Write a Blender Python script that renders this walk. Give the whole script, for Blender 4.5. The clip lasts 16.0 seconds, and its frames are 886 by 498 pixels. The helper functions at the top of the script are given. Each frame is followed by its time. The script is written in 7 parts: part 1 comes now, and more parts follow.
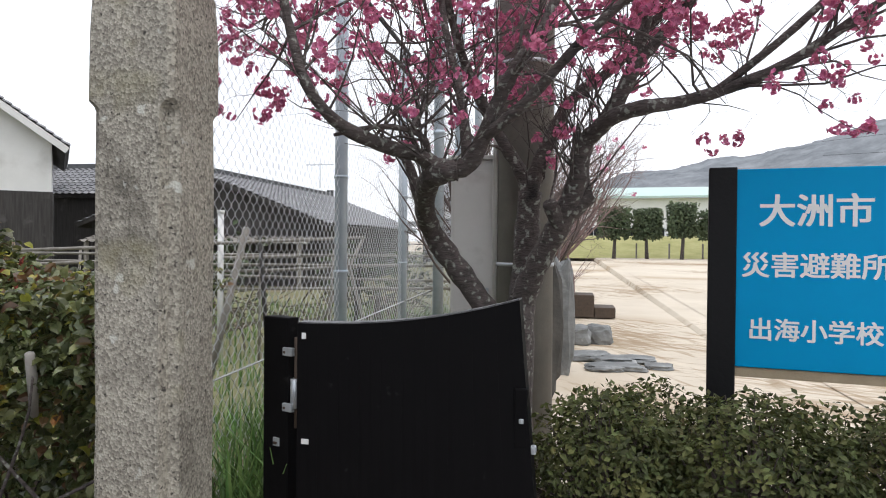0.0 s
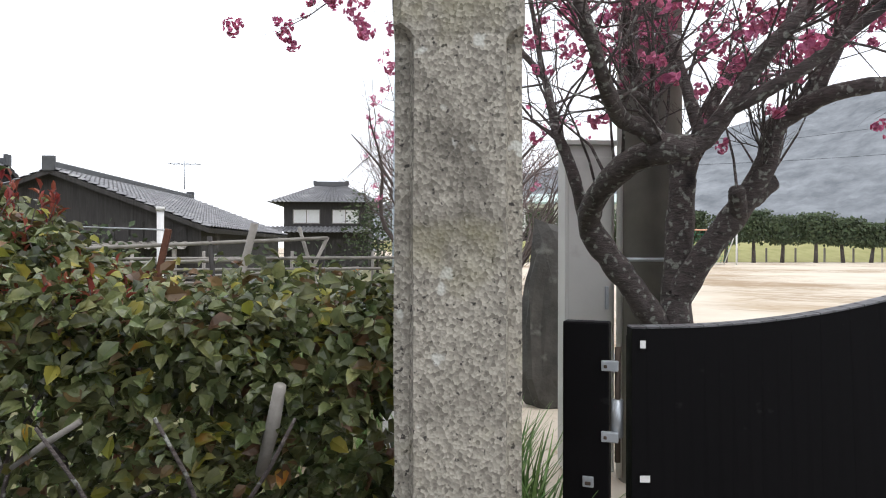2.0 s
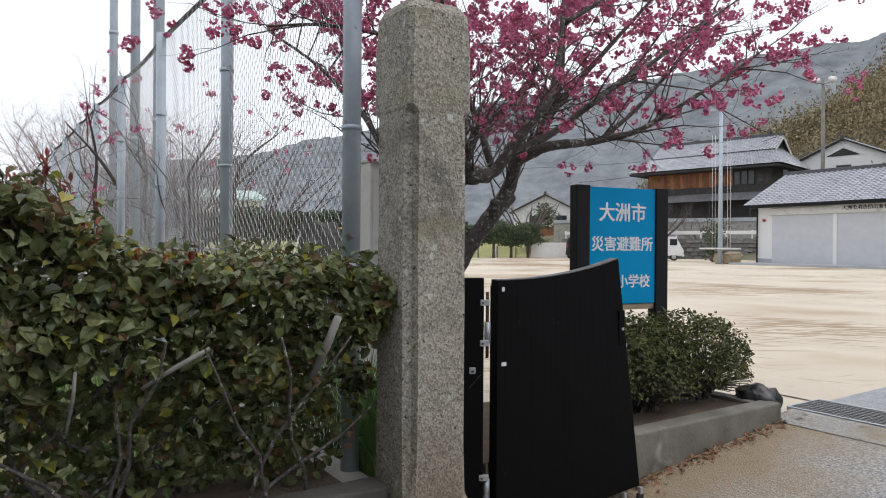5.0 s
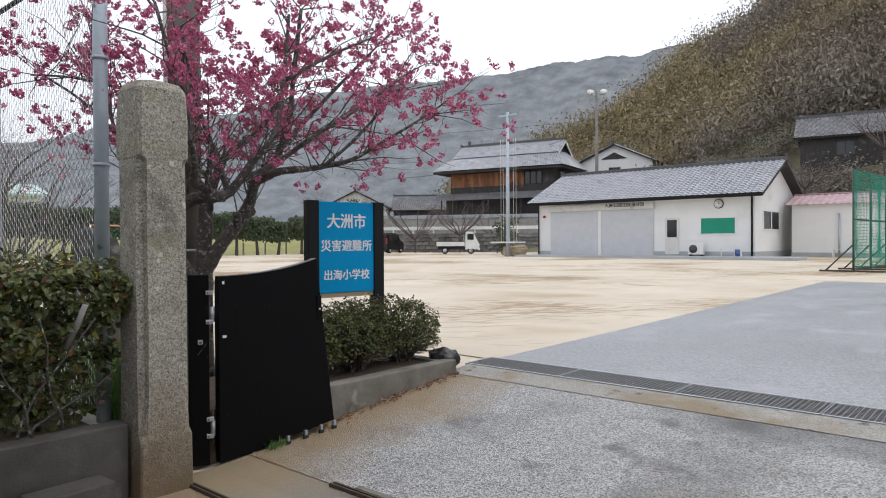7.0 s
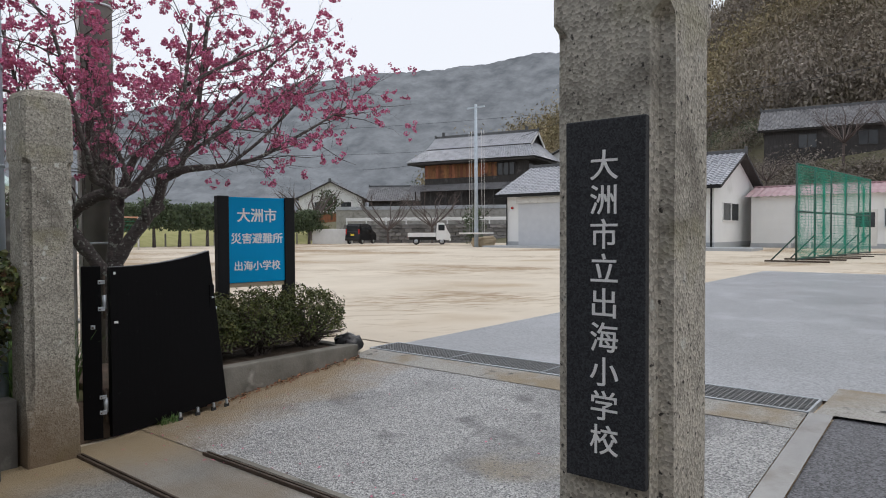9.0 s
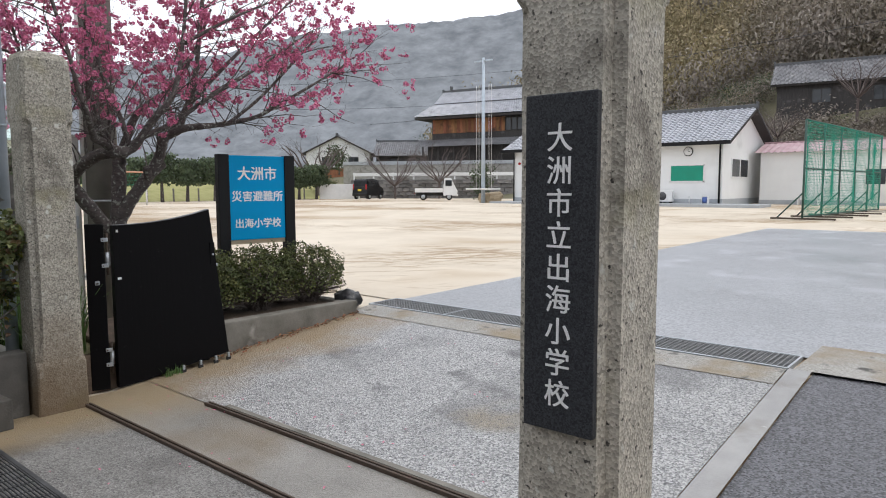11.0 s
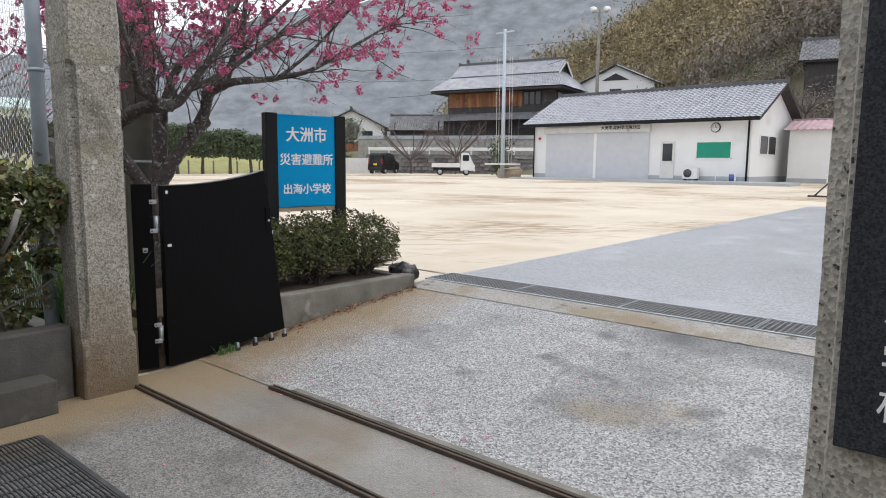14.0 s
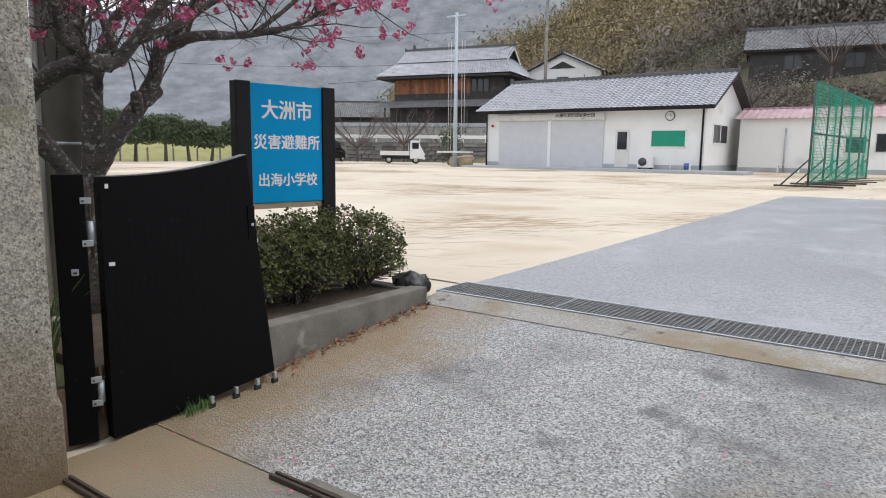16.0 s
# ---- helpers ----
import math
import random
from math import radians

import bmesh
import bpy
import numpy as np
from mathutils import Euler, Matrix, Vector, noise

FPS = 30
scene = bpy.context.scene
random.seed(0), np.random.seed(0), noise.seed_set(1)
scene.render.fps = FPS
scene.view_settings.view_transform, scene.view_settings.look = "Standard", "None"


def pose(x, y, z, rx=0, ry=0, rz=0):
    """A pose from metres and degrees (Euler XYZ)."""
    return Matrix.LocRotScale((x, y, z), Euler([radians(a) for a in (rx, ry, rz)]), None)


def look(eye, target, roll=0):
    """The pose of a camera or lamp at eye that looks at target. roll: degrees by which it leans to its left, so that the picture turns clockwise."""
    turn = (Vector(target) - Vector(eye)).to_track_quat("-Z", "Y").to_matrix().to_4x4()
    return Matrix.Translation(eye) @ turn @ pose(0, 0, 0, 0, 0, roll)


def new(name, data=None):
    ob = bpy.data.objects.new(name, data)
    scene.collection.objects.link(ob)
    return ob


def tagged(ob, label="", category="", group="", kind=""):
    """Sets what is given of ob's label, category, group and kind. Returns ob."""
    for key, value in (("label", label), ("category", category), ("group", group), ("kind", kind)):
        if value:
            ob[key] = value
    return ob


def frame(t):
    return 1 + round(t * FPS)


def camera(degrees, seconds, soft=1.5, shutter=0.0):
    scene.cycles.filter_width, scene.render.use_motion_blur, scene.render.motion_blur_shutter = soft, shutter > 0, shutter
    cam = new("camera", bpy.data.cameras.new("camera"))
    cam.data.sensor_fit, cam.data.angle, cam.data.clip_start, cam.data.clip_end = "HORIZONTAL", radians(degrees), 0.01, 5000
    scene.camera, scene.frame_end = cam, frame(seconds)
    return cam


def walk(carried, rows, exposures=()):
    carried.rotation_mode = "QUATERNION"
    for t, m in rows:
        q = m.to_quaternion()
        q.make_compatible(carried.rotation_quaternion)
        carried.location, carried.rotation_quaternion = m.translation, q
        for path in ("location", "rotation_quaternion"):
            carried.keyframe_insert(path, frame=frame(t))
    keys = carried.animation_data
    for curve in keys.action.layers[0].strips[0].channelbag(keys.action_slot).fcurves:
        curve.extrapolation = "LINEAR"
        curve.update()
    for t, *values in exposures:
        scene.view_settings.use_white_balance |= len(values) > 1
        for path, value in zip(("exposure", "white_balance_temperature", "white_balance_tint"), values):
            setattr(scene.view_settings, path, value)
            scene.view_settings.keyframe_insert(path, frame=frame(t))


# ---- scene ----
cam = camera(66.5, 16.0, soft=1.05)
PATH = [
    (0, (0.028, -0.017, 1.503), (-0.331, 1.95, 1.48), 0.5),
    (0.5, (-0.328, 0.076, 1.469), (-0.591, 2.058, 1.444), 0.5),
    (1, (-0.78, 0.104, 1.457), (-0.844, 2.103, 1.435), 0.5),
    (1.5, (-1.098, 0.269, 1.438), (-1.051, 2.268, 1.406), 0.4),
    (2, (-1.436, 0.368, 1.436), (-1.336, 2.365, 1.433), 0.1),
    (2.5, (-1.81, 0.405, 1.476), (-1.632, 2.397, 1.467), 0.3),
    (3, (-2.068, 0.369, 1.494), (-1.815, 2.353, 1.491), -0.1),
    (3.5, (-2.323, 0.401, 1.501), (-1.983, 2.372, 1.494), -0.0),
    (4, (-2.405, 0.208, 1.456), (-1.979, 2.162, 1.454), 0.1),
    (4.5, (-2.559, -0.066, 1.422), (-1.896, 1.821, 1.421), 0.2),
    (5, (-2.813, -0.374, 1.381), (-1.706, 1.292, 1.375), 0.4),
    (5.2, (-2.917, -0.512, 1.374), (-1.731, 1.098, 1.359), 0.4),
    (7.3, (-3.211, -2.01, 1.454), (-1.678, -0.726, 1.442), -0.3),
    (7.5, (-3.166, -2.096, 1.461), (-1.624, -0.823, 1.454), -0.3),
    (8, (-3.132, -2.357, 1.478), (-1.584, -1.091, 1.473), -0.5),
    (8.5, (-3.107, -2.578, 1.486), (-1.555, -1.316, 1.476), -0.3),
    (9, (-3.068, -2.762, 1.463), (-1.521, -1.496, 1.414), -0.3),
    (11.5, (-3.084, -2.921, 1.501), (-1.561, -1.641, 1.299), 0.0),
    (12, (-3.096, -2.905, 1.496), (-1.575, -1.624, 1.275), 0.1),
    (12.5, (-3.135, -2.866, 1.511), (-1.622, -1.578, 1.277), 0.1),
    (13, (-3.146, -2.759, 1.494), (-1.635, -1.471, 1.259), 0.2),
    (13.5, (-3.035, -2.5, 1.45), (-1.53, -1.205, 1.205), 0.3),
    (14, (-2.993, -2.164, 1.384), (-1.492, -0.867, 1.134), 0.5),
    (14.5, (-2.863, -1.849, 1.331), (-1.363, -0.553, 1.063), 0.5),
    (15, (-2.758, -1.452, 1.301), (-1.246, -0.171, 1.031), 0.9),
    (15.5, (-2.589, -1.154, 1.323), (-1.043, 0.082, 1.04), 1.0),
    (16, (-2.385, -0.874, 1.35), (-0.781, 0.286, 1.068), 0.7),
]
EXPOSURES = [(0, 0.45), (1.5, 0.62), (2.5, 0.42), (3.5, 0.02), (5.0, 0.12), (7.5, 0.1), (8.5, -0.15), (9.0, -0.15), (11.5, 0.35), (12.5, 0.35), (14.0, 0.35), (16.0, 0.3)]
walk(cam, [(t, look(eye, target, roll)) for t, eye, target, roll in PATH], EXPOSURES)

# ---- light: a bright overcast sky ----
world = bpy.data.worlds.new("overcast_sky")
scene.world = world
world.use_nodes = True
wn, wl = world.node_tree.nodes, world.node_tree.links
sky = wn.new("ShaderNodeTexSky")
sky.sky_type = "NISHITA"
sky.sun_disc = False
sky.sun_elevation, sky.sun_rotation = radians(68), radians(130)
sky.air_density, sky.dust_density, sky.ozone_density = 1.0, 4.0, 1.0
cloud = wn.new("ShaderNodeMixRGB")
cloud.inputs["Fac"].default_value = 0.86
cloud.inputs["Color2"].default_value = (9.5, 9.8, 10.5, 1)
wl.new(sky.outputs["Color"], cloud.inputs["Color1"])
wl.new(cloud.outputs["Color"], wn["Background"].inputs["Color"])
wn["Background"].inputs["Strength"].default_value = 0.115

sun_data = bpy.data.lights.new("sun", "SUN")
sun_data.energy, sun_data.angle, sun_data.color = 0.6, radians(30), (1.0, 0.97, 0.92)
sun = new("sun", sun_data)
sun.matrix_world = look((9, -8, 30), (0, 0, 0))

# ---- materials ----
def surface(name, a, b, scale=8.0, detail=6.0, rough=(0.7, 0.9), metal=0.0, bump=0.15, bump_scale=60.0, stain=None, speck=None, spec=0.5,
            stretch=(1, 1, 1), island=0.0, thin=False, edges=(), streak=None):
    """Two colours by noise, an optional stain (colour, scale, low edge, high edge), optional specks (colour a, colour b, cells per metre, amount)."""
    m = bpy.data.materials.new(name)
    m.use_nodes = True
    n, l = m.node_tree.nodes, m.node_tree.links
    bsdf = n["Principled BSDF"]
    co = n.new("ShaderNodeTexCoord")
    mp = n.new("ShaderNodeMapping")
    mp.inputs["Scale"].default_value = stretch
    l.new(co.outputs["Object"], mp.inputs["Vector"])
    t1 = n.new("ShaderNodeTexNoise")
    t1.inputs["Scale"].default_value, t1.inputs["Detail"].default_value, t1.inputs["Roughness"].default_value = scale, detail, 0.65
    l.new(mp.outputs["Vector"], t1.inputs["Vector"])
    ramp = n.new("ShaderNodeValToRGB")
    ramp.color_ramp.elements[0].position, ramp.color_ramp.elements[1].position = 0.32, 0.68
    ramp.color_ramp.elements[0].color, ramp.color_ramp.elements[1].color = (*a, 1), (*b, 1)
    l.new(t1.outputs["Fac"], ramp.inputs["Fac"])
    col = ramp.outputs["Color"]
    height = t1.outputs["Fac"]
    if speck:
        v = n.new("ShaderNodeTexVoronoi")
        v.inputs["Scale"].default_value = speck[2]
        l.new(mp.outputs["Vector"], v.inputs["Vector"])
        sep = n.new("ShaderNodeSeparateColor")
        l.new(v.outputs["Color"], sep.inputs["Color"])
        r2 = n.new("ShaderNodeValToRGB")
        r2.color_ramp.elements[0].color, r2.color_ramp.elements[1].color = (*speck[0], 1), (*speck[1], 1)
        l.new(sep.outputs["Red"], r2.inputs["Fac"])
        mx = n.new("ShaderNodeMixRGB")
        mx.inputs["Fac"].default_value = speck[3]
        l.new(col, mx.inputs["Color1"])
        l.new(r2.outputs["Color"], mx.inputs["Color2"])
        col = mx.outputs["Color"]
        height = v.outputs["Distance"]
    for st in (stain if isinstance(stain, list) else [stain] if stain else []):
        t2 = n.new("ShaderNodeTexNoise")
        t2.inputs["Scale"].default_value, t2.inputs["Detail"].default_value = st[1], 5
        l.new(co.outputs["Object"], t2.inputs["Vector"])
        mr = n.new("ShaderNodeMapRange")
        mr.inputs["From Min"].default_value, mr.inputs["From Max"].default_value = st[2], st[3]
        l.new(t2.outputs["Fac"], mr.inputs["Value"])
        mx = n.new("ShaderNodeMixRGB")
        l.new(mr.outputs["Result"], mx.inputs["Fac"])
        l.new(col, mx.inputs["Color1"])
        mx.inputs["Color2"].default_value = (*st[0], 1)
        col = mx.outputs["Color"]
    for axis, lo, hi, wob, colour in edges:
        # a ragged drift of another colour towards one side
        sx = n.new("ShaderNodeSeparateXYZ")
        l.new(co.outputs["Object"], sx.inputs["Vector"])
        tn = n.new("ShaderNodeTexNoise")
        tn.inputs["Scale"].default_value, tn.inputs["Detail"].default_value = 2.2, 9
        l.new(co.outputs["Object"], tn.inputs["Vector"])
        mad = n.new("ShaderNodeMath")
        mad.operation = "MULTIPLY_ADD"
        l.new(tn.outputs["Fac"], mad.inputs[0])
        mad.inputs[1].default_value = wob
        l.new(sx.outputs[axis], mad.inputs[2])
        mr = n.new("ShaderNodeMapRange")
        mr.inputs["From Min"].default_value, mr.inputs["From Max"].default_value = lo + wob * 0.5, hi + wob * 0.5
        mr.inputs["To Max"].default_value = 0.86
        l.new(mad.outputs[0], mr.inputs["Value"])
        mx = n.new("ShaderNodeMixRGB")
        l.new(mr.outputs["Result"], mx.inputs["Fac"])
        l.new(col, mx.inputs["Color1"])
        mx.inputs["Color2"].default_value = (*colour, 1)
        col = mx.outputs["Color"]
    if streak:
        # thin streaks: colour, scale, stretch, degrees, low edge, high edge
        for sc, deg in streak[1]:
            m2 = n.new("ShaderNodeMapping")
            m2.inputs["Rotation"].default_value = (0, 0, radians(deg))
            l.new(co.outputs["Object"], m2.inputs["Vector"])
            m3 = n.new("ShaderNodeMapping")
            m3.inputs["Scale"].default_value = (0.16 * sc, sc, sc)
            l.new(m2.outputs["Vector"], m3.inputs["Vector"])
            ts = n.new("ShaderNodeTexNoise")
            ts.inputs["Scale"].default_value, ts.inputs["Detail"].default_value = 1.0, 6
            l.new(m3.outputs["Vector"], ts.inputs["Vector"])
            tb = n.new("ShaderNodeTexNoise")
            tb.inputs["Scale"].default_value = 0.16
            l.new(co.outputs["Object"], tb.inputs["Vector"])
            ml = n.new("ShaderNodeMath")
            ml.operation = "MULTIPLY"
            l.new(ts.outputs["Fac"], ml.inputs[0])
            l.new(tb.outputs["Fac"], ml.inputs[1])
            mr = n.new("ShaderNodeMapRange")
            mr.inputs["From Min"].default_value, mr.inputs["From Max"].default_value = streak[2], streak[3]
            mr.inputs["To Max"].default_value = 0.62
            l.new(ml.outputs[0], mr.inputs["Value"])
            mx = n.new("ShaderNodeMixRGB")
            l.new(mr.outputs["Result"], mx.inputs["Fac"])
            l.new(col, mx.inputs["Color1"])
            mx.inputs["Color2"].default_value = (*streak[0], 1)
            col = mx.outputs["Color"]
    if island:
        geo = n.new("ShaderNodeNewGeometry")
        oi = n.new("ShaderNodeObjectInfo")
        ad = n.new("ShaderNodeMath")
        l.new(geo.outputs["Random Per Island"], ad.inputs[0])
        l.new(oi.outputs["Random"], ad.inputs[1])
        fr = n.new("ShaderNodeMath")
        fr.operation = "FRACT"
        l.new(ad.outputs[0], fr.inputs[0])
        mr = n.new("ShaderNodeMapRange")
        mr.inputs["To Min"].default_value, mr.inputs["To Max"].default_value = 1 - island, 1 + island
        l.new(fr.outputs[0], mr.inputs["Value"])
        hs = n.new("ShaderNodeHueSaturation")
        l.new(mr.outputs["Result"], hs.inputs["Value"])
        hm = n.new("ShaderNodeMapRange")
        hm.inputs["To Min"].default_value, hm.inputs["To Max"].default_value = 0.5 - island * 0.05, 0.5 + island * 0.04
        sc2 = n.new("ShaderNodeMath")
        sc2.operation = "MULTIPLY"
        sc2.inputs[1].default_value = 7.31
        l.new(fr.outputs[0], sc2.inputs[0])
        fr2 = n.new("ShaderNodeMath")
        fr2.operation = "FRACT"
        l.new(sc2.outputs[0], fr2.inputs[0])
        l.new(fr2.outputs[0], hm.inputs["Value"])
        l.new(hm.outputs["Result"], hs.inputs["Hue"])
        l.new(col, hs.inputs["Color"])
        col = hs.outputs["Color"]
    l.new(col, bsdf.inputs["Base Color"])
    rr = n.new("ShaderNodeMapRange")
    rr.inputs["From Min"].default_value, rr.inputs["From Max"].default_value = 0.3, 0.7
    rr.inputs["To Min"].default_value, rr.inputs["To Max"].default_value = rough
    l.new(t1.outputs["Fac"], rr.inputs["Value"])
    l.new(rr.outputs["Result"], bsdf.inputs["Roughness"])
    bsdf.inputs["Metallic"].default_value = metal
    bsdf.inputs["Specular IOR Level"].default_value = spec
    if bump:
        if not speck:
            t3 = n.new("ShaderNodeTexNoise")
            t3.inputs["Scale"].default_value, t3.inputs["Detail"].default_value = bump_scale, 4
            l.new(mp.outputs["Vector"], t3.inputs["Vector"])
            height = t3.outputs["Fac"]
        bp = n.new("ShaderNodeBump")
        bp.inputs["Strength"].default_value, bp.inputs["Distance"].default_value = bump, 0.01
        l.new(height, bp.inputs["Height"])
        l.new(bp.outputs["Normal"], bsdf.inputs["Normal"])
    if thin:
        tr = n.new("ShaderNodeBsdfTranslucent")
        l.new(col, tr.inputs["Color"])
        ms = n.new("ShaderNodeMixShader")
        ms.inputs["Fac"].default_value = 0.25
        l.new(bsdf.outputs[0], ms.inputs[1])
        l.new(tr.outputs[0], ms.inputs[2])
        l.new(ms.outputs[0], n["Material Output"].inputs["Surface"])
    return m


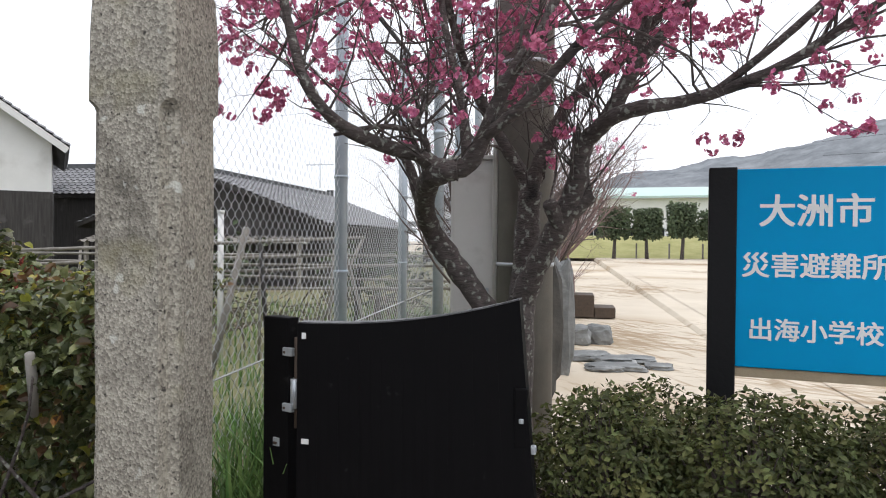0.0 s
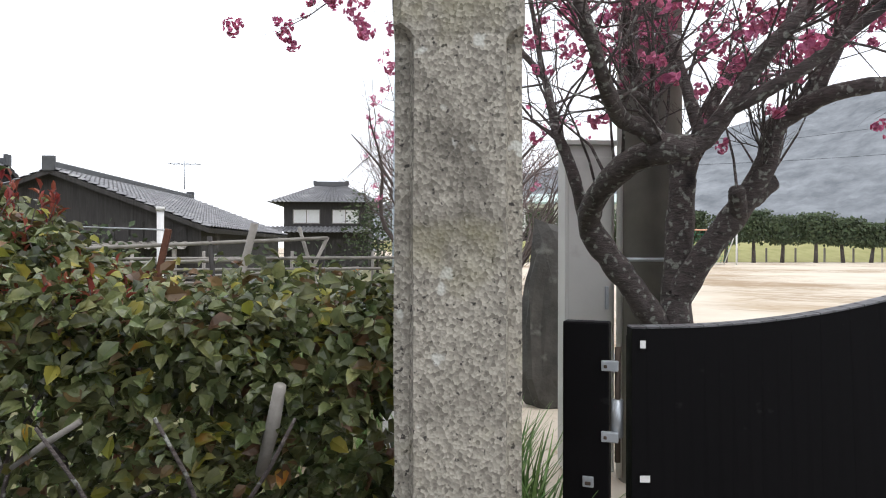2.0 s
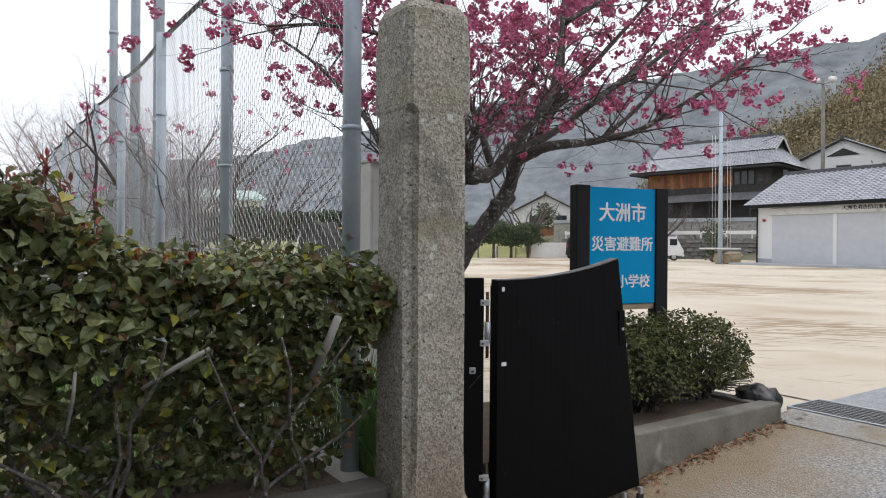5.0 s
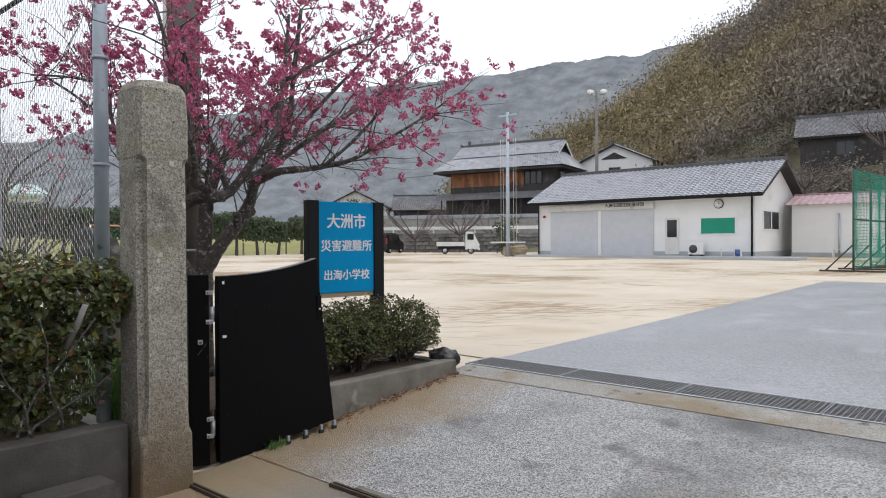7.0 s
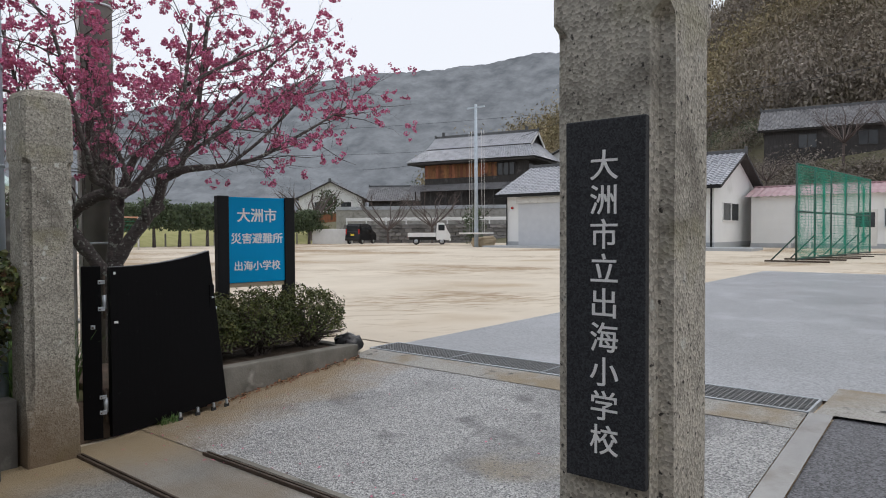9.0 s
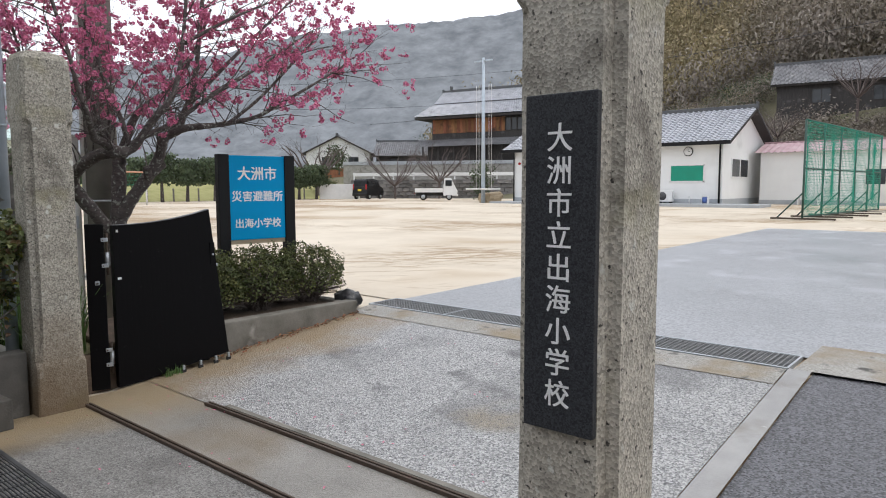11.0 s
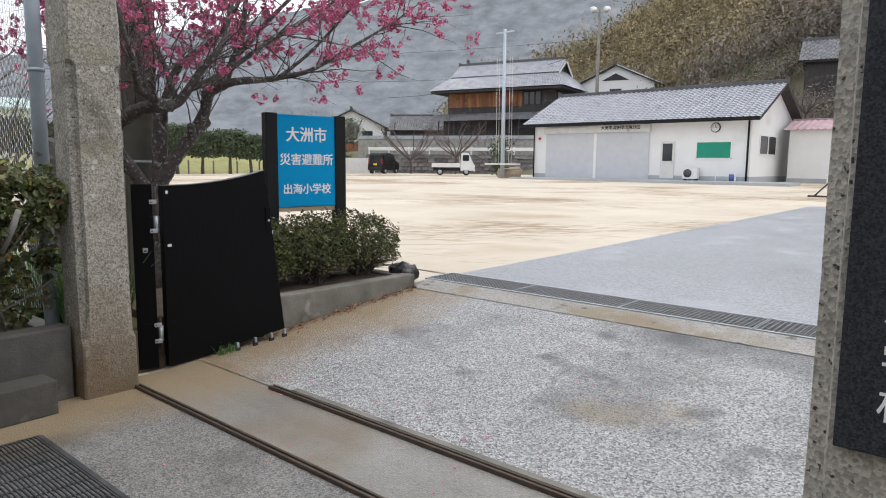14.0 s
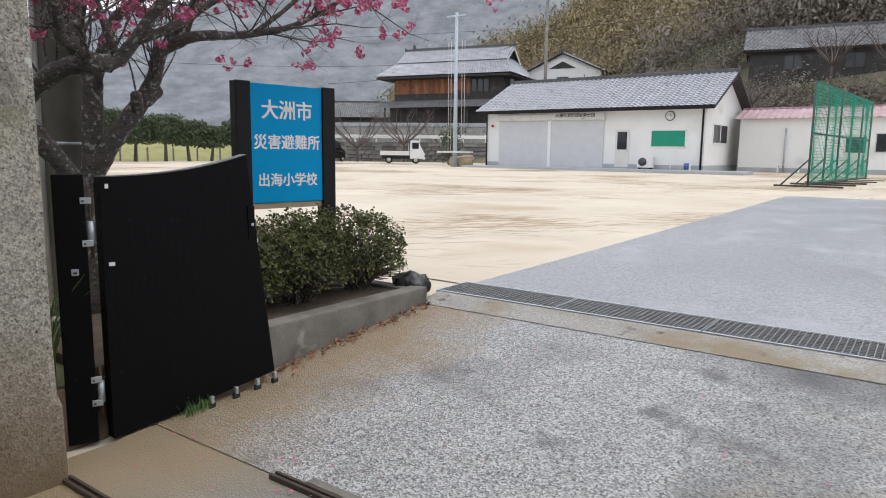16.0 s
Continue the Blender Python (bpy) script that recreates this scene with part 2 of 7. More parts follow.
M = {
    "worn_black": surface("scuffed_black_edge", (0.02, 0.02, 0.022), (0.26, 0.26, 0.27), 9, 6, (0.35, 0.6), metal=0.3, bump=0.05),
    "sand": surface("sand", (0.545, 0.47, 0.37), (0.68, 0.605, 0.495), 0.5, 9, (0.75, 0.95), bump=0.25, bump_scale=90,
                    stain=[((0.37, 0.265, 0.155), 0.25, 0.54, 0.72), ((0.66, 0.58, 0.46), 3.0, 0.6, 0.8)],
                    streak=((0.28, 0.185, 0.095), ((8.0, 66), (5.0, 40), (12.0, 15)), 0.295, 0.35)),
    "road": surface("road_asphalt", (0.045, 0.045, 0.048), (0.075, 0.075, 0.08), 1.5, 6, (0.35, 0.6), bump=0.5,
                    speck=((0.018, 0.018, 0.022), (0.27, 0.275, 0.30), 95, 0.6)),
    "yard_asphalt": surface("yard_asphalt", (0.25, 0.26, 0.275), (0.36, 0.37, 0.39), 0.5, 8, (0.30, 0.6), bump=0.35,
                            speck=((0.15, 0.155, 0.165), (0.47, 0.48, 0.50), 62, 0.5), stain=((0.42, 0.43, 0.46), 1.3, 0.55, 0.75)),
    "apron": surface("washed_concrete", (0.28, 0.28, 0.275), (0.45, 0.45, 0.44), 1.1, 8, (0.35, 0.7), bump=0.8,
                     speck=((0.05, 0.05, 0.055), (0.74, 0.74, 0.73), 105, 0.58),
                     stain=[((0.13, 0.13, 0.13), 0.9, 0.54, 0.74), ((0.34, 0.28, 0.18), 0.7, 0.62, 0.72), ((0.10, 0.10, 0.105), 62, 0.58, 0.66), ((0.11, 0.11, 0.11), 2.6, 0.60, 0.78)],
                     edges=[("Y", 1.25, 1.85, 1.2, (0.31, 0.225, 0.125))]),
    "concrete": surface("old_concrete", (0.27, 0.26, 0.235), (0.40, 0.385, 0.35), 3, 8, (0.6, 0.9), bump=0.3, bump_scale=80,
                        stain=[((0.13, 0.12, 0.10), 2.2, 0.56, 0.75), ((0.20, 0.185, 0.15), 5, 0.60, 0.75)]),
    "wet_concrete": surface("damp_track_concrete", (0.17, 0.16, 0.14), (0.32, 0.305, 0.28), 1.4, 9, (0.25, 0.6), bump=0.35, speck=((0.16, 0.15, 0.14), (0.5, 0.48, 0.44), 150, 0.3),
                            stain=((0.20, 0.16, 0.11), 1.0, 0.50, 0.7), edges=[("Y", 1.0, 1.75, 1.2, (0.31, 0.235, 0.14))]),
    "granite": surface("weathered_granite", (0.40, 0.37, 0.31), (0.58, 0.54, 0.465), 5, 8, (0.8, 0.95), bump=0.28, spec=0.3,
                       speck=((0.05, 0.045, 0.04), (0.64, 0.60, 0.51), 120, 0.48),
                       stain=[((0.10, 0.09, 0.075), 3.2, 0.56, 0.74), ((0.55, 0.55, 0.50), 13, 0.65, 0.70), ((0.06, 0.055, 0.05), 60, 0.63, 0.68), ((0.27, 0.25, 0.13), 2.4, 0.58, 0.75)]),
    "plaque": surface("black_granite", (0.018, 0.019, 0.022), (0.034, 0.035, 0.039), 60, 6, (0.35, 0.5), bump=0.03, spec=0.3,
                      speck=((0.008, 0.009, 0.011), (0.085, 0.09, 0.10), 260, 0.5)),
    "white_letter": surface("white_lettering", (0.84, 0.84, 0.83), (0.88, 0.88, 0.87), 20, rough=(0.5, 0.6), bump=0),
    "black_metal": surface("black_gate_paint", (0.0022, 0.0020, 0.0026), (0.004, 0.0036, 0.0042), 14, 6, (0.55, 0.75), bump=0.05, spec=0.12,
                           stain=((0.02, 0.02, 0.02), 18, 0.70, 0.80)),
    "steel": surface("galvanised_steel", (0.42, 0.45, 0.48), (0.56, 0.59, 0.62), 9, 5, (0.35, 0.55), metal=0.6, bump=0.05),
    "pipe": surface("blue_grey_pipe", (0.38, 0.44, 0.50), (0.50, 0.56, 0.62), 6, 6, (0.4, 0.6), metal=0.3, bump=0.08,
                    stain=((0.22, 0.20, 0.18), 14, 0.66, 0.75)),
    "wire": surface("zinc_wire", (0.55, 0.57, 0.60), (0.68, 0.70, 0.73), 8, rough=(0.4, 0.5), metal=0.5, bump=0),
    "rope": surface("dark_rope", (0.03, 0.03, 0.035), (0.06, 0.06, 0.065), 30, rough=(0.8, 0.9)),
    "grate": surface("drain_grating_steel", (0.22, 0.225, 0.23), (0.34, 0.345, 0.34), 12, 5, (0.4, 0.6), metal=0.3, bump=0.1),
    "rust": surface("rusty_iron", (0.055, 0.04, 0.03), (0.11, 0.08, 0.06), 20, 6, (0.5, 0.8), metal=0.3),
    # near-black colour that stands for the shade inside the drains
    "pit_shade": surface("drain_shade", (0.012, 0.012, 0.012), (0.02, 0.02, 0.02), 5),
    "blue": surface("sign_blue", (0.0, 0.30, 0.60), (0.0, 0.325, 0.64), 3, rough=(0.5, 0.6), bump=0.02, bump_scale=8, spec=0.12),
    "black_post": surface("black_sign_frame", (0.005, 0.005, 0.006), (0.010, 0.010, 0.011), 20, rough=(0.5, 0.7), spec=0.25),
    "bark": surface("cherry_bark", (0.045, 0.037, 0.035), (0.135, 0.112, 0.105), 22, 8, (0.75, 0.95), bump=0.9, bump_scale=45, stretch=(1, 1, 3),
                    stain=[((0.30, 0.31, 0.275), 34, 0.57, 0.66), ((0.02, 0.018, 0.018), 6, 0.6, 0.75)]),
    "twig": surface("grey_twigs", (0.07, 0.055, 0.05), (0.15, 0.12, 0.11), 20, rough=(0.8, 0.95), bump=0.3),
    "blossom": surface("pink_blossom", (0.45, 0.08, 0.19), (0.76, 0.30, 0.44), 30, 4, (0.6, 0.8), bump=0, island=0.25, thin=True),
    "bud": surface("calyx", (0.22, 0.03, 0.06), (0.32, 0.06, 0.09), 30, rough=(0.6, 0.8), bump=0),
    "pole": surface("concrete_pole", (0.17, 0.16, 0.145), (0.26, 0.245, 0.22), 2.5, 7, (0.7, 0.9), bump=0.15, bump_scale=120,
                    stain=((0.16, 0.15, 0.14), 1.5, 0.55, 0.75)),
    "cabinet": surface("beige_painted_steel", (0.62, 0.61, 0.58), (0.70, 0.69, 0.66), 2, rough=(0.4, 0.55), bump=0.03,
                       stain=((0.36, 0.34, 0.30), 3, 0.6, 0.8)),
    "leaf": surface("hedge_leaf", (0.045, 0.068, 0.025), (0.235, 0.25, 0.105), 9, 4, (0.20, 0.36), bump=0.1, island=0.55, thin=True,
                    stain=((0.24, 0.22, 0.05), 9.0, 0.64, 0.70)),
    "leaf_red": surface("red_new_leaf", (0.20, 0.04, 0.028), (0.34, 0.10, 0.06), 9, 4, (0.35, 0.5), bump=0, island=0.4, thin=True),
    "leaf_small": surface("azalea_leaf", (0.042, 0.060, 0.017), (0.125, 0.135, 0.042), 4, 4, (0.6, 0.8), bump=0, island=0.5, thin=True,
                          stain=((0.15, 0.10, 0.05), 3.0, 0.60, 0.72)),
    "grass": surface("grass_blade", (0.09, 0.18, 0.045), (0.20, 0.32, 0.11), 5, 4, (0.5, 0.7), bump=0, island=0.4, thin=True),
    "field": surface("garden_soil_and_grass", (0.12, 0.12, 0.05), (0.21, 0.20, 0.10), 1.2, 8, (0.85, 1.0), bump=0.6, bump_scale=30,
                     stain=((0.20, 0.15, 0.10), 0.8, 0.55, 0.7)),
    "soil": surface("dark_soil", (0.07, 0.05, 0.035), (0.14, 0.10, 0.07), 8, 8, (0.9, 1.0), bump=0.8, bump_scale=60),
    "rock": surface("grey_rock", (0.12, 0.125, 0.125), (0.27, 0.28, 0.28), 5, 9, (0.7, 0.9), bump=0.8, bump_scale=25,
                    stain=((0.40, 0.41, 0.40), 6, 0.6, 0.72)),
    "stone_wall": surface("stone_embankment", (0.12, 0.115, 0.11), (0.24, 0.23, 0.22), 2, 8, (0.8, 0.95), bump=0.8, bump_scale=4, island=0.35),
    "white_wall": surface("white_siding", (0.74, 0.74, 0.73), (0.80, 0.80, 0.79), 0.8, 6, (0.6, 0.8), bump=0.03, stain=((0.60, 0.60, 0.58), 0.5, 0.6, 0.8)),
    "plaster": surface("white_plaster", (0.66, 0.66, 0.65), (0.74, 0.74, 0.73), 1.0, 6, (0.75, 0.9), bump=0.05, stain=((0.45, 0.44, 0.42), 0.7, 0.58, 0.78)),
    "shutter": surface("grey_shutter_steel", (0.53, 0.545, 0.575), (0.59, 0.605, 0.63), 2, rough=(0.4, 0.5), bump=0.02, metal=0.1),
    "tile": surface("grey_roof_tile", (0.31, 0.32, 0.35), (0.48, 0.49, 0.53), 1.6, 6, (0.25, 0.4), bump=0.1, bump_scale=20, stain=((0.36, 0.37, 0.39), 2.3, 0.55, 0.7)),
    "old_tile": surface("old_roof_tile", (0.14, 0.14, 0.15), (0.27, 0.27, 0.28), 1.4, 6, (0.4, 0.65), bump=0.15, bump_scale=20, stain=((0.34, 0.34, 0.34), 1.7, 0.55, 0.75)),
    "ridge": surface("ridge_tile", (0.05, 0.052, 0.058), (0.10, 0.105, 0.11), 3, rough=(0.4, 0.6)),
    "pink_roof": surface("faded_red_corrugated_roof", (0.36, 0.20, 0.22), (0.50, 0.38, 0.40), 1.2, 6, (0.5, 0.7)),
    "timber": surface("weathered_timber", (0.14, 0.055, 0.022), (0.34, 0.15, 0.07), 3.0, 8, (0.7, 0.9), stretch=(6, 6, 0.4), bump=0.3, island=0.35,
                      stain=((0.05, 0.03, 0.02), 1.2, 0.55, 0.70)),
    "dark_timber": surface("black_burnt_timber", (0.018, 0.016, 0.015), (0.065, 0.060, 0.058), 3.0, 8, (0.7, 0.9), stretch=(6, 6, 0.4), bump=0.4,
                           stain=((0.12, 0.11, 0.11), 1.4, 0.60, 0.75)),
    "grey_timber": surface("grey_dry_timber", (0.20, 0.185, 0.165), (0.36, 0.34, 0.31), 9, 8, (0.8, 0.95), stretch=(1, 1, 1), bump=0.3),
    "glass_dark": surface("dark_window_glass", (0.02, 0.022, 0.025), (0.035, 0.04, 0.045), 2, rough=(0.06, 0.12), bump=0),
    "green_panel": surface("green_board", (0.0, 0.24, 0.15), (0.0, 0.28, 0.18), 2, rough=(0.5, 0.6), bump=0),
    "green_net": surface("green_net", (0.01, 0.24, 0.16), (0.02, 0.32, 0.22), 4, rough=(0.6, 0.8), bump=0),
    "white_paint": surface("white_paint", (0.72, 0.72, 0.71), (0.80, 0.80, 0.79), 3, rough=(0.3, 0.5), bump=0.02),
    "black_car": surface("black_car_paint", (0.010, 0.010, 0.011), (0.014, 0.014, 0.015), 3, rough=(0.12, 0.2), bump=0),
    "rubber": surface("rubber", (0.018, 0.018, 0.018), (0.03, 0.03, 0.03), 20, rough=(0.7, 0.9)),
    "red_lamp": surface("red_lens", (0.45, 0.02, 0.02), (0.5, 0.03, 0.03), 5, rough=(0.2, 0.3), bump=0),
    "yellow": surface("yellow_plate", (0.75, 0.55, 0.05), (0.8, 0.6, 0.06), 5, rough=(0.4, 0.5), bump=0),
    "bag": surface("black_plastic_bag", (0.012, 0.012, 0.013), (0.03, 0.03, 0.032), 10, rough=(0.2, 0.4), bump=0.6, bump_scale=30),
    "hill_green": surface("bamboo_hillside", (0.15, 0.13, 0.072), (0.38, 0.31, 0.175), 0.20, 4, (0.85, 1.0), bump=0, island=0.3, stain=((0.20, 0.17, 0.13), 0.03, 0.5, 0.62)),
    "hill_brown": surface("bare_wood_hillside", (0.145, 0.125, 0.105), (0.29, 0.255, 0.215), 0.20, 4, (0.85, 1.0), bump=0, island=0.3),
    "evergreen": surface("evergreen_leaves", (0.035, 0.055, 0.025), (0.085, 0.115, 0.055), 0.8, 8, (0.7, 0.9), bump=0, island=0.4),
    # the haze of distance is mixed into this grey-blue base colour
    "mountain": surface("haze_tinted_mountain", (0.145, 0.157, 0.17), (0.275, 0.292, 0.31), 0.055, 15, (0.95, 1.0), bump=0, spec=0.0),
    "dry_grass": surface("yellow_green_bank", (0.24, 0.24, 0.08), (0.36, 0.34, 0.15), 1.0, 8, (0.9, 1.0), bump=0.5, bump_scale=8),
    "orange_goal": surface("faded_orange_goal_paint", (0.55, 0.26, 0.16), (0.62, 0.34, 0.22), 4, rough=(0.5, 0.6), bump=0),
    "mint_roof": surface("pale_green_metal_roof", (0.42, 0.56, 0.52), (0.50, 0.62, 0.58), 0.8, rough=(0.4, 0.55), bump=0),
    "brown_cloth": surface("beige_ribbed_plastic", (0.45, 0.38, 0.26), (0.55, 0.48, 0.35), 6, rough=(0.6, 0.8)),
    "petal": surface("fallen_petals", (0.60, 0.12, 0.22), (0.70, 0.22, 0.32), 20, rough=(0.7, 0.8), bump=0),
}
M["rusty"] = surface("orange_rust", (0.10, 0.035, 0.02), (0.20, 0.085, 0.05), 20, 6, (0.7, 0.9), bump=0.3)
M["dark_rock"] = surface("dark_mossy_rock", (0.045, 0.043, 0.04), (0.12, 0.115, 0.105), 4, 9, (0.8, 0.95), bump=0.8, bump_scale=25, stain=((0.22, 0.22, 0.20), 5, 0.62, 0.72))
M["leaf_yellow"] = surface("yellowing_leaf", (0.20, 0.21, 0.03), (0.40, 0.36, 0.07), 9, 4, (0.3, 0.45), bump=0, island=0.35, thin=True, stain=((0.36, 0.17, 0.03), 7, 0.60, 0.68))
M["leaf_bronze"] = surface("bronze_leaf", (0.11, 0.065, 0.03), (0.22, 0.14, 0.065), 9, 4, (0.25, 0.42), bump=0, island=0.4, thin=True)
M["plinth_grey"] = surface("grey_cement", (0.34, 0.36, 0.38), (0.44, 0.46, 0.48), 1.5, 6, (0.3, 0.7), bump=0.1)
M["hose_blue"] = surface("blue_hose", (0.05, 0.10, 0.30), (0.10, 0.16, 0.40), 4, rough=(0.5, 0.6), bump=0)
M["net_post"] = surface("dark_green_steel", (0.02, 0.06, 0.05), (0.04, 0.10, 0.08), 5, rough=(0.5, 0.7), bump=0)
M["dead_leaf"] = surface("dead_leaf", (0.16, 0.07, 0.03), (0.30, 0.15, 0.08), 9, rough=(0.8, 0.9), bump=0, island=0.4)
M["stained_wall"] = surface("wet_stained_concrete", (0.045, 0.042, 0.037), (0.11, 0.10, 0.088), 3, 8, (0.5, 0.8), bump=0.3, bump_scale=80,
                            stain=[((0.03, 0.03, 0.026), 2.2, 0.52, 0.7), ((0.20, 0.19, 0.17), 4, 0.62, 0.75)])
M["track"] = surface("damp_sand_track", (0.30, 0.235, 0.155), (0.42, 0.34, 0.24), 3, 8, (0.7, 0.9), bump=0.5, bump_scale=40)
M["drain_edge"] = surface("cracked_pale_concrete", (0.25, 0.24, 0.215), (0.39, 0.375, 0.345), 3, 9, (0.5, 0.85), bump=0.6, bump_scale=60, speck=((0.12, 0.115, 0.10), (0.62, 0.60, 0.56), 90, 0.3),
                          stain=[((0.26, 0.21, 0.14), 2.0, 0.48, 0.64), ((0.08, 0.078, 0.07), 6, 0.62, 0.70)])
M["bank"] = surface("green_hillside_bank", (0.10, 0.098, 0.055), (0.20, 0.18, 0.115), 0.4, 10, (0.9, 1.0), bump=0.6, bump_scale=3, stain=((0.18, 0.15, 0.11), 0.15, 0.5, 0.65))
M["kerb"] = surface("mossy_kerb_concrete", (0.12, 0.112, 0.092), (0.235, 0.22, 0.19), 4, 8, (0.6, 0.9), bump=0.35, bump_scale=70,
                    stain=[((0.07, 0.065, 0.05), 2.6, 0.54, 0.72), ((0.38, 0.36, 0.32), 5, 0.62, 0.75)])
M["outer_apron"] = surface("dark_washed_concrete", (0.10, 0.095, 0.088), (0.21, 0.20, 0.185), 1.3, 9, (0.4, 0.75), bump=0.6,
                           speck=((0.04, 0.04, 0.04), (0.52, 0.51, 0.48), 120, 0.42), stain=[((0.07, 0.065, 0.06), 1.2, 0.54, 0.72)],
                           edges=[("Y", 1.2, 1.65, 0.8, (0.29, 0.215, 0.12))])
M["plaster_dark"] = surface("grey_render", (0.16, 0.155, 0.15), (0.22, 0.21, 0.20), 1.0, 6, (0.85, 0.95), bump=0.05)
M["edge_concrete"] = surface("pale_edging_concrete", (0.27, 0.265, 0.26), (0.40, 0.395, 0.385), 3, 9, (0.4, 0.75), bump=0.35, bump_scale=90,
                             stain=[((0.17, 0.15, 0.115), 1.6, 0.54, 0.68), ((0.60, 0.60, 0.58), 9, 0.68, 0.74)])
M["gutter"] = surface("dark_gutter_steel", (0.05, 0.05, 0.052), (0.13, 0.13, 0.135), 10, 6, (0.4, 0.65), metal=0.4, bump=0.1)
M["plum_twig"] = surface("reddish_twigs", (0.15, 0.095, 0.09), (0.30, 0.21, 0.20), 20, rough=(0.8, 0.95), bump=0.2)
M["muddy_granite"] = surface("mud_stained_granite", (0.25, 0.23, 0.19), (0.40, 0.37, 0.31), 5, 8, (0.8, 0.95), bump=0.28, spec=0.3,
                             speck=((0.05, 0.045, 0.04), (0.64, 0.60, 0.51), 120, 0.48),
                             stain=[((0.10, 0.09, 0.075), 3.2, 0.56, 0.74), ((0.55, 0.55, 0.50), 13, 0.65, 0.70), ((0.06, 0.055, 0.05), 60, 0.63, 0.68), ((0.27, 0.25, 0.13), 2.4, 0.58, 0.75)],
                             edges=[("Z", 0.62, 0.10, 0.8, (0.15, 0.10, 0.055))])

# ---- builders ----
def thing(name, loc, label, category, group="", kind="", rz=0.0):
    e = new(name)
    e.location, e.rotation_euler = loc, (0, 0, radians(rz))
    return tagged(e, label, category, group, kind)


def mesh_of(name, bm, material, smooth=False):
    me = bpy.data.meshes.new(name)
    bmesh.ops.recalc_face_normals(bm, faces=bm.faces) if len(bm.faces) < 20000 else None
    bm.to_mesh(me)
    bm.free()
    me.materials.append(M[material])
    if smooth:
        me.polygons.foreach_set("use_smooth", [True] * len(me.polygons))
    return me


def part(name, bm, material, parent=None, label="", smooth=False):
    ob = new(name, mesh_of(name, bm, material, smooth))
    if parent:
        ob.parent = parent
    return tagged(ob, label)


def raw_part(name, verts, faces, material, parent=None, label="", smooth=False):
    me = bpy.data.meshes.new(name)
    me.from_pydata(verts, [], faces)
    me.materials.append(M[material])
    if smooth:
        me.polygons.foreach_set("use_smooth", [True] * len(me.polygons))
    ob = new(name, me)
    if parent:
        ob.parent = parent
    return tagged(ob, label)


def box(bm, x0, y0, z0, x1, y1, z1, bevel=0.0, m=None):
    r = bmesh.ops.create_cube(bm, size=1.0)
    vs = r["verts"]
    for v in vs:
        v.co = Vector((x0 + (v.co.x + 0.5) * (x1 - x0), y0 + (v.co.y + 0.5) * (y1 - y0), z0 + (v.co.z + 0.5) * (z1 - z0)))
    if m is not None:
        bmesh.ops.transform(bm, matrix=m, verts=vs)
    if bevel:
        es = list({e for v in vs for e in v.link_edges})
        bmesh.ops.bevel(bm, geom=es, offset=bevel, segments=2, affect="EDGES", profile=0.6)
    return bm


def cube(x0, y0, z0, x1, y1, z1, bevel=0.0, m=None):
    return box(bmesh.new(), x0, y0, z0, x1, y1, z1, bevel, m)


def tube_data(pts, radii, n=8, close=True):
    """Vertices and faces of a tube through pts."""
    verts, faces = [], []
    up = Vector((0.3, 0.5, 0.81))
    for i, p in enumerate(pts):
        a, b = Vector(pts[max(i - 1, 0)]), Vector(pts[min(i + 1, len(pts) - 1)])
        d = (b - a).normalized()
        s = d.cross(up)
        if s.length < 1e-3:
            s = d.cross(Vector((1, 0, 0)))
        s.normalize()
        q = d.cross(s).normalized()
        r = radii[i] if hasattr(radii, "__len__") else radii
        for k in range(n):
            a2 = 2 * math.pi * k / n
            verts.append(tuple(Vector(p) + r * (math.cos(a2) * s + math.sin(a2) * q)))
    for i in range(len(pts) - 1):
        for k in range(n):
            k2 = (k + 1) % n
            faces.append((i * n + k, i * n + k2, (i + 1) * n + k2, (i + 1) * n + k))
    if close:
        faces.append(tuple(range(n - 1, -1, -1)))
        faces.append(tuple((len(pts) - 1) * n + k for k in range(n)))
    return verts, faces


def merge(*lists):
    verts, faces = [], []
    for v, f in lists:
        o = len(verts)
        verts += v
        faces += [tuple(i + o for i in q) for q in f]
    return verts, faces


def rod(name, pts, r, material, parent=None, label="", n=10):
    v, f = tube_data(pts, r, n)
    return raw_part(name, v, f, material, parent, label, smooth=True)


def lettering(body, size, m, material, parent, name="lettering", depth=0.001, label="", bold=0.0):
    """A line of text, thickened by laying the strokes a little to each side."""
    cu = bpy.data.curves.new(name, "FONT")
    cu.body, cu.size, cu.align_x, cu.align_y, cu.extrude = body, size, "CENTER", "CENTER", depth
    tmp = new("tmp_text", cu)
    bpy.context.view_layer.update()
    flat = bpy.data.meshes.new_from_object(tmp.evaluated_get(bpy.context.evaluated_depsgraph_get()))
    bpy.data.objects.remove(tmp)
    bm = bmesh.new()
    steps = [(0, 0)] + ([(bold, bold * 0.6), (-bold, bold * 0.6), (bold, -bold * 0.6), (-bold, -bold * 0.6)] if bold else [])
    for k, (dx, dy) in enumerate(steps):
        n = len(bm.verts)
        bm.from_mesh(flat)
        bm.verts.ensure_lookup_table()
        bmesh.ops.translate(bm, vec=(dx, dy, 0.0003 * k), verts=bm.verts[n:])
    me = bpy.data.meshes.new(name)
    bm.to_mesh(me)
    bm.free()
    bpy.data.meshes.remove(flat)
    me.materials.clear()
    me.materials.append(M[material])
    ob = new(name, me)
    ob.parent, ob.matrix_local = parent, m
    return tagged(ob, label)


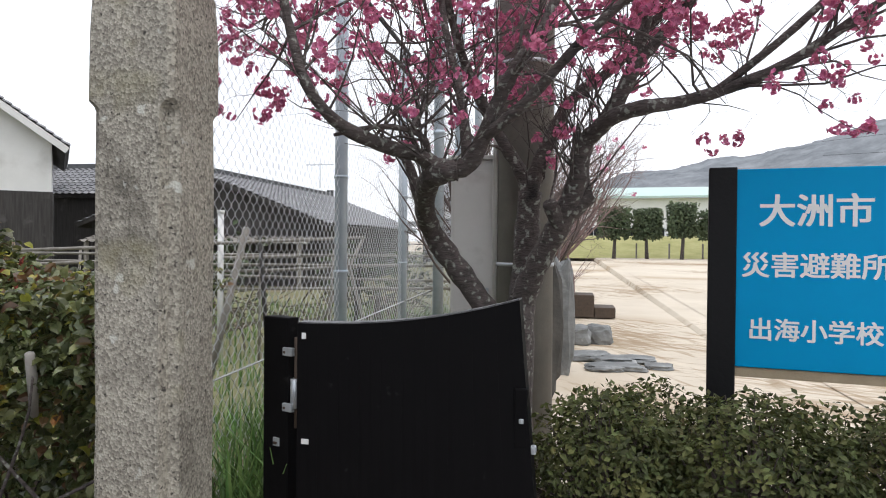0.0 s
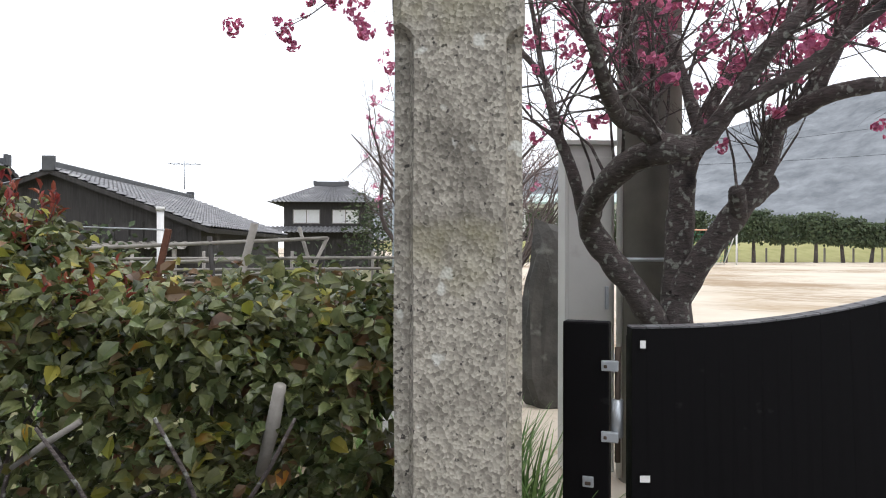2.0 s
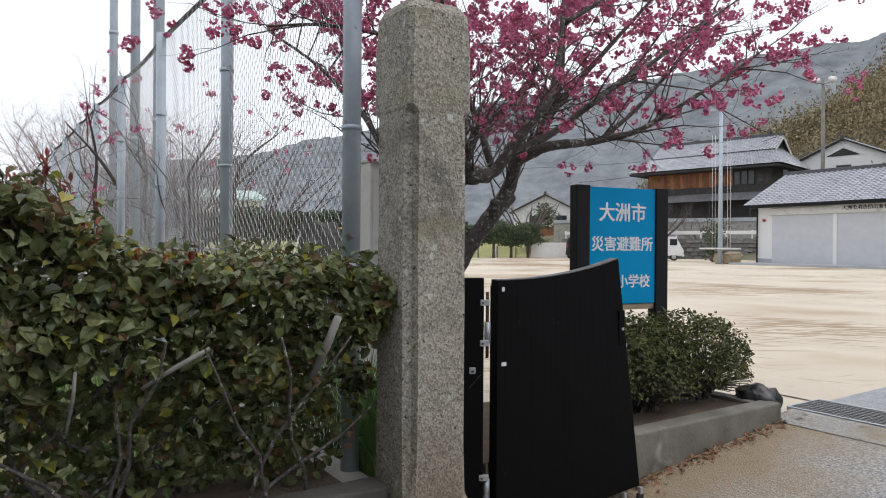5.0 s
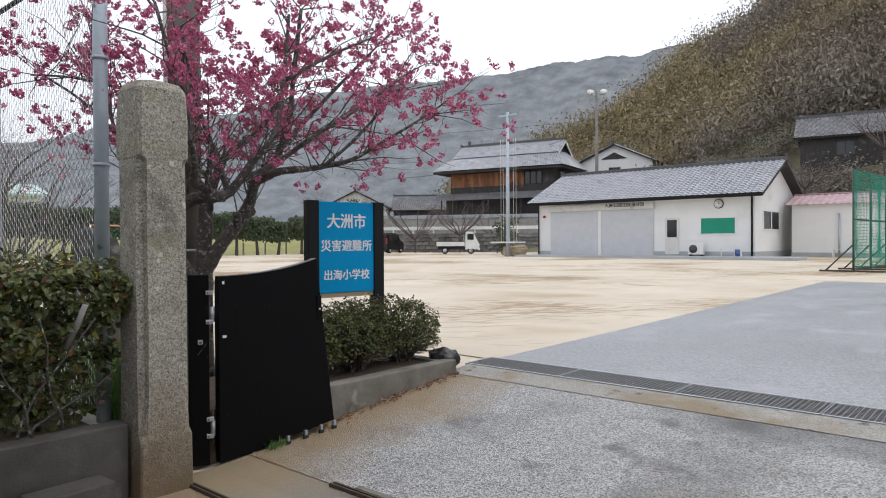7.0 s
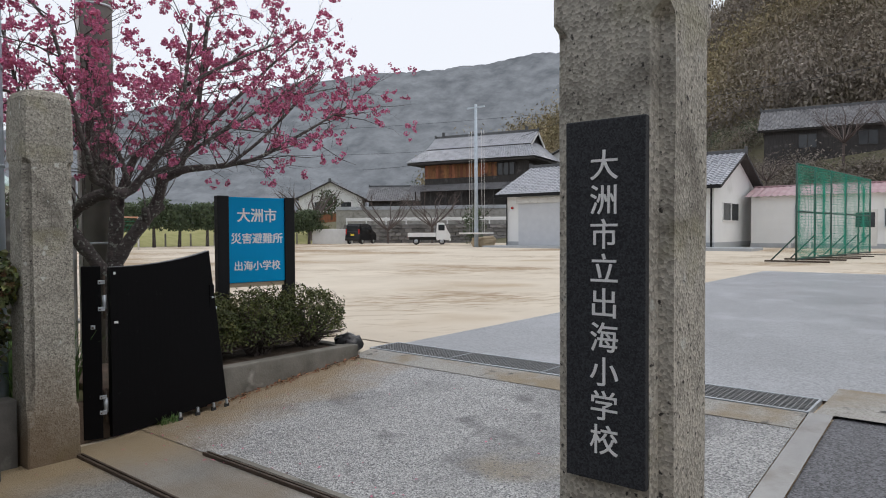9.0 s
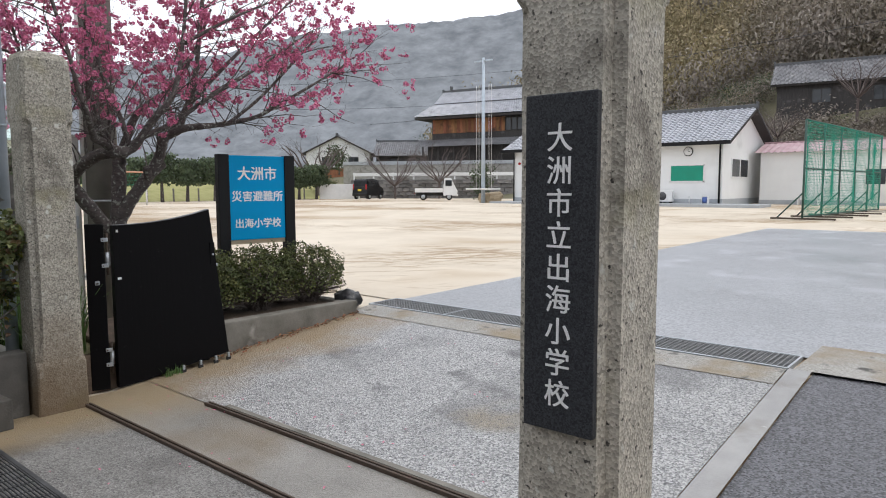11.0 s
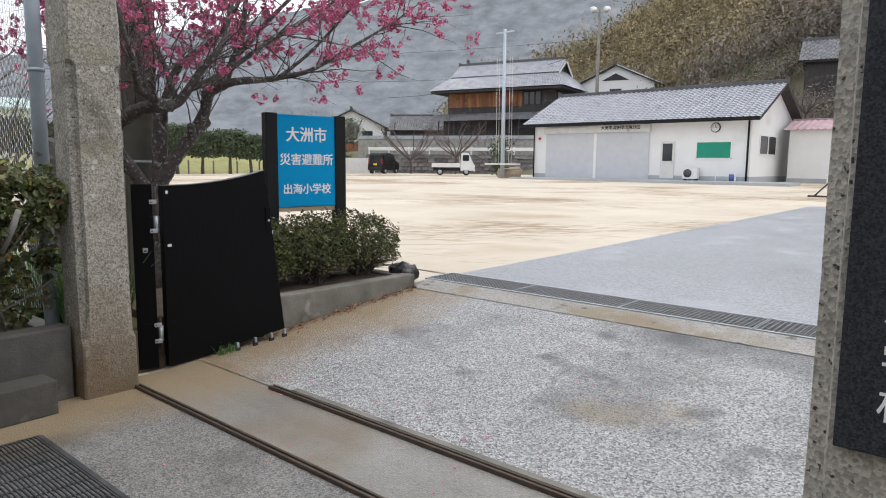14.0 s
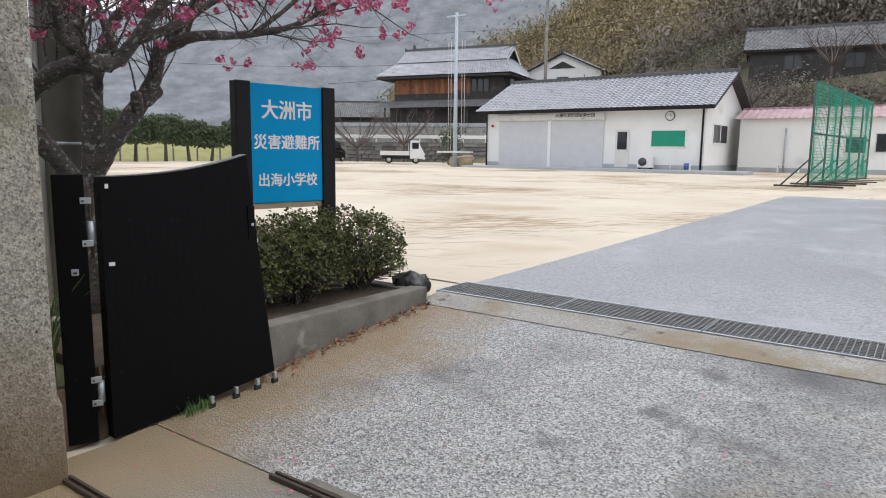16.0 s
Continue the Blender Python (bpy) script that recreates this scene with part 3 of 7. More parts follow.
def tiled_slope(w, length, tile_w=0.29, tile_l=0.27, wave=0.06, step=0.045):
    """A slope of pantiles: x across, y up the slope, in rows that overlap."""
    cols, rows, k = max(1, round(w / tile_w)), max(1, round(length / tile_l)), 6
    prof = [0.0, 0.55, 1.0, 0.55, 0.1, 0.0]
    verts, faces = [], []
    nx = cols * k + 1
    for j in range(rows):
        for e in (0, 1):
            y = (j + e) * length / rows
            lift = step * (1 - e)
            for i in range(nx):
                verts.append((i * w / (nx - 1), y, wave * prof[i % k] + lift))
        b = j * 2 * nx
        for i in range(nx - 1):
            faces.append((b + i, b + i + 1, b + nx + i + 1, b + nx + i))
            if j:
                faces.append((b - nx + i, b - nx + i + 1, b + i + 1, b + i))
    return verts, faces


def gz(x, y):
    """Height of the ground."""
    if x < -1.55 and y > 2.0:
        return 0.05
    if y > 2.22 and x < 1.9:
        return 0.27 if x > -1.4 else 0.05
    if x < -0.9:
        return 0.0
    if x < 1.83:
        return 0.262 * (x + 0.9) / 2.73
    return 0.262 + 0.24 * min(1.0, max(0.0, math.hypot(x - 1.83, max(0, y)) - 2) / 36)


def sheet(name, xs, ys, lift, material, label, category, dz=None):
    verts = [(x, y, gz(x, y) + lift + (dz(x, y) if dz else 0)) for y in ys for x in xs]
    n = len(xs)
    faces = [(j * n + i, j * n + i + 1, (j + 1) * n + i + 1, (j + 1) * n + i) for j in range(len(ys) - 1) for i in range(n - 1)]
    ob = raw_part(name, verts, faces, material)
    return tagged(ob, label, category, kind="structure")


def leaf_mesh(length, width, fold=0.25, droop=0.2):
    """One pointed leaf, folded along its midrib."""
    v = [(0, 0, 0), (-width * 0.42, length * 0.35, fold * width), (0, length * 0.38, 0), (width * 0.42, length * 0.35, fold * width),
         (-width * 0.33, length * 0.72, fold * width - droop * length * 0.3), (0, length * 0.74, -droop * length * 0.3),
         (width * 0.33, length * 0.72, fold * width - droop * length * 0.3), (0, length, -droop * length)]
    f = [(0, 2, 1), (0, 3, 2), (1, 2, 5, 4), (2, 3, 6, 5), (4, 5, 7), (5, 6, 7)]
    return v, f


def scatter(shape, poses):
    """Vertices and faces of a shape laid at many poses."""
    sv, sf = shape
    base = np.array([(*v, 1.0) for v in sv])
    n = len(sv)
    verts, faces = [], []
    for i, m in enumerate(poses):
        verts.extend(map(tuple, (base @ np.array(m).T)[:, :3]))
        faces.extend(tuple(a + i * n for a in q) for q in sf)
    return verts, faces


def clump_leaves(rng, centre, size, count, leaf, tilt=1.2):
    out = []
    for _ in range(count):
        d = Vector((rng.gauss(0, 1), rng.gauss(0, 1), rng.gauss(0, 1))).normalized() * (rng.random() ** 0.4)
        p = Vector(centre) + Vector((d.x * size[0], d.y * size[1], d.z * size[2]))
        s = rng.uniform(0.7, 1.3) * leaf
        out.append(Matrix.LocRotScale(p, Euler((rng.uniform(-tilt, tilt), rng.uniform(-tilt, tilt), rng.uniform(0, 6.3))), (s, s, s)))
    return out


def scatter_part(name, shape, poses, material, parent=None, label=""):
    """A shape of triangles laid at many poses, as one mesh."""
    sv, sf = np.array([(*v, 1.0) for v in shape[0]]), np.array(shape[1])
    ms = np.array([np.array(m)[:3] for m in poses])
    co = np.einsum("pij,vj->pvi", ms, sv).reshape(-1, 3)
    idx = (sf[None] + (np.arange(len(poses)) * len(sv))[:, None, None]).reshape(-1)
    me = bpy.data.meshes.new(name)
    me.vertices.add(len(co))
    me.vertices.foreach_set("co", co.astype(np.float32).ravel())
    me.loops.add(len(idx))
    me.loops.foreach_set("vertex_index", idx.astype(np.int32))
    k = len(idx) // 3
    me.polygons.add(k)
    me.polygons.foreach_set("loop_start", np.arange(0, 3 * k, 3, dtype=np.int32))
    me.update(calc_edges=True)
    me.materials.append(M[material])
    ob = new(name, me)
    if parent:
        ob.parent = parent
    return tagged(ob, label, kind="stuff")

# ---- ground ----
def span(a, b, n):
    return [a + (b - a) * i / n for i in range(n + 1)]


far = [2400, 900, 400, 200, 120]
gx = [-v for v in far] + span(-80, -6, 8) + [-3, -1.56, -1.55, -1.41, -1.4, -0.9, -0.3, 0.4, 1.1, 1.83, 1.9, 1.905] + span(2.4, 60, 24) + far[::-1]
gy = [-v for v in far] + span(-80, -4, 10) + [-2, 0, 1.5, 2.0, 2.005, 2.22, 2.225, 2.6, 3] + span(4, 70, 24) + far[::-1]
sheet("ground", gx, gy, -0.02, "sand", "pale packed sand ground of a school yard", "ground")


def ripple(x, y):
    return 0.006 * noise.noise(Vector((x * 0.35, y * 0.35, 0))) + 0.004 * noise.noise(Vector((x * 1.3, y * 1.3, 4)))


sheet("yard_sand", span(2.28, 60, 58), span(-1.9, 60, 60), -0.012, "sand", "pale tan sand of the school yard, streaked with damp tracks", "sand yard", ripple)
sheet("road", [-30, -12, -6, -2.25], [-40, -10, -4, 0, 1.99], -0.006, "road", "dark damp asphalt of the street before the gate", "road")
sheet("apron_outer", [-2.25, -1.7, -1.176], span(-1.9, 1.99, 8), 0.0, "outer_apron", "washed-aggregate concrete before the gate rail", "pavement")
sheet("gate_track", [-1.164, -0.9, -0.659], span(-1.9, 2.1, 8), 0.0, "wet_concrete", "smooth damp concrete strip between two gate rails", "pavement")
sheet("apron", [-0.658, -0.2, 0.4, 1.1, 1.52], span(-1.82, 2.14, 8), 0.004, "apron", "grey washed-aggregate concrete apron sloping up to the yard", "pavement")
sheet("apron_edge", [1.52, 1.68, 1.83], span(-1.82, 2.2, 8), 0.008, "drain_edge", "cracked concrete strip along the drain", "pavement")
sheet("yard_asphalt", span(2.285, 17, 16), span(-16, 2.2, 16), 0.002, "yard_asphalt", "blue-grey weathered asphalt of the school yard", "asphalt")
sheet("side_lane", [-1.2, -0.4, 0.6, 1.5, 2.0], span(-14, -1.97, 8), -0.004, "road", "dark new asphalt beside the gate post", "asphalt")
sheet("lane_edging", [-0.9, 0.0, 1.0, 1.85], [-1.97, -1.83], 0.012, "edge_concrete", "pale concrete edging strip beside the lane", "edging")
sheet("drain_slab", [1.87, 2.3, 2.75], span(-8, -1.86, 6), 0.007, "drain_edge", "cracked pale concrete slab at the end of the drain", "slab")
sheet("garden_ground", [-60, -20, -8, -4, -2.4, -1.56], [2.9, 4, 8, 20, 60, 90], 0.01, "field", "rough grass and soil of the kitchen garden", "garden")
sheet("fence_strip", [-1.395, -1.1, -0.85], [2.26, 3, 5, 8, 12, 30], 0.004, "field", "weedy strip of ground inside the fence", "ground")


M["drift"] = surface("washed_sand", (0.36, 0.28, 0.18), (0.47, 0.38, 0.26), 5, 8, (0.6, 0.9), bump=0.3, bump_scale=120)

# kerb of the planting bed, low wall under the hedge, two gate rails
kerb = cube(-0.02, 2.12, 0.0, 1.56, 2.25, 0.36, 0.012)
for vert in kerb.verts:
    if vert.co.z < 0.1:
        vert.co.z = gz(vert.co.x, 2.0) - 0.03
tagged(part("kerb", kerb, "kerb"), "weathered concrete kerb round the shrub bed", "kerb", kind="structure")
tagged(part("kerb_end", cube(1.44, 2.25, 0.1, 1.56, 3.3, 0.35, 0.012), "kerb"), "weathered concrete kerb at the bed's end", "kerb", kind="structure")
tagged(part("bed_soil", cube(-0.85, 2.25, 0.1, 1.44, 3.3, 0.33, 0.02), "soil"), "dark soil of the shrub bed", "soil", kind="structure")
# dark box that covers the pale sand step below the gate
tagged(part("bed_step", cube(-1.16, 2.205, -0.02, -0.03, 2.27, 0.278, 0.01), "soil"), "dark soil strip covering the pale ground step behind the gate", "soil", kind="structure")
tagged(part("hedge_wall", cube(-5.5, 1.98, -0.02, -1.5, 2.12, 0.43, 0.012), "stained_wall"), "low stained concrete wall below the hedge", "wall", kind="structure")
tagged(part("hedge_bed", cube(-5.5, 2.12, 0.0, -1.58, 2.9, 0.38), "soil"), "soil bed of the hedge", "soil", kind="structure")
tagged(part("fence_kerb", cube(-0.09, 0, -0.02, 0.06, 37, 0.34, 0.01, pose(-1.45, 2.3, 0, 0, 0, 1.5)), "concrete"), "long concrete footing under the mesh fence", "footing", kind="structure")


def gate_rail(x, y0, y1):
    g = gz(x, 0)
    bm = cube(x - 0.024, y0, g - 0.02, x - 0.008, y1, g + 0.020, 0.003)
    box(bm, x + 0.008, y0, g - 0.02, x + 0.022, y1, g + 0.018, 0.003)
    box(bm, x - 0.008, y0, g - 0.02, x + 0.008, y1, g + 0.002)
    return tagged(part("gate_rail", bm, "rust"), "rusted iron floor rail for the sliding gate", "rail", "gate rails", "structure")


gate_rail(-1.17, -1.84, 1.90)
gate_rail(-0.663, -1.84, 1.22)
tagged(part("rail_lip", cube(-0.640, -1.84, 0.0, -0.596, 1.05, 0.044, 0.006), "kerb"), "thin worn concrete lip beside the gate rail", "lip", kind="structure")


def grating(name, x0, x1, y0, y1, nx, ny, label, material="grate", lift=0.012, z=None):
    """A drain grating: a frame, bearing bars and cross bars over a black shade sheet."""
    zz = gz((x0 + x1) / 2, (y0 + y1) / 2) + lift if z is None else z
    t = thing(name, ((x0 + x1) / 2, (y0 + y1) / 2, zz), label, "drain grating", "drain gratings")
    w, d = (x1 - x0) / 2, (y1 - y0) / 2
    bm = bmesh.new()
    for a in (-1, 1):
        box(bm, a * w - 0.012, -d, -0.03, a * w + 0.012, d, 0.004, 0.002)
        box(bm, -w, a * d - 0.008, -0.03, w, a * d + 0.008, 0.0035)
    part("frame", bm, "steel" if material == "grate" else material, t)
    # shallow sheet painted near-black, for the shade of a deep drain
    part("pit_shade", cube(-w, -d, -0.030, w, d, -0.027), "pit_shade", t)
    for i in range(1, nx):
        part("bearing_bar", cube(-w + 2 * w * i / nx - 0.003, -d, -0.027, -w + 2 * w * i / nx + 0.003, d, 0.003), material, t)
    if ny > 60:
        bm = bmesh.new()
        for j in range(1, ny):
            y = -d + 2 * d * j / ny
            box(bm, -w, y - 0.004, -0.009, w, y + 0.004, 0.001)
        tagged(part("cross_bars", bm, material, t), kind="stuff")
    else:
        for j in range(1, ny):
            y = -d + 2 * d * j / ny
            part("cross_bar", cube(-w, y - 0.003, -0.020, w, y + 0.003, 0.0015), material, t)
    return t


for i in range(4):
    grating("drain_grating", 1.85, 2.27, 2.24 - 1.017 * (i + 1) + 0.006, 2.24 - 1.017 * i, 11, 27, "galvanised steel drain grating across the yard entrance")
for i in range(2):
    grating("gutter_grating", -2.29, -1.85, 1.5 - 1.0 * (i + 1) + 0.006, 1.5 - 1.0 * i, 24, 9, "dark steel gutter grating beside the street", "gutter", 0.006)


# two plain walls added out of view, only to shade the gate
tagged(part("shade_wall_west", cube(-9.3, -26, -0.1, -9.0, 5.5, 6.0), "plaster_dark"), "plain wall added out of view to shade the gate from the street side", "wall", kind="structure")
tagged(part("shade_wall_south", cube(-9.0, -12.3, -0.1, 1.6, -12.0, 5.0), "plaster_dark"), "plain wall added out of view to shade the gate from the lane side", "wall", kind="structure")

# ---- gate posts ----
def gate_post(x, y, half, top, shoulder, stop, label, stone="granite"):
    """A square granite post whose corners are hollowed between shoulder and stop, with a rounded head."""
    t = thing("gate_post", (x, y, 0), label, "gate post", "granite gate posts")
    rng = random.Random(int(top * 100))

    def ring(z, s, c, deep=0.42):
        out = []
        for sx, sy in ((1, 1), (-1, 1), (-1, -1), (1, -1)):
            k = ((s, s - c), (s - c * deep, s - c * deep), (s - c, s)) if sx * sy > 0 else ((s - c, s), (s - c * deep, s - c * deep), (s, s - c))
            for a, b in k:
                out.append((sx * a + rng.uniform(-0.002, 0.002), sy * b + rng.uniform(-0.002, 0.002), z))
        return out

    rows = [ring(-0.05, half + 0.008, 0.012), ring(stop - 0.04, half + 0.005, 0.012), ring(stop, half - 0.001, 0.034)]
    for k in range(1, 9):
        rows.append(ring(stop + (shoulder - stop) * k / 8, half - 0.0012 - 0.0001 * k, 0.044, 0.80))
    rows += [ring(shoulder + 0.014, half - 0.002, 0.036, 0.62), ring(shoulder + 0.030, half - 0.001, 0.016), ring(shoulder + 0.25, half - 0.001, 0.016), ring(top - 0.06, half - 0.006, 0.022), ring(top - 0.02, half - 0.025, 0.03), ring(top, half - 0.075, 0.05)]
    verts = [v for r in rows for v in r]
    n = 12
    faces = [(i * n + k, i * n + (k + 1) % n, (i + 1) * n + (k + 1) % n, (i + 1) * n + k) for i in range(len(rows) - 1) for k in range(n)]
    faces.append(tuple((len(rows) - 1) * n + k for k in range(n)))
    raw_part("shaft", verts, faces, stone, t)
    return t


post_a = gate_post(-1.322, 2.035, 0.150, 2.385, 1.91, 0.36, "tall weathered granite gate post beside the hedge, mud-stained at the foot", "muddy_granite")
post_b = gate_post(-1.362, -2.015, 0.157, 2.42, 1.97, 0.36, "tall weathered granite gate post carrying a black name plaque")

plaque = thing("name_plaque", (-1.5285, -2.021, 0.845), "black polished granite plaque with white engraved school name", "plaque", rz=-90)
part("slab", cube(-0.105, -0.012, 0, 0.105, 0.012, 0.893, 0.004), "plaque", plaque)
for i, ch in enumerate("大洲市立出海小学校"):
    lettering(ch, 0.078, pose(0, -0.0125, 0.775 - 0.0845 * i, 90, 0, 0), "white_letter", plaque, "character", 0.0008, bold=0.0006)

# ---- folded black gate ----
gate = thing("folding_gate", (-0.85, 2.14, 0.0), "black folding metal gate leaf with curved top, folded open", "gate", rz=-5.0)


def top_of(u):
    return 1.225 + 0.10 * (u / 0.745) ** 2.2


def foot_of(u):
    return 0.012 + 0.135 * (u / 0.745) ** 1.3


slats = 20
for i in range(slats):
    u0, u1 = 0.745 * i / slats, 0.745 * (i + 1) / slats
    bm = bmesh.new()
    box(bm, u0, -0.028 - 0.0004 * (i % 2), 0, u1, 0.028, 1)
    for vert in bm.verts:
        u = vert.co.x
        lean = 0.11 * max(0.0, (u - 0.45) / 0.3) ** 1.5
        h = vert.co.z
        vert.co.z = foot_of(u) + h * (top_of(u) - foot_of(u))
        vert.co.x = u + lean * (1 - h)
        vert.co.y -= 0.055 * (1 - h) * max(0.0, u / 0.745)
    part("slat", bm, "black_metal", gate)
part("back_plate", cube(0.0, 0.03, 0.08, 0.74, 0.036, 1.2), "black_metal", gate)
for i in range(slats):
    u0, u1 = 0.745 * i / slats, 0.745 * (i + 1) / slats
    bm = cube(u0 + 0.0015, -0.029, 0.0, u1 - 0.0015, 0.029, 0.004)
    for vert in bm.verts:
        vert.co.z += top_of(vert.co.x) + 0.0008
    part("slat_cap", bm, "worn_black", gate, "scuffed silvery slat end")
for u in (0.46, 0.60, 0.73, 0.84):
    fork = part("caster", cube(u - 0.009, -0.112, gz(-0.85 + u, 2.0) + 0.025, u + 0.009, -0.09, gz(-0.85 + u, 2.0) + 0.062, 0.004), "steel", gate, "small steel caster")
    part("wheel", box(bmesh.new(), u - 0.02, -0.11, gz(-0.85 + u, 2.0) - 0.005, u + 0.02, -0.09, gz(-0.85 + u, 2.0) + 0.03, 0.008), "rubber", fork)
latch = part("latch", cube(0.735, -0.05, 0.88, 0.775, -0.02, 1.06, 0.004), "black_metal", gate, "black lock plate")
part("bolt", cube(0.75, -0.056, 0.955, 0.765, -0.05, 0.97, 0.003), "steel", latch)
part("hook", cube(0.755, -0.04, 0.86, 0.80, -0.015, 0.885, 0.004), "steel", latch)
part("sticker", cube(0.02, -0.036, 0.825, 0.046, -0.033, 0.842), "white_paint", gate, "small white sticker")
part("sticker", cube(0.02, -0.036, 1.175, 0.034, -0.033, 1.195), "white_paint", gate, "small white sticker")

hinge_leaf = thing("gate_stile", (-1.005, 2.225, 0.0), "narrow black gate stile with steel hinges", "gate", rz=-24)
part("panel", cube(0, -0.025, 0.005, 0.125, 0.025, 1.237, 0.006), "black_metal", hinge_leaf)
rod("hinge_pipe", [(0.145, -0.005, 0.12), (0.145, -0.005, 0.36)], 0.008, "rust", hinge_leaf, n=8)
rod("hinge_pipe", [(0.145, -0.005, 0.86), (0.145, -0.005, 1.17)], 0.008, "rust", hinge_leaf, n=8)
for z in (1.12, 0.93, 0.30, 0.19):
    h = part("hinge", cube(0.105, -0.034, z - 0.012, 0.15, -0.018, z + 0.016, 0.003), "steel", hinge_leaf, "steel hinge bracket")
    part("screw", cube(0.112, -0.038, z - 0.004, 0.121, -0.034, z + 0.005, 0.002), "rust", h)
rod("hinge_barrel", [(0.145, -0.012, 0.93), (0.145, -0.012, 1.03)], 0.016, "steel", hinge_leaf, n=10)
rod("hinge_barrel", [(0.145, -0.012, 0.19), (0.145, -0.012, 0.29)], 0.016, "steel", hinge_leaf, n=10)
eye = part("eye_plate", cube(0.055, -0.03, 0.79, 0.085, -0.024, 0.82, 0.003), "steel", hinge_leaf, "square steel eye plate")
part("ring", cube(0.062, -0.036, 0.797, 0.078, -0.03, 0.807, 0.003), "rust", eye)

# ---- blue sign ----
sign = thing("shelter_sign", (1.058, 3.077, 0.27), "blue disaster-shelter sign between two black posts, white lettering", "sign", rz=-9.6)
for a in (-1, 1):
    part("sign_post", cube(a * 0.36 - 0.057, -0.045, -0.1, a * 0.36 + 0.057, 0.045, 1.565, 0.006), "black_post", sign)
part("panel", cube(-0.304, -0.03, 0.70, 0.304, 0.03, 1.556, 0.004), "blue", sign)
part("foot_board", cube(-0.304, -0.02, 0.655, 0.304, 0.02, 0.698, 0.004), "drift", sign, "pale wooden lower rail")
for body, size, z in (("大洲市", 0.145, 1.365), ("災害避難所", 0.113, 1.135), ("出海小学校", 0.102, 0.86)):
    lettering(body, size, pose(0, -0.0306, z, 90, 0, 0), "white_letter", sign, "lettering", 0.0008, bold=0.021 * size)

# ---- hedge-side details ----
blk = thing("concrete_block", (-1.86, 1.86, 0.0), "hollow grey concrete block against the hedge wall", "concrete block", rz=3)
bm = cube(-0.195, -0.095, 0, 0.195, 0.095, 0.19, 0.008)
for k in (-1, 0, 1):
    box(bm, k * 0.115 - 0.035, -0.055, 0.185, k * 0.115 + 0.035, 0.055, 0.1905)
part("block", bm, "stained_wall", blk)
bag = thing("rubbish_bag", (1.62, 2.33, gz(1.62, 2.2)), "crumpled black plastic bag by the kerb", "bag")
bm = bmesh.new()
bmesh.ops.create_icosphere(bm, subdivisions=3, radius=1.0)
for vert in bm.verts:
    k = 1 + 0.35 * noise.noise(vert.co * 2.2)
    vert.co = Vector((vert.co.x * 0.14 * k, vert.co.y * 0.15 * k, max(0.0, vert.co.z * 0.11 * k + 0.09)))
part("sack", bm, "bag", bag, smooth=True)

# ---- mesh fence ----
FX = -1.425
fence_y = [2.49, 4.36, 6.32, 8.3, 10.2, 12.1, 14.0, 15.9, 17.8, 19.7, 21.6, 23.5, 25.4, 27.3]
fence = thing("mesh_fence", (FX, 2.49, 0.3), "tall chain-link fence on blue-grey steel posts", "fence", rz=1.5)
for i, y in enumerate(fence_y):
    p = rod("post", [(0, y - 2.49, -0.1), (0, y - 2.49, 3.05 if i > 1 else 4.2)], 0.043, "pipe", fence, n=14)
    for z in (0.98, 1.62, 2.28):
        rod("clamp", [(0, y - 2.49, z), (0, y - 2.49, z + 0.022)], 0.049, "pipe", p, n=14)
rope_pts = []
for i in range(2, len(fence_y) - 1):
    for k in range(6):
        y = fence_y[i] + (fence_y[i + 1] - fence_y[i]) * k / 6
        rope_pts.append((0.03, y - 2.49, 3.02 + 0.015 * (i - 2) - 0.03 * math.sin(math.pi * k / 6)))
rope_pts = [(0.03, 0, 3.0), (0.03, 1.8, 2.98)] + rope_pts
rod("top_cable", rope_pts, 0.02, "rope", fence, n=6)
rod("lower_wire", [(0.03, 0, 0.62), (0.03, 25, 0.66)], 0.005, "wire", fence, n=5)


def chain_link(y0, y1, z0, z1, pitch, r):
    """Zigzag wires standing side by side, hooked into each other."""
    parts = []
    n = int((y1 - y0) / pitch)
    rows = int((z1 - z0) / pitch)
    for i in range(n):
        pts = [(0.004 * (1 if (j + i) % 2 else -1), y0 + (i + 0.5 * ((j + i) % 2) * 2 - 0.0) * pitch * 1.0, z0 + j * pitch) for j in range(rows + 1)]
        parts.append(tube_data(pts, r, 3, close=False))
    return merge(*parts)


for i in range(7):
    pitch = 0.038 if i < 3 else 0.06
    v, f = chain_link(fence_y[i] - 2.49, fence_y[i + 1] - 2.49, 0.10, 3.0, pitch, 0.0019 if i < 3 else 0.0024)
    tagged(raw_part("chain_link", v, f, "wire", fence, "zinc chain-link mesh"), kind="stuff")
v, f = chain_link(fence_y[7] - 2.49, fence_y[13] - 2.49, 0.10, 3.0, 0.16, 0.004)
tagged(raw_part("chain_link", v, f, "wire", fence, "zinc chain-link mesh"), kind="stuff")

for y, h in ((7.3, 8.0), (8.75, 8.4), (10.6, 8.4)):
    t = thing("net_pole", (-1.36, y, 0.27), "very tall grey steel pole for a ball net, behind the fence", "pole", "ball net poles")
    rod("shaft", [(0, 0, -0.05), (0, 0, h * 0.55), (0, 0, h)], [0.06, 0.055, 0.045], "pipe", t, n=12)
    for z in (2.4, 4.2):
        rod("collar", [(0, 0, z), (0, 0, z + 0.05)], 0.066, "pipe", t, n=12)

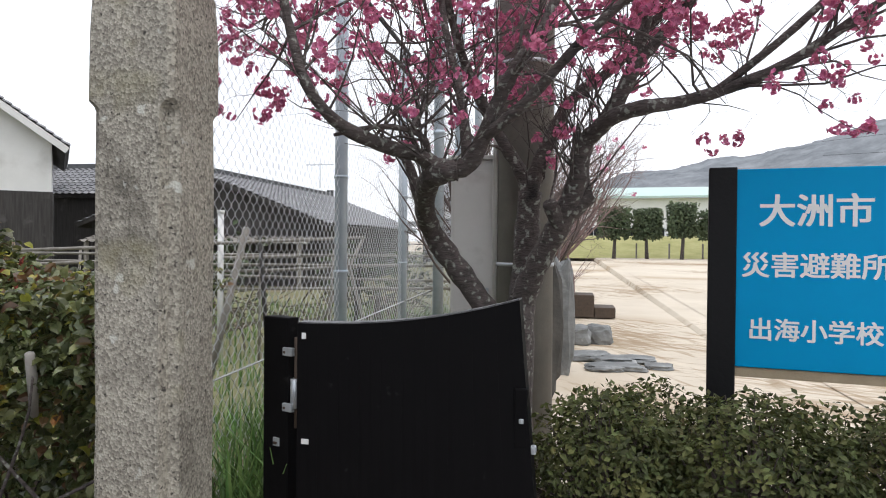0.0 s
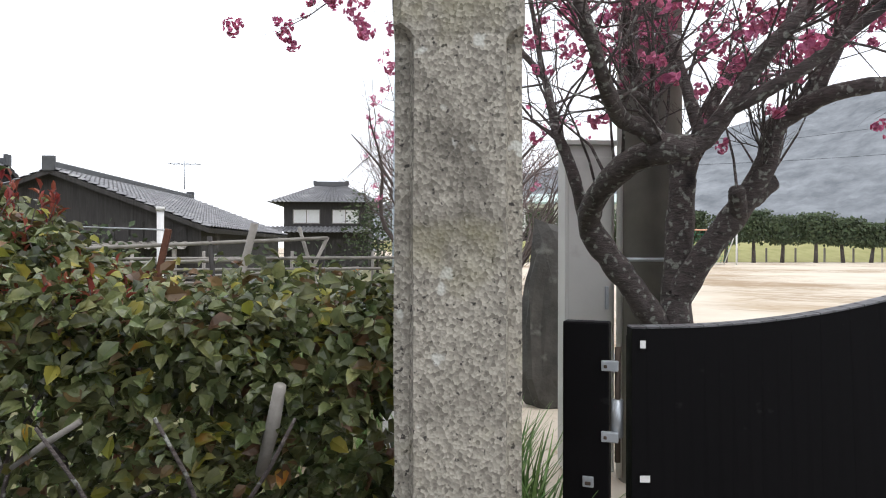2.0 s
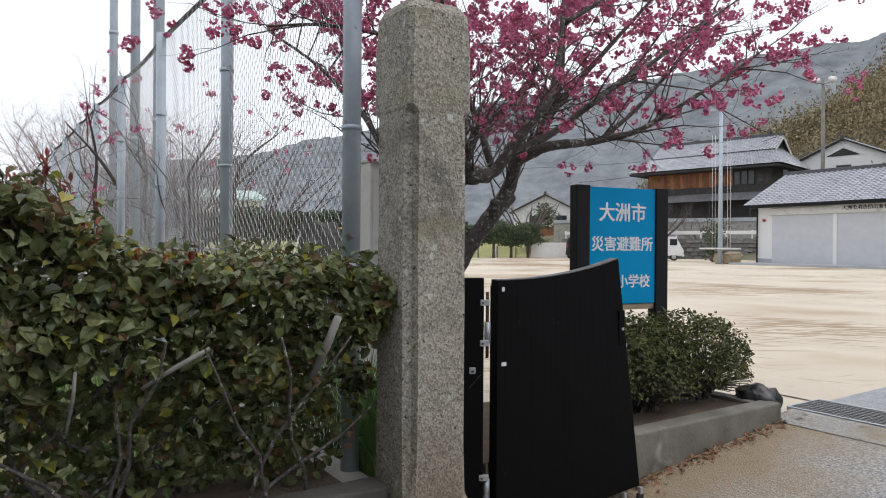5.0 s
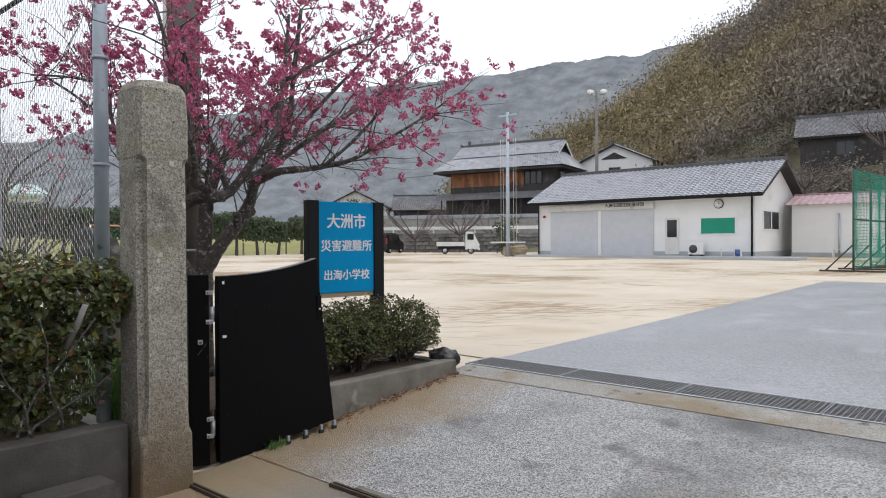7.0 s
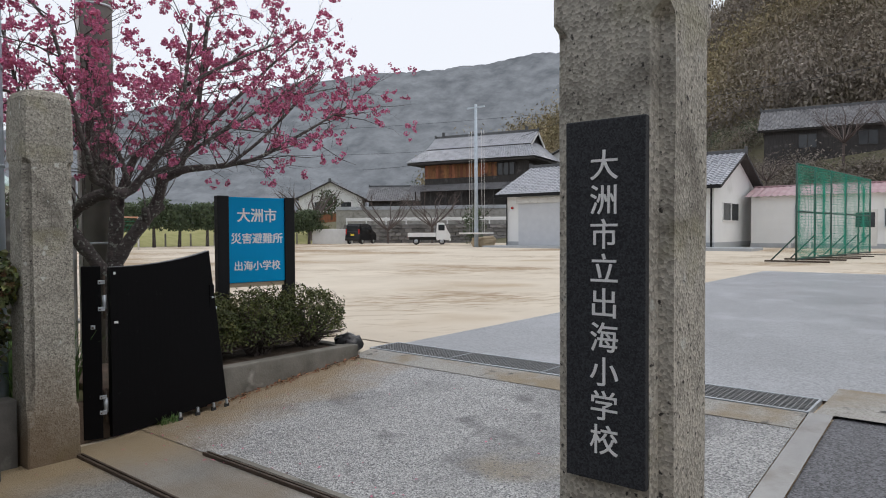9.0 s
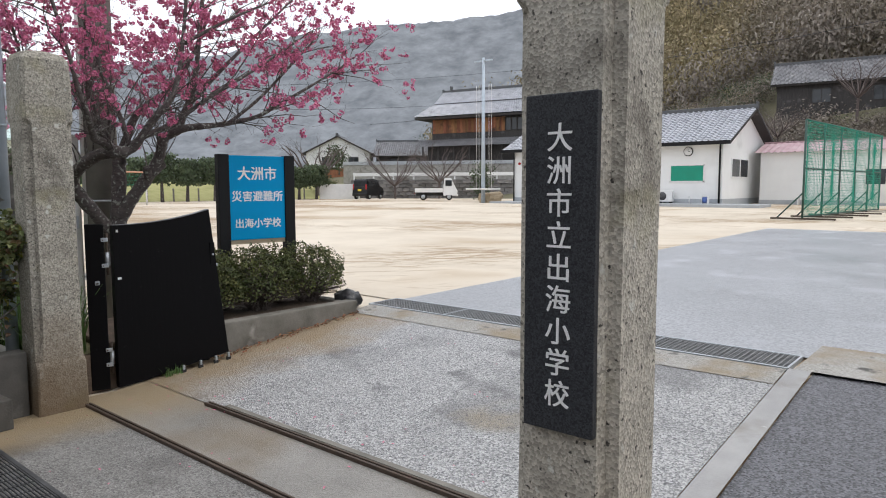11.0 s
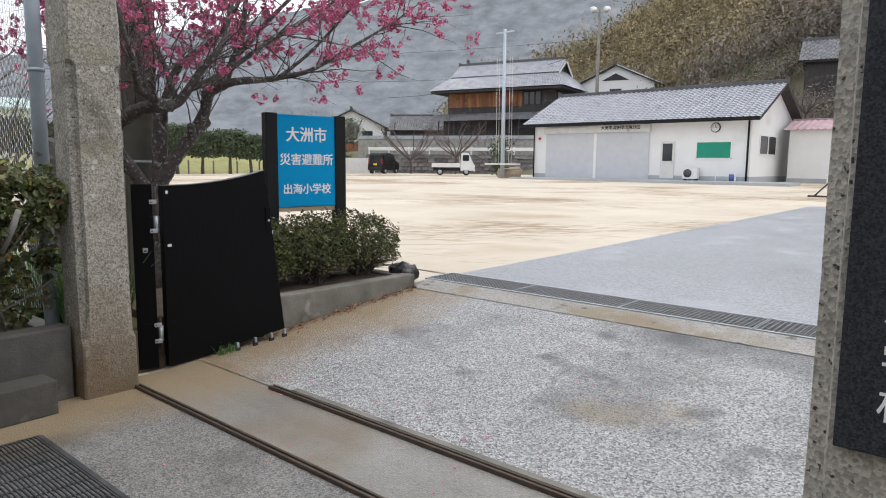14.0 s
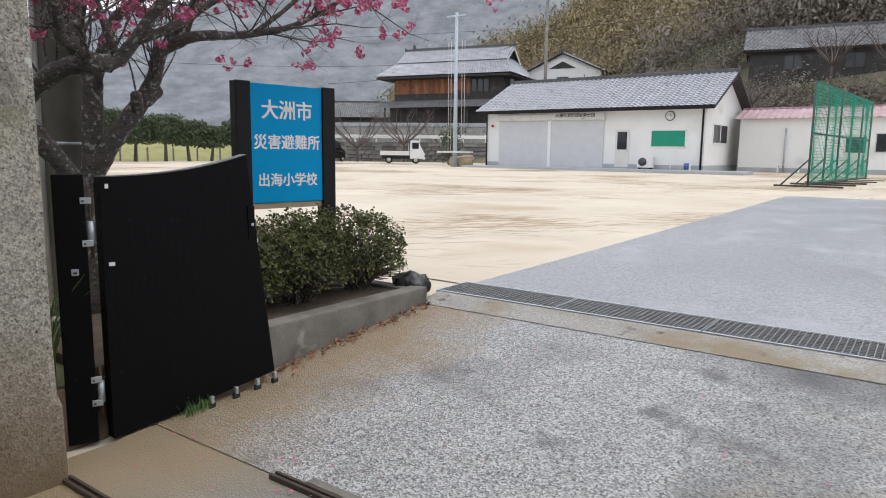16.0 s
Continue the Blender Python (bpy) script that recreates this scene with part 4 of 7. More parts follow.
# ---- cherry tree, pole and cabinet ----
def smooth_path(pts, per=5):
    pts = [Vector(p) for p in pts]
    out = []
    for i in range(len(pts) - 1):
        p0, p1, p2, p3 = pts[max(i - 1, 0)], pts[i], pts[i + 1], pts[min(i + 2, len(pts) - 1)]
        for k in range(per):
            t = k / per
            out.append(0.5 * (2 * p1 + (p2 - p0) * t + (2 * p0 - 5 * p1 + 4 * p2 - p3) * t * t + (3 * p1 - p0 - 3 * p2 + p3) * t ** 3))
    return out + [pts[-1]]


def limb(pts, r0, r1, rng, n=10, per=5):
    path = smooth_path(pts, per)
    k = len(path) - 1
    radii = [(r0 + (r1 - r0) * i / k) * (1 + 0.09 * rng.uniform(-1, 1)) for i in range(len(path))]
    return path, radii, tube_data(path, radii, n)


def flower_shape(rng, count=7, size=0.02):
    """A hanging bunch of small bells."""
    vs, fs = [], []
    for _ in range(count):
        d = Vector((rng.gauss(0, 1), rng.gauss(0, 1), rng.gauss(-0.3, 0.8))).normalized()
        c = d * size * rng.uniform(0.7, 1.5)
        s = d.orthogonal().normalized()
        q = d.cross(s)
        o = len(vs)
        vs.append(tuple(c))
        for k in range(5):
            a = k * 1.2566 + rng.uniform(-0.2, 0.2)
            vs.append(tuple(c + d * size * 0.45 + (s * math.cos(a) + q * math.sin(a)) * size * rng.uniform(0.55, 0.85)))
        fs += [(o, o + 1 + k, o + 1 + (k + 1) % 5) for k in range(5)]
    return vs, fs


def grow_twigs(rng, path, radii, start, count, length, out_twigs, tips, level, up=0.25, spread=1.0, floor=-9.0):
    """Side shoots along a limb, which branch again and end in tips."""
    for _ in range(count):
        i = rng.randint(int(len(path) * start), len(path) - 1)
        p = path[i]
        along = (path[min(i + 1, len(path) - 1)] - path[max(i - 1, 0)]).normalized()
        side = Vector((rng.gauss(0, 1), rng.gauss(0, 1), rng.gauss(0, 0.8))) * spread
        d = (along * 0.7 + side.normalized() * 0.9 + Vector((0, 0, up))).normalized()
        ln = length * rng.uniform(0.5, 1.3)
        pts = [p]
        for k in range(4):
            d = (d + Vector((rng.gauss(0, 0.22), rng.gauss(0, 0.22), rng.gauss(0.0, 0.2)))).normalized()
            pts.append(pts[-1] + d * ln / 4)
        if pts[-1].z < floor or pts[2].z < floor:
            continue
        r = min(radii[i] * 0.6, 0.003 + 0.006 * ln)
        rad = [r * (1 - 0.75 * k / 4) for k in range(5)]
        out_twigs.append(tube_data(pts, rad, 5 if level else 4, close=False))
        if level:
            grow_twigs(rng, pts, rad, 0.25, 3, length * 0.55, out_twigs, tips, level - 1, up, spread, floor)
        if level < 2:
            tips += pts[2:]


def cherry(name, base, limbs, rng, label, twig_count, twig_len, flowers, bark="bark", up=0.25, level=2, sized=0.021, start=0.3, floor=-9.0):
    t = thing(name, base, label, "tree")
    b = Vector(base)
    solid, twigs, tips = [], [], []
    for pts, r0, r1 in limbs:
        path, radii, data = limb([Vector(p) - b for p in pts], r0 * 0.86, r1 * 0.86, rng)
        solid.append(data)
        grow_twigs(rng, path, radii, start, max(2, int(twig_count * len(path) / 25)), twig_len, twigs, tips, level, up, 1.0, floor)
    raw_part("trunk", *merge(*solid), bark, t, "knotted dark trunk and limbs, blotched with pale lichen", smooth=True)
    tagged(raw_part("twig_growth", *merge(*twigs), bark, t), kind="stuff")
    if flowers:
        shapes = [flower_shape(rng, 11, sized) for _ in range(4)]
        buckets = [[] for _ in shapes]
        for _ in range(flowers):
            c = rng.choice(tips)
            if rng.random() < 0.92 * min(1.0, max(0.0, (3.0 - c.z - b.z) / 0.9)) and abs(c.x) < 0.85:
                continue
            for _ in range(rng.choice((1, 1, 2, 3))):
                p = c + Vector((rng.gauss(0, 0.025), rng.gauss(0, 0.025), rng.gauss(-0.015, 0.022)))
                buckets[rng.randrange(4)].append(Matrix.LocRotScale(p, Euler((rng.uniform(-0.5, 0.5), rng.uniform(-0.5, 0.5), rng.uniform(0, 6.3))), [rng.uniform(0.7, 1.15)] * 3))
        tagged(raw_part("blossom", *merge(*[scatter(s, q) for s, q in zip(shapes, buckets)]), "blossom", t, "pink cherry blossom in loose bunches"), kind="stuff")
    return t


rng = random.Random(11)
B = (-0.22, 3.43, 0.3)
limbs = [
    # low stem that leans out, turns at a knot and ends in a burl
    ([(-0.22, 3.43, 0.28), (-0.26, 3.42, 0.95), (-0.40, 3.36, 1.21), (-0.54, 3.37, 1.40), (-0.635, 3.34, 1.54), (-0.645, 3.17, 1.66), (-0.58, 2.95, 1.77), (-0.48, 2.79, 1.80)], 0.074, 0.056),
    ([(-0.54, 2.83, 1.795), (-0.47, 2.77, 1.80), (-0.42, 2.765, 1.80)], 0.066, 0.054),
    ([(-0.645, 3.36, 1.53), (-0.70, 3.30, 1.70), (-0.745, 3.32, 1.85), (-0.785, 3.34, 1.96), (-0.77, 3.6, 2.2), (-0.75, 3.88, 2.42), (-0.79, 3.95, 2.75), (-0.9, 4.0, 3.3)], 0.036, 0.011),
    ([(-0.50, 2.80, 1.81), (-0.60, 2.77, 1.87), (-0.70, 2.69, 1.89), (-0.82, 2.46, 1.94), (-0.90, 2.33, 2.05), (-0.96, 2.32, 2.22), (-1.02, 2.32, 2.5), (-1.12, 2.4, 3.0)], 0.043, 0.012),
    ([(-0.55, 2.79, 1.84), (-0.57, 2.74, 1.94), (-0.70, 2.60, 1.96), (-0.86, 2.48, 1.91)], 0.020, 0.008),
    ([(-0.45, 2.79, 1.80), (-0.37, 2.77, 1.83), (-0.30, 2.71, 1.94), (-0.22, 2.63, 2.10), (-0.14, 2.57, 2.21), (-0.05, 2.60, 2.36), (0.05, 2.65, 2.7), (0.15, 2.7, 3.3)], 0.050, 0.014),
    ([(-0.30, 2.71, 1.93), (-0.12, 2.56, 2.04), (0.15, 2.39, 2.28), (0.5, 2.3, 2.52), (0.95, 2.2, 2.85)], 0.030, 0.009),
    ([(-0.38, 2.77, 1.84), (-0.42, 2.85, 2.1), (-0.52, 2.95, 2.5), (-0.60, 3.05, 3.1)], 0.030, 0.010),
    # upright stem and its fork
    ([(-0.21, 3.45, 0.28), (-0.20, 3.46, 1.0), (-0.18, 3.47, 1.4), (-0.158, 3.47, 1.76)], 0.084, 0.070),
    ([(-0.158, 3.47, 1.72), (-0.21, 3.48, 1.87), (-0.308, 3.47, 2.03), (-0.44, 3.37, 2.29), (-0.52, 3.2, 2.55), (-0.6, 3.0, 3.0)], 0.050, 0.014),
    ([(-0.158, 3.46, 1.72), (-0.125, 3.45, 1.87), (-0.015, 3.48, 2.12), (0.067, 3.46, 2.24), (0.3, 3.45, 2.42), (0.55, 3.4, 2.75), (0.8, 3.4, 3.3)], 0.056, 0.014),
    # leaning stem with two cut stubs
    ([(-0.22, 3.41, 0.28), (-0.21, 3.42, 1.1), (-0.187, 3.43, 1.22), (-0.10, 3.35, 1.417), (0.0, 3.26, 1.60), (0.075, 3.17, 1.79), (0.10, 3.13, 1.95), (0.19, 3.07, 2.04), (0.30, 3.05, 2.25), (0.36, 3.0, 2.5), (0.45, 3.05, 2.9), (0.5, 3.0, 3.5)], 0.090, 0.018),
    ([(0.0, 3.25, 1.62), (0.09, 3.23, 1.69), (0.135, 3.23, 1.727), (0.142, 3.23, 1.732)], 0.060, 0.042),
    ([(0.0, 3.25, 1.58), (-0.04, 3.18, 1.66), (-0.052, 3.16, 1.69)], 0.050, 0.036),
    # long bough out over the sign
    ([(0.13, 3.11, 1.98), (0.22, 2.98, 2.045), (0.35, 2.91, 2.07), (0.494, 2.92, 2.09), (0.68, 2.84, 2.13), (0.85, 2.72, 2.19), (1.08, 2.62, 2.34), (1.40, 2.50, 2.55), (1.8, 2.45, 2.8)], 0.046, 0.009),
    ([(0.62, 2.86, 2.12), (0.9, 2.8, 2.35), (1.25, 2.75, 2.7), (1.65, 2.75, 3.1)], 0.022, 0.008),
    ([(0.30, 3.05, 2.25), (0.60, 2.98, 2.6), (1.0, 2.95, 3.0), (1.5, 2.9, 3.5)], 0.030, 0.009),
    ([(0.08, 2.66, 2.75), (0.45, 2.55, 3.0), (0.9, 2.45, 3.25)], 0.020, 0.008),
    ([(-0.93, 2.32, 2.15), (-1.1, 2.55, 2.4), (-1.35, 2.95, 2.55), (-1.55, 3.3, 2.6)], 0.018, 0.007),
    ([(-0.77, 3.75, 2.32), (-1.0, 3.9, 2.6), (-1.3, 4.0, 2.8)], 0.020, 0.007),
]
cherry("cherry_tree", B, limbs, rng, "old cherry tree with knotted trunk and deep pink blossom", 18, 0.60, 1900, floor=1.60, sized=0.0185)

pole = thing("utility_pole", (-0.2, 3.78, 0.27), "thick tapered concrete utility pole", "utility pole")
rod("shaft", [(0, 0, -0.1), (0, 0, 4), (0, 0, 11)], [0.160, 0.148, 0.12], "pole", pole, n=24)
rod("conduit", [(-0.165, -0.02, 0), (-0.16, -0.02, 5)], 0.018, "cabinet", pole, "pale plastic conduit", n=8)
for z in (1.1, 2.2, 3.3):
    rod("strap", [(0, 0, z), (0, 0, z + 0.02)], 0.162, "steel", pole, n=24)

cab = thing("switch_cabinet", (-0.50, 3.96, 0.27), "tall beige steel switch cabinet beside the pole", "cabinet")
part("body", cube(-0.13, -0.13, 0.0, 0.13, 0.04, 1.70, 0.006), "cabinet", cab)
part("roof", cube(-0.145, -0.15, 1.70, 0.145, 0.05, 1.725, 0.005), "cabinet", cab)
door = part("door", cube(-0.115, -0.138, 0.12, 0.115, -0.13, 1.64, 0.004), "cabinet", cab)
part("handle", cube(0.075, -0.15, 0.85, 0.095, -0.138, 0.97, 0.004), "steel", door)

# ---- hedge ----
def oriented(rng, p, outward, size, jitter=0.7):
    """A leaf pose whose face looks about outward."""
    n = (Vector(outward).normalized() + Vector((rng.gauss(0, jitter), rng.gauss(0, jitter), rng.gauss(0, jitter))) * 0.6).normalized()
    q = n.to_track_quat("Z", "Y") @ Euler((0, 0, rng.uniform(0, 6.283))).to_quaternion()
    return Matrix.LocRotScale(p, q, (size, size, size))


def hedge_top(x):
    k = min(1.0, max(0.0, (-x - 2.2) / 1.0))
    return 1.28 + 0.38 * k * k * (3 - 2 * k) + 0.05 * noise.noise(Vector((x * 4, 0, 7)))


def leaf_size(x, rng):
    """The shrub at the far end has larger leaves."""
    return rng.uniform(0.65, 1.35) * (1.0 + 0.22 * smooth_step((-x - 2.2) / 0.5))


def smooth_step(k):
    k = min(1.0, max(0.0, k))
    return k * k * (3 - 2 * k)


hedge_base = (-2.7, 2.4, 0.38)
hedge = thing("hedge", hedge_base, "dense broad-leaved hedge with red new shoots over a low wall", "hedge")
hb = Vector(hedge_base)
rng = random.Random(5)
front, inner, reds, near_leaves = [], [], [], []
for _ in range(13500):
    x = rng.uniform(-3.9, -1.46)
    z = rng.uniform(0.42, hedge_top(x))
    if x < -2.25 and z < 1.05 and rng.random() < 0.55:
        continue
    bulge = 0.10 * noise.noise(Vector((x * 3, z * 3, 1))) + 0.05 * noise.noise(Vector((x * 8, z * 8, 3)))
    if noise.noise(Vector((x * 5, z * 5, 9))) > (-0.22 if z < 0.95 else 0.06 if z < 1.1 else 0.22) and rng.random() < 0.85:
        continue
    y = 2.0 - bulge + abs(rng.gauss(0, 0.07)) + 0.38 * max(0.0, (1.05 - z) / 0.6)
    if z > hedge_top(x) - 0.12:
        y += rng.uniform(0, 0.08)
    front.append(oriented(rng, Vector((x, y, z)) - hb, (0, -0.6, 0.9), leaf_size(x, rng), 1.0))
for _ in range(5200):
    x, y = rng.uniform(-3.9, -1.45), rng.uniform(2.0, 2.9)
    if x > -1.52 and (y < 2.19 or y > 2.44):
        continue
    z = hedge_top(x) + 0.06 * noise.noise(Vector((x * 5, y * 5, 2))) - abs(rng.gauss(0, 0.05)) + (rng.random() ** 4) * 0.10 + 0.03 * max(0, y - 2.2)
    front.append(oriented(rng, Vector((x, y, z)) - hb, (0, -0.25, 1), leaf_size(x, rng), 1.0))
for _ in range(4200):
    x = rng.uniform(-3.9, -1.6)
    inner.append(oriented(rng, Vector((x, rng.uniform(2.3, 2.85), rng.uniform(0.4, hedge_top(x) - 0.08))) - hb, (0, -1, 0.4), rng.uniform(0.9, 1.5)))
shoots = []
for _ in range(210):
    x = -3.9 + 1.75 * rng.random() ** 1.3
    y = rng.uniform(2.05, 2.8)
    z = hedge_top(x) - 0.02
    h = rng.uniform(0.03, 0.20) * (1.0 if x < -2.5 else 0.4)
    tip = Vector((x + rng.gauss(0, 0.04), y + rng.gauss(0, 0.04), z + h)) - hb
    shoots.append(tube_data([Vector((x, y, z - 0.05)) - hb, tip], [0.003, 0.0015], 4, False))
    for k in range(rng.randint(3, 6)):
        s = rng.uniform(0.5, 1.05)
        reds.append(Matrix.LocRotScale(tip - Vector((0, 0, 0.02 * k)), Euler((rng.uniform(0.7, 1.5), 0, rng.uniform(0, 6.3)), "XYZ"), (s * 0.55, s, s)))
    for k in range(5):
        front.append(oriented(rng, tip - Vector((rng.gauss(0, 0.02), rng.gauss(0, 0.02), rng.uniform(0.03, h))), (rng.gauss(0, 1), -0.3, 0.9), rng.uniform(0.7, 1.1)))
leaf_shape = leaf_mesh(0.048, 0.038, 0.22, 0.22)
rng.shuffle(front)
near = [m for m in front if -2.5 < m.translation.x + hb.x < -1.6 and m.translation.y + hb.y < 2.03][:280]
picked = {id(m) for m in near}
rest = [m for m in front if id(m) not in picked]
yellow, bronze = rest[:1000], rest[1000:2300]
tagged(raw_part("foliage", *scatter(leaf_shape, rest[2300:] + inner), "leaf", hedge, "glossy dark green leaves"), kind="stuff")
tagged(raw_part("yellow_foliage", *scatter(leaf_shape, yellow), "leaf_yellow", hedge, "yellowing leaves"), kind="stuff")
tagged(raw_part("bronze_foliage", *scatter(leaf_shape, bronze), "leaf_bronze", hedge, "bronze-tinted leaves"), kind="stuff")
tagged(raw_part("red_growth", *scatter(leaf_shape, reds), "leaf_red", hedge, "upright red new leaves"), kind="stuff")
tagged(raw_part("shoot_growth", *merge(*shoots), "twig", hedge), kind="stuff")
one_leaf = bpy.data.meshes.new("leaf")
one_leaf.from_pydata(leaf_shape[0], [], leaf_shape[1])
one_leaf.materials.append(M["leaf"])
for m in near:
    ob = new("leaf", one_leaf)
    ob.parent, ob.matrix_local = hedge, m
for i in range(26):
    x = -1.75 - 2.0 * rng.random()
    p = Vector((x, rng.uniform(2.1, 2.5), 0.36))
    pts = [p]
    d = Vector((rng.gauss(0, 0.5), rng.gauss(-0.05, 0.2), 1)).normalized()
    for k in range(5):
        d = (d + Vector((rng.gauss(0, 0.3), rng.gauss(0, 0.15), rng.gauss(0, 0.1)))).normalized()
        pts.append(pts[-1] + d * 0.16)
    rod("stem", [q - hb for q in pts], [0.009, 0.008, 0.007, 0.006, 0.005, 0.004], "bark", hedge, n=6)
for a, b, r in (((-1.80, 2.05, 0.88), (-1.735, 1.955, 1.115), 0.017), ((-2.40, 2.06, 0.90), (-2.20, 1.98, 1.03), 0.008), ((-2.62, 2.08, 0.78), (-2.60, 2.02, 0.98), 0.006)):
    a, b = Vector(a), Vector(b)
    mid = (a + b) / 2 + Vector((0.006, -0.004, 0.008))
    rod("cut_branch", [a - hb, mid - hb, b - hb], [r * 0.8, r * 1.05, r * 0.9], "grey_timber", hedge, "pale cut branch", n=8)

# ---- azaleas in the bed ----
def small_leaf(s):
    return [(0, 0, 0), (-s * 0.28, s * 0.5, s * 0.08), (0, s, 0), (s * 0.28, s * 0.5, s * 0.08)], [(0, 2, 1), (0, 3, 2)]


def azalea(x, y, rx, ry, h, seed, label, count=9000):
    rng = random.Random(seed)
    t = thing("azalea_bush", (x, y, 0.32), label, "bush", "azalea bushes")
    poses, tw = [], []
    for _ in range(count):
        d = Vector((rng.gauss(0, 1), rng.gauss(0, 1), abs(rng.gauss(0, 0.8)) - 0.15)).normalized()
        k = 1 + 0.22 * noise.noise(d * 2.3 + Vector((seed, 0, 0))) + 0.12 * noise.noise(d * 6 + Vector((seed, 3, 0)))
        r = k * (1 - abs(rng.gauss(0, 0.10)))
        if noise.noise(d * 5 + Vector((0, seed, 5))) > 0.18 and rng.random() < 0.8:
            r *= 0.8
        if d.z < 0.42 and rng.random() < 0.92 - 1.7 * d.z:
            continue
        p = Vector((d.x * rx * r, d.y * ry * r, max(0.06, 0.14 + d.z * (h - 0.14) * r)))
        poses.append(oriented(rng, p, d + Vector((0, 0, 0.5)), rng.uniform(0.7, 1.4), 0.9))
    tagged(raw_part("foliage", *scatter(small_leaf(0.028), poses), "leaf_small", t), kind="stuff")
    for _ in range(280):
        d = Vector((rng.gauss(0, 1), rng.gauss(0, 1), abs(rng.gauss(0.2, 0.5)))).normalized()
        e = Vector((d.x * rx, d.y * ry, 0.1 + d.z * (h - 0.12))) * rng.uniform(0.8, 1.02)
        tw.append(tube_data([Vector((rng.gauss(0, 0.04), rng.gauss(0, 0.04), 0)), e * 0.5 + Vector((0, 0, 0.05)), e], [0.007, 0.004, 0.002], 4, False))
    tagged(raw_part("twig_growth", *merge(*tw), "twig", t), kind="stuff")
    return t


azalea(1.33, 2.62, 0.43, 0.36, 0.62, 21, "round clipped azalea bush at the end of the bed")
azalea(0.70, 2.58, 0.40, 0.34, 0.66, 22, "clipped azalea bush before the blue sign")
azalea(0.18, 2.62, 0.36, 0.34, 0.64, 23, "thinning azalea bush with brown twigs beside the gate")
azalea(0.40, 2.88, 0.38, 0.26, 0.60, 25, "olive azalea bush beside the sign post", 7000)
azalea(1.05, 2.85, 0.34, 0.28, 0.54, 24, "low azalea bush under the blue sign", 4500)


# ---- grass and weeds ----
def blades(name, spots, count, h, seed, label, material="grass", wide=0.012):
    rng = random.Random(seed)
    vs, fs = [], []
    for _ in range(count):
        x0, y0, x1, y1 = rng.choice(spots)
        x, y = rng.uniform(x0, x1), rng.uniform(y0, y1)
        z = gz(x, y)
        a = rng.uniform(0, 6.283)
        ln = h * rng.uniform(0.5, 1.2)
        d = Vector((math.cos(a), math.sin(a), 0))
        s = Vector((-d.y, d.x, 0)) * wide * rng.uniform(0.5, 1)
        lean = rng.uniform(0.1, 0.65)
        o = len(vs)
        for k in range(4):
            u = k / 3
            c = Vector((x, y, z)) + d * lean * ln * u * u + Vector((0, 0, ln * (u - 0.3 * lean * u * u)))
            w = s * (1 - u * 0.95)
            vs += [tuple(c - w), tuple(c + w)]
        fs += [(o + 2 * k, o + 2 * k + 1, o + 2 * k + 3, o + 2 * k + 2) for k in range(3)]
    return tagged(raw_part(name, vs, fs, material), label, "grass", kind="stuff")


blades("long_grass", [(-1.36, 2.3, -0.98, 3.3), (-1.38, 3.0, -1.15, 6.0)], 1500, 0.52, 31, "long green strap leaves along the fence", wide=0.017)
blades("weeds", [(-0.55, 1.99, -0.40, 2.07)], 90, 0.08, 32, "small weeds at the gate's foot", wide=0.006)
blades("field_grass", [(-12, 3.0, -1.6, 14.0)], 4500, 0.28, 33, "rough grass in the kitchen garden", wide=0.016)
blades("fence_weeds", [(-1.4, 6.0, -1.15, 22.0), (-2.6, 3.0, -1.56, 12.0)], 2200, 0.32, 34, "green weeds along the fence footing", wide=0.014)

# fallen petals and dead leaves
rng = random.Random(41)
pet, dead = [], []
for _ in range(100):
    x, y = rng.uniform(-1.9, 1.5), rng.uniform(-1.0, 2.0)
    if rng.random() < 0.5:
        x = rng.uniform(-0.75, -0.4)
    pet.append(Matrix.LocRotScale((x, y, gz(x, y) + 0.010), Euler((rng.uniform(-0.4, 0.4), rng.uniform(-0.4, 0.4), rng.uniform(0, 6.3))), [rng.uniform(0.6, 1.2)] * 3))
for _ in range(260):
    x = rng.uniform(-0.1, 1.55)
    y = 2.11 - abs(rng.gauss(0, 0.06))
    dead.append(Matrix.LocRotScale((x, y, gz(x, y) + 0.014), Euler((rng.uniform(-0.5, 0.5), rng.uniform(-0.5, 0.5), rng.uniform(0, 6.3))), [rng.uniform(0.6, 1.5)] * 3))
tagged(raw_part("fallen_petals", *scatter(small_leaf(0.022), pet), "petal"), "fallen pink petals on the concrete", "petals", kind="stuff")
tagged(raw_part("dead_leaves", *scatter(small_leaf(0.03), dead), "dead_leaf"), "brown dead leaves along the kerb", "leaves", kind="stuff")


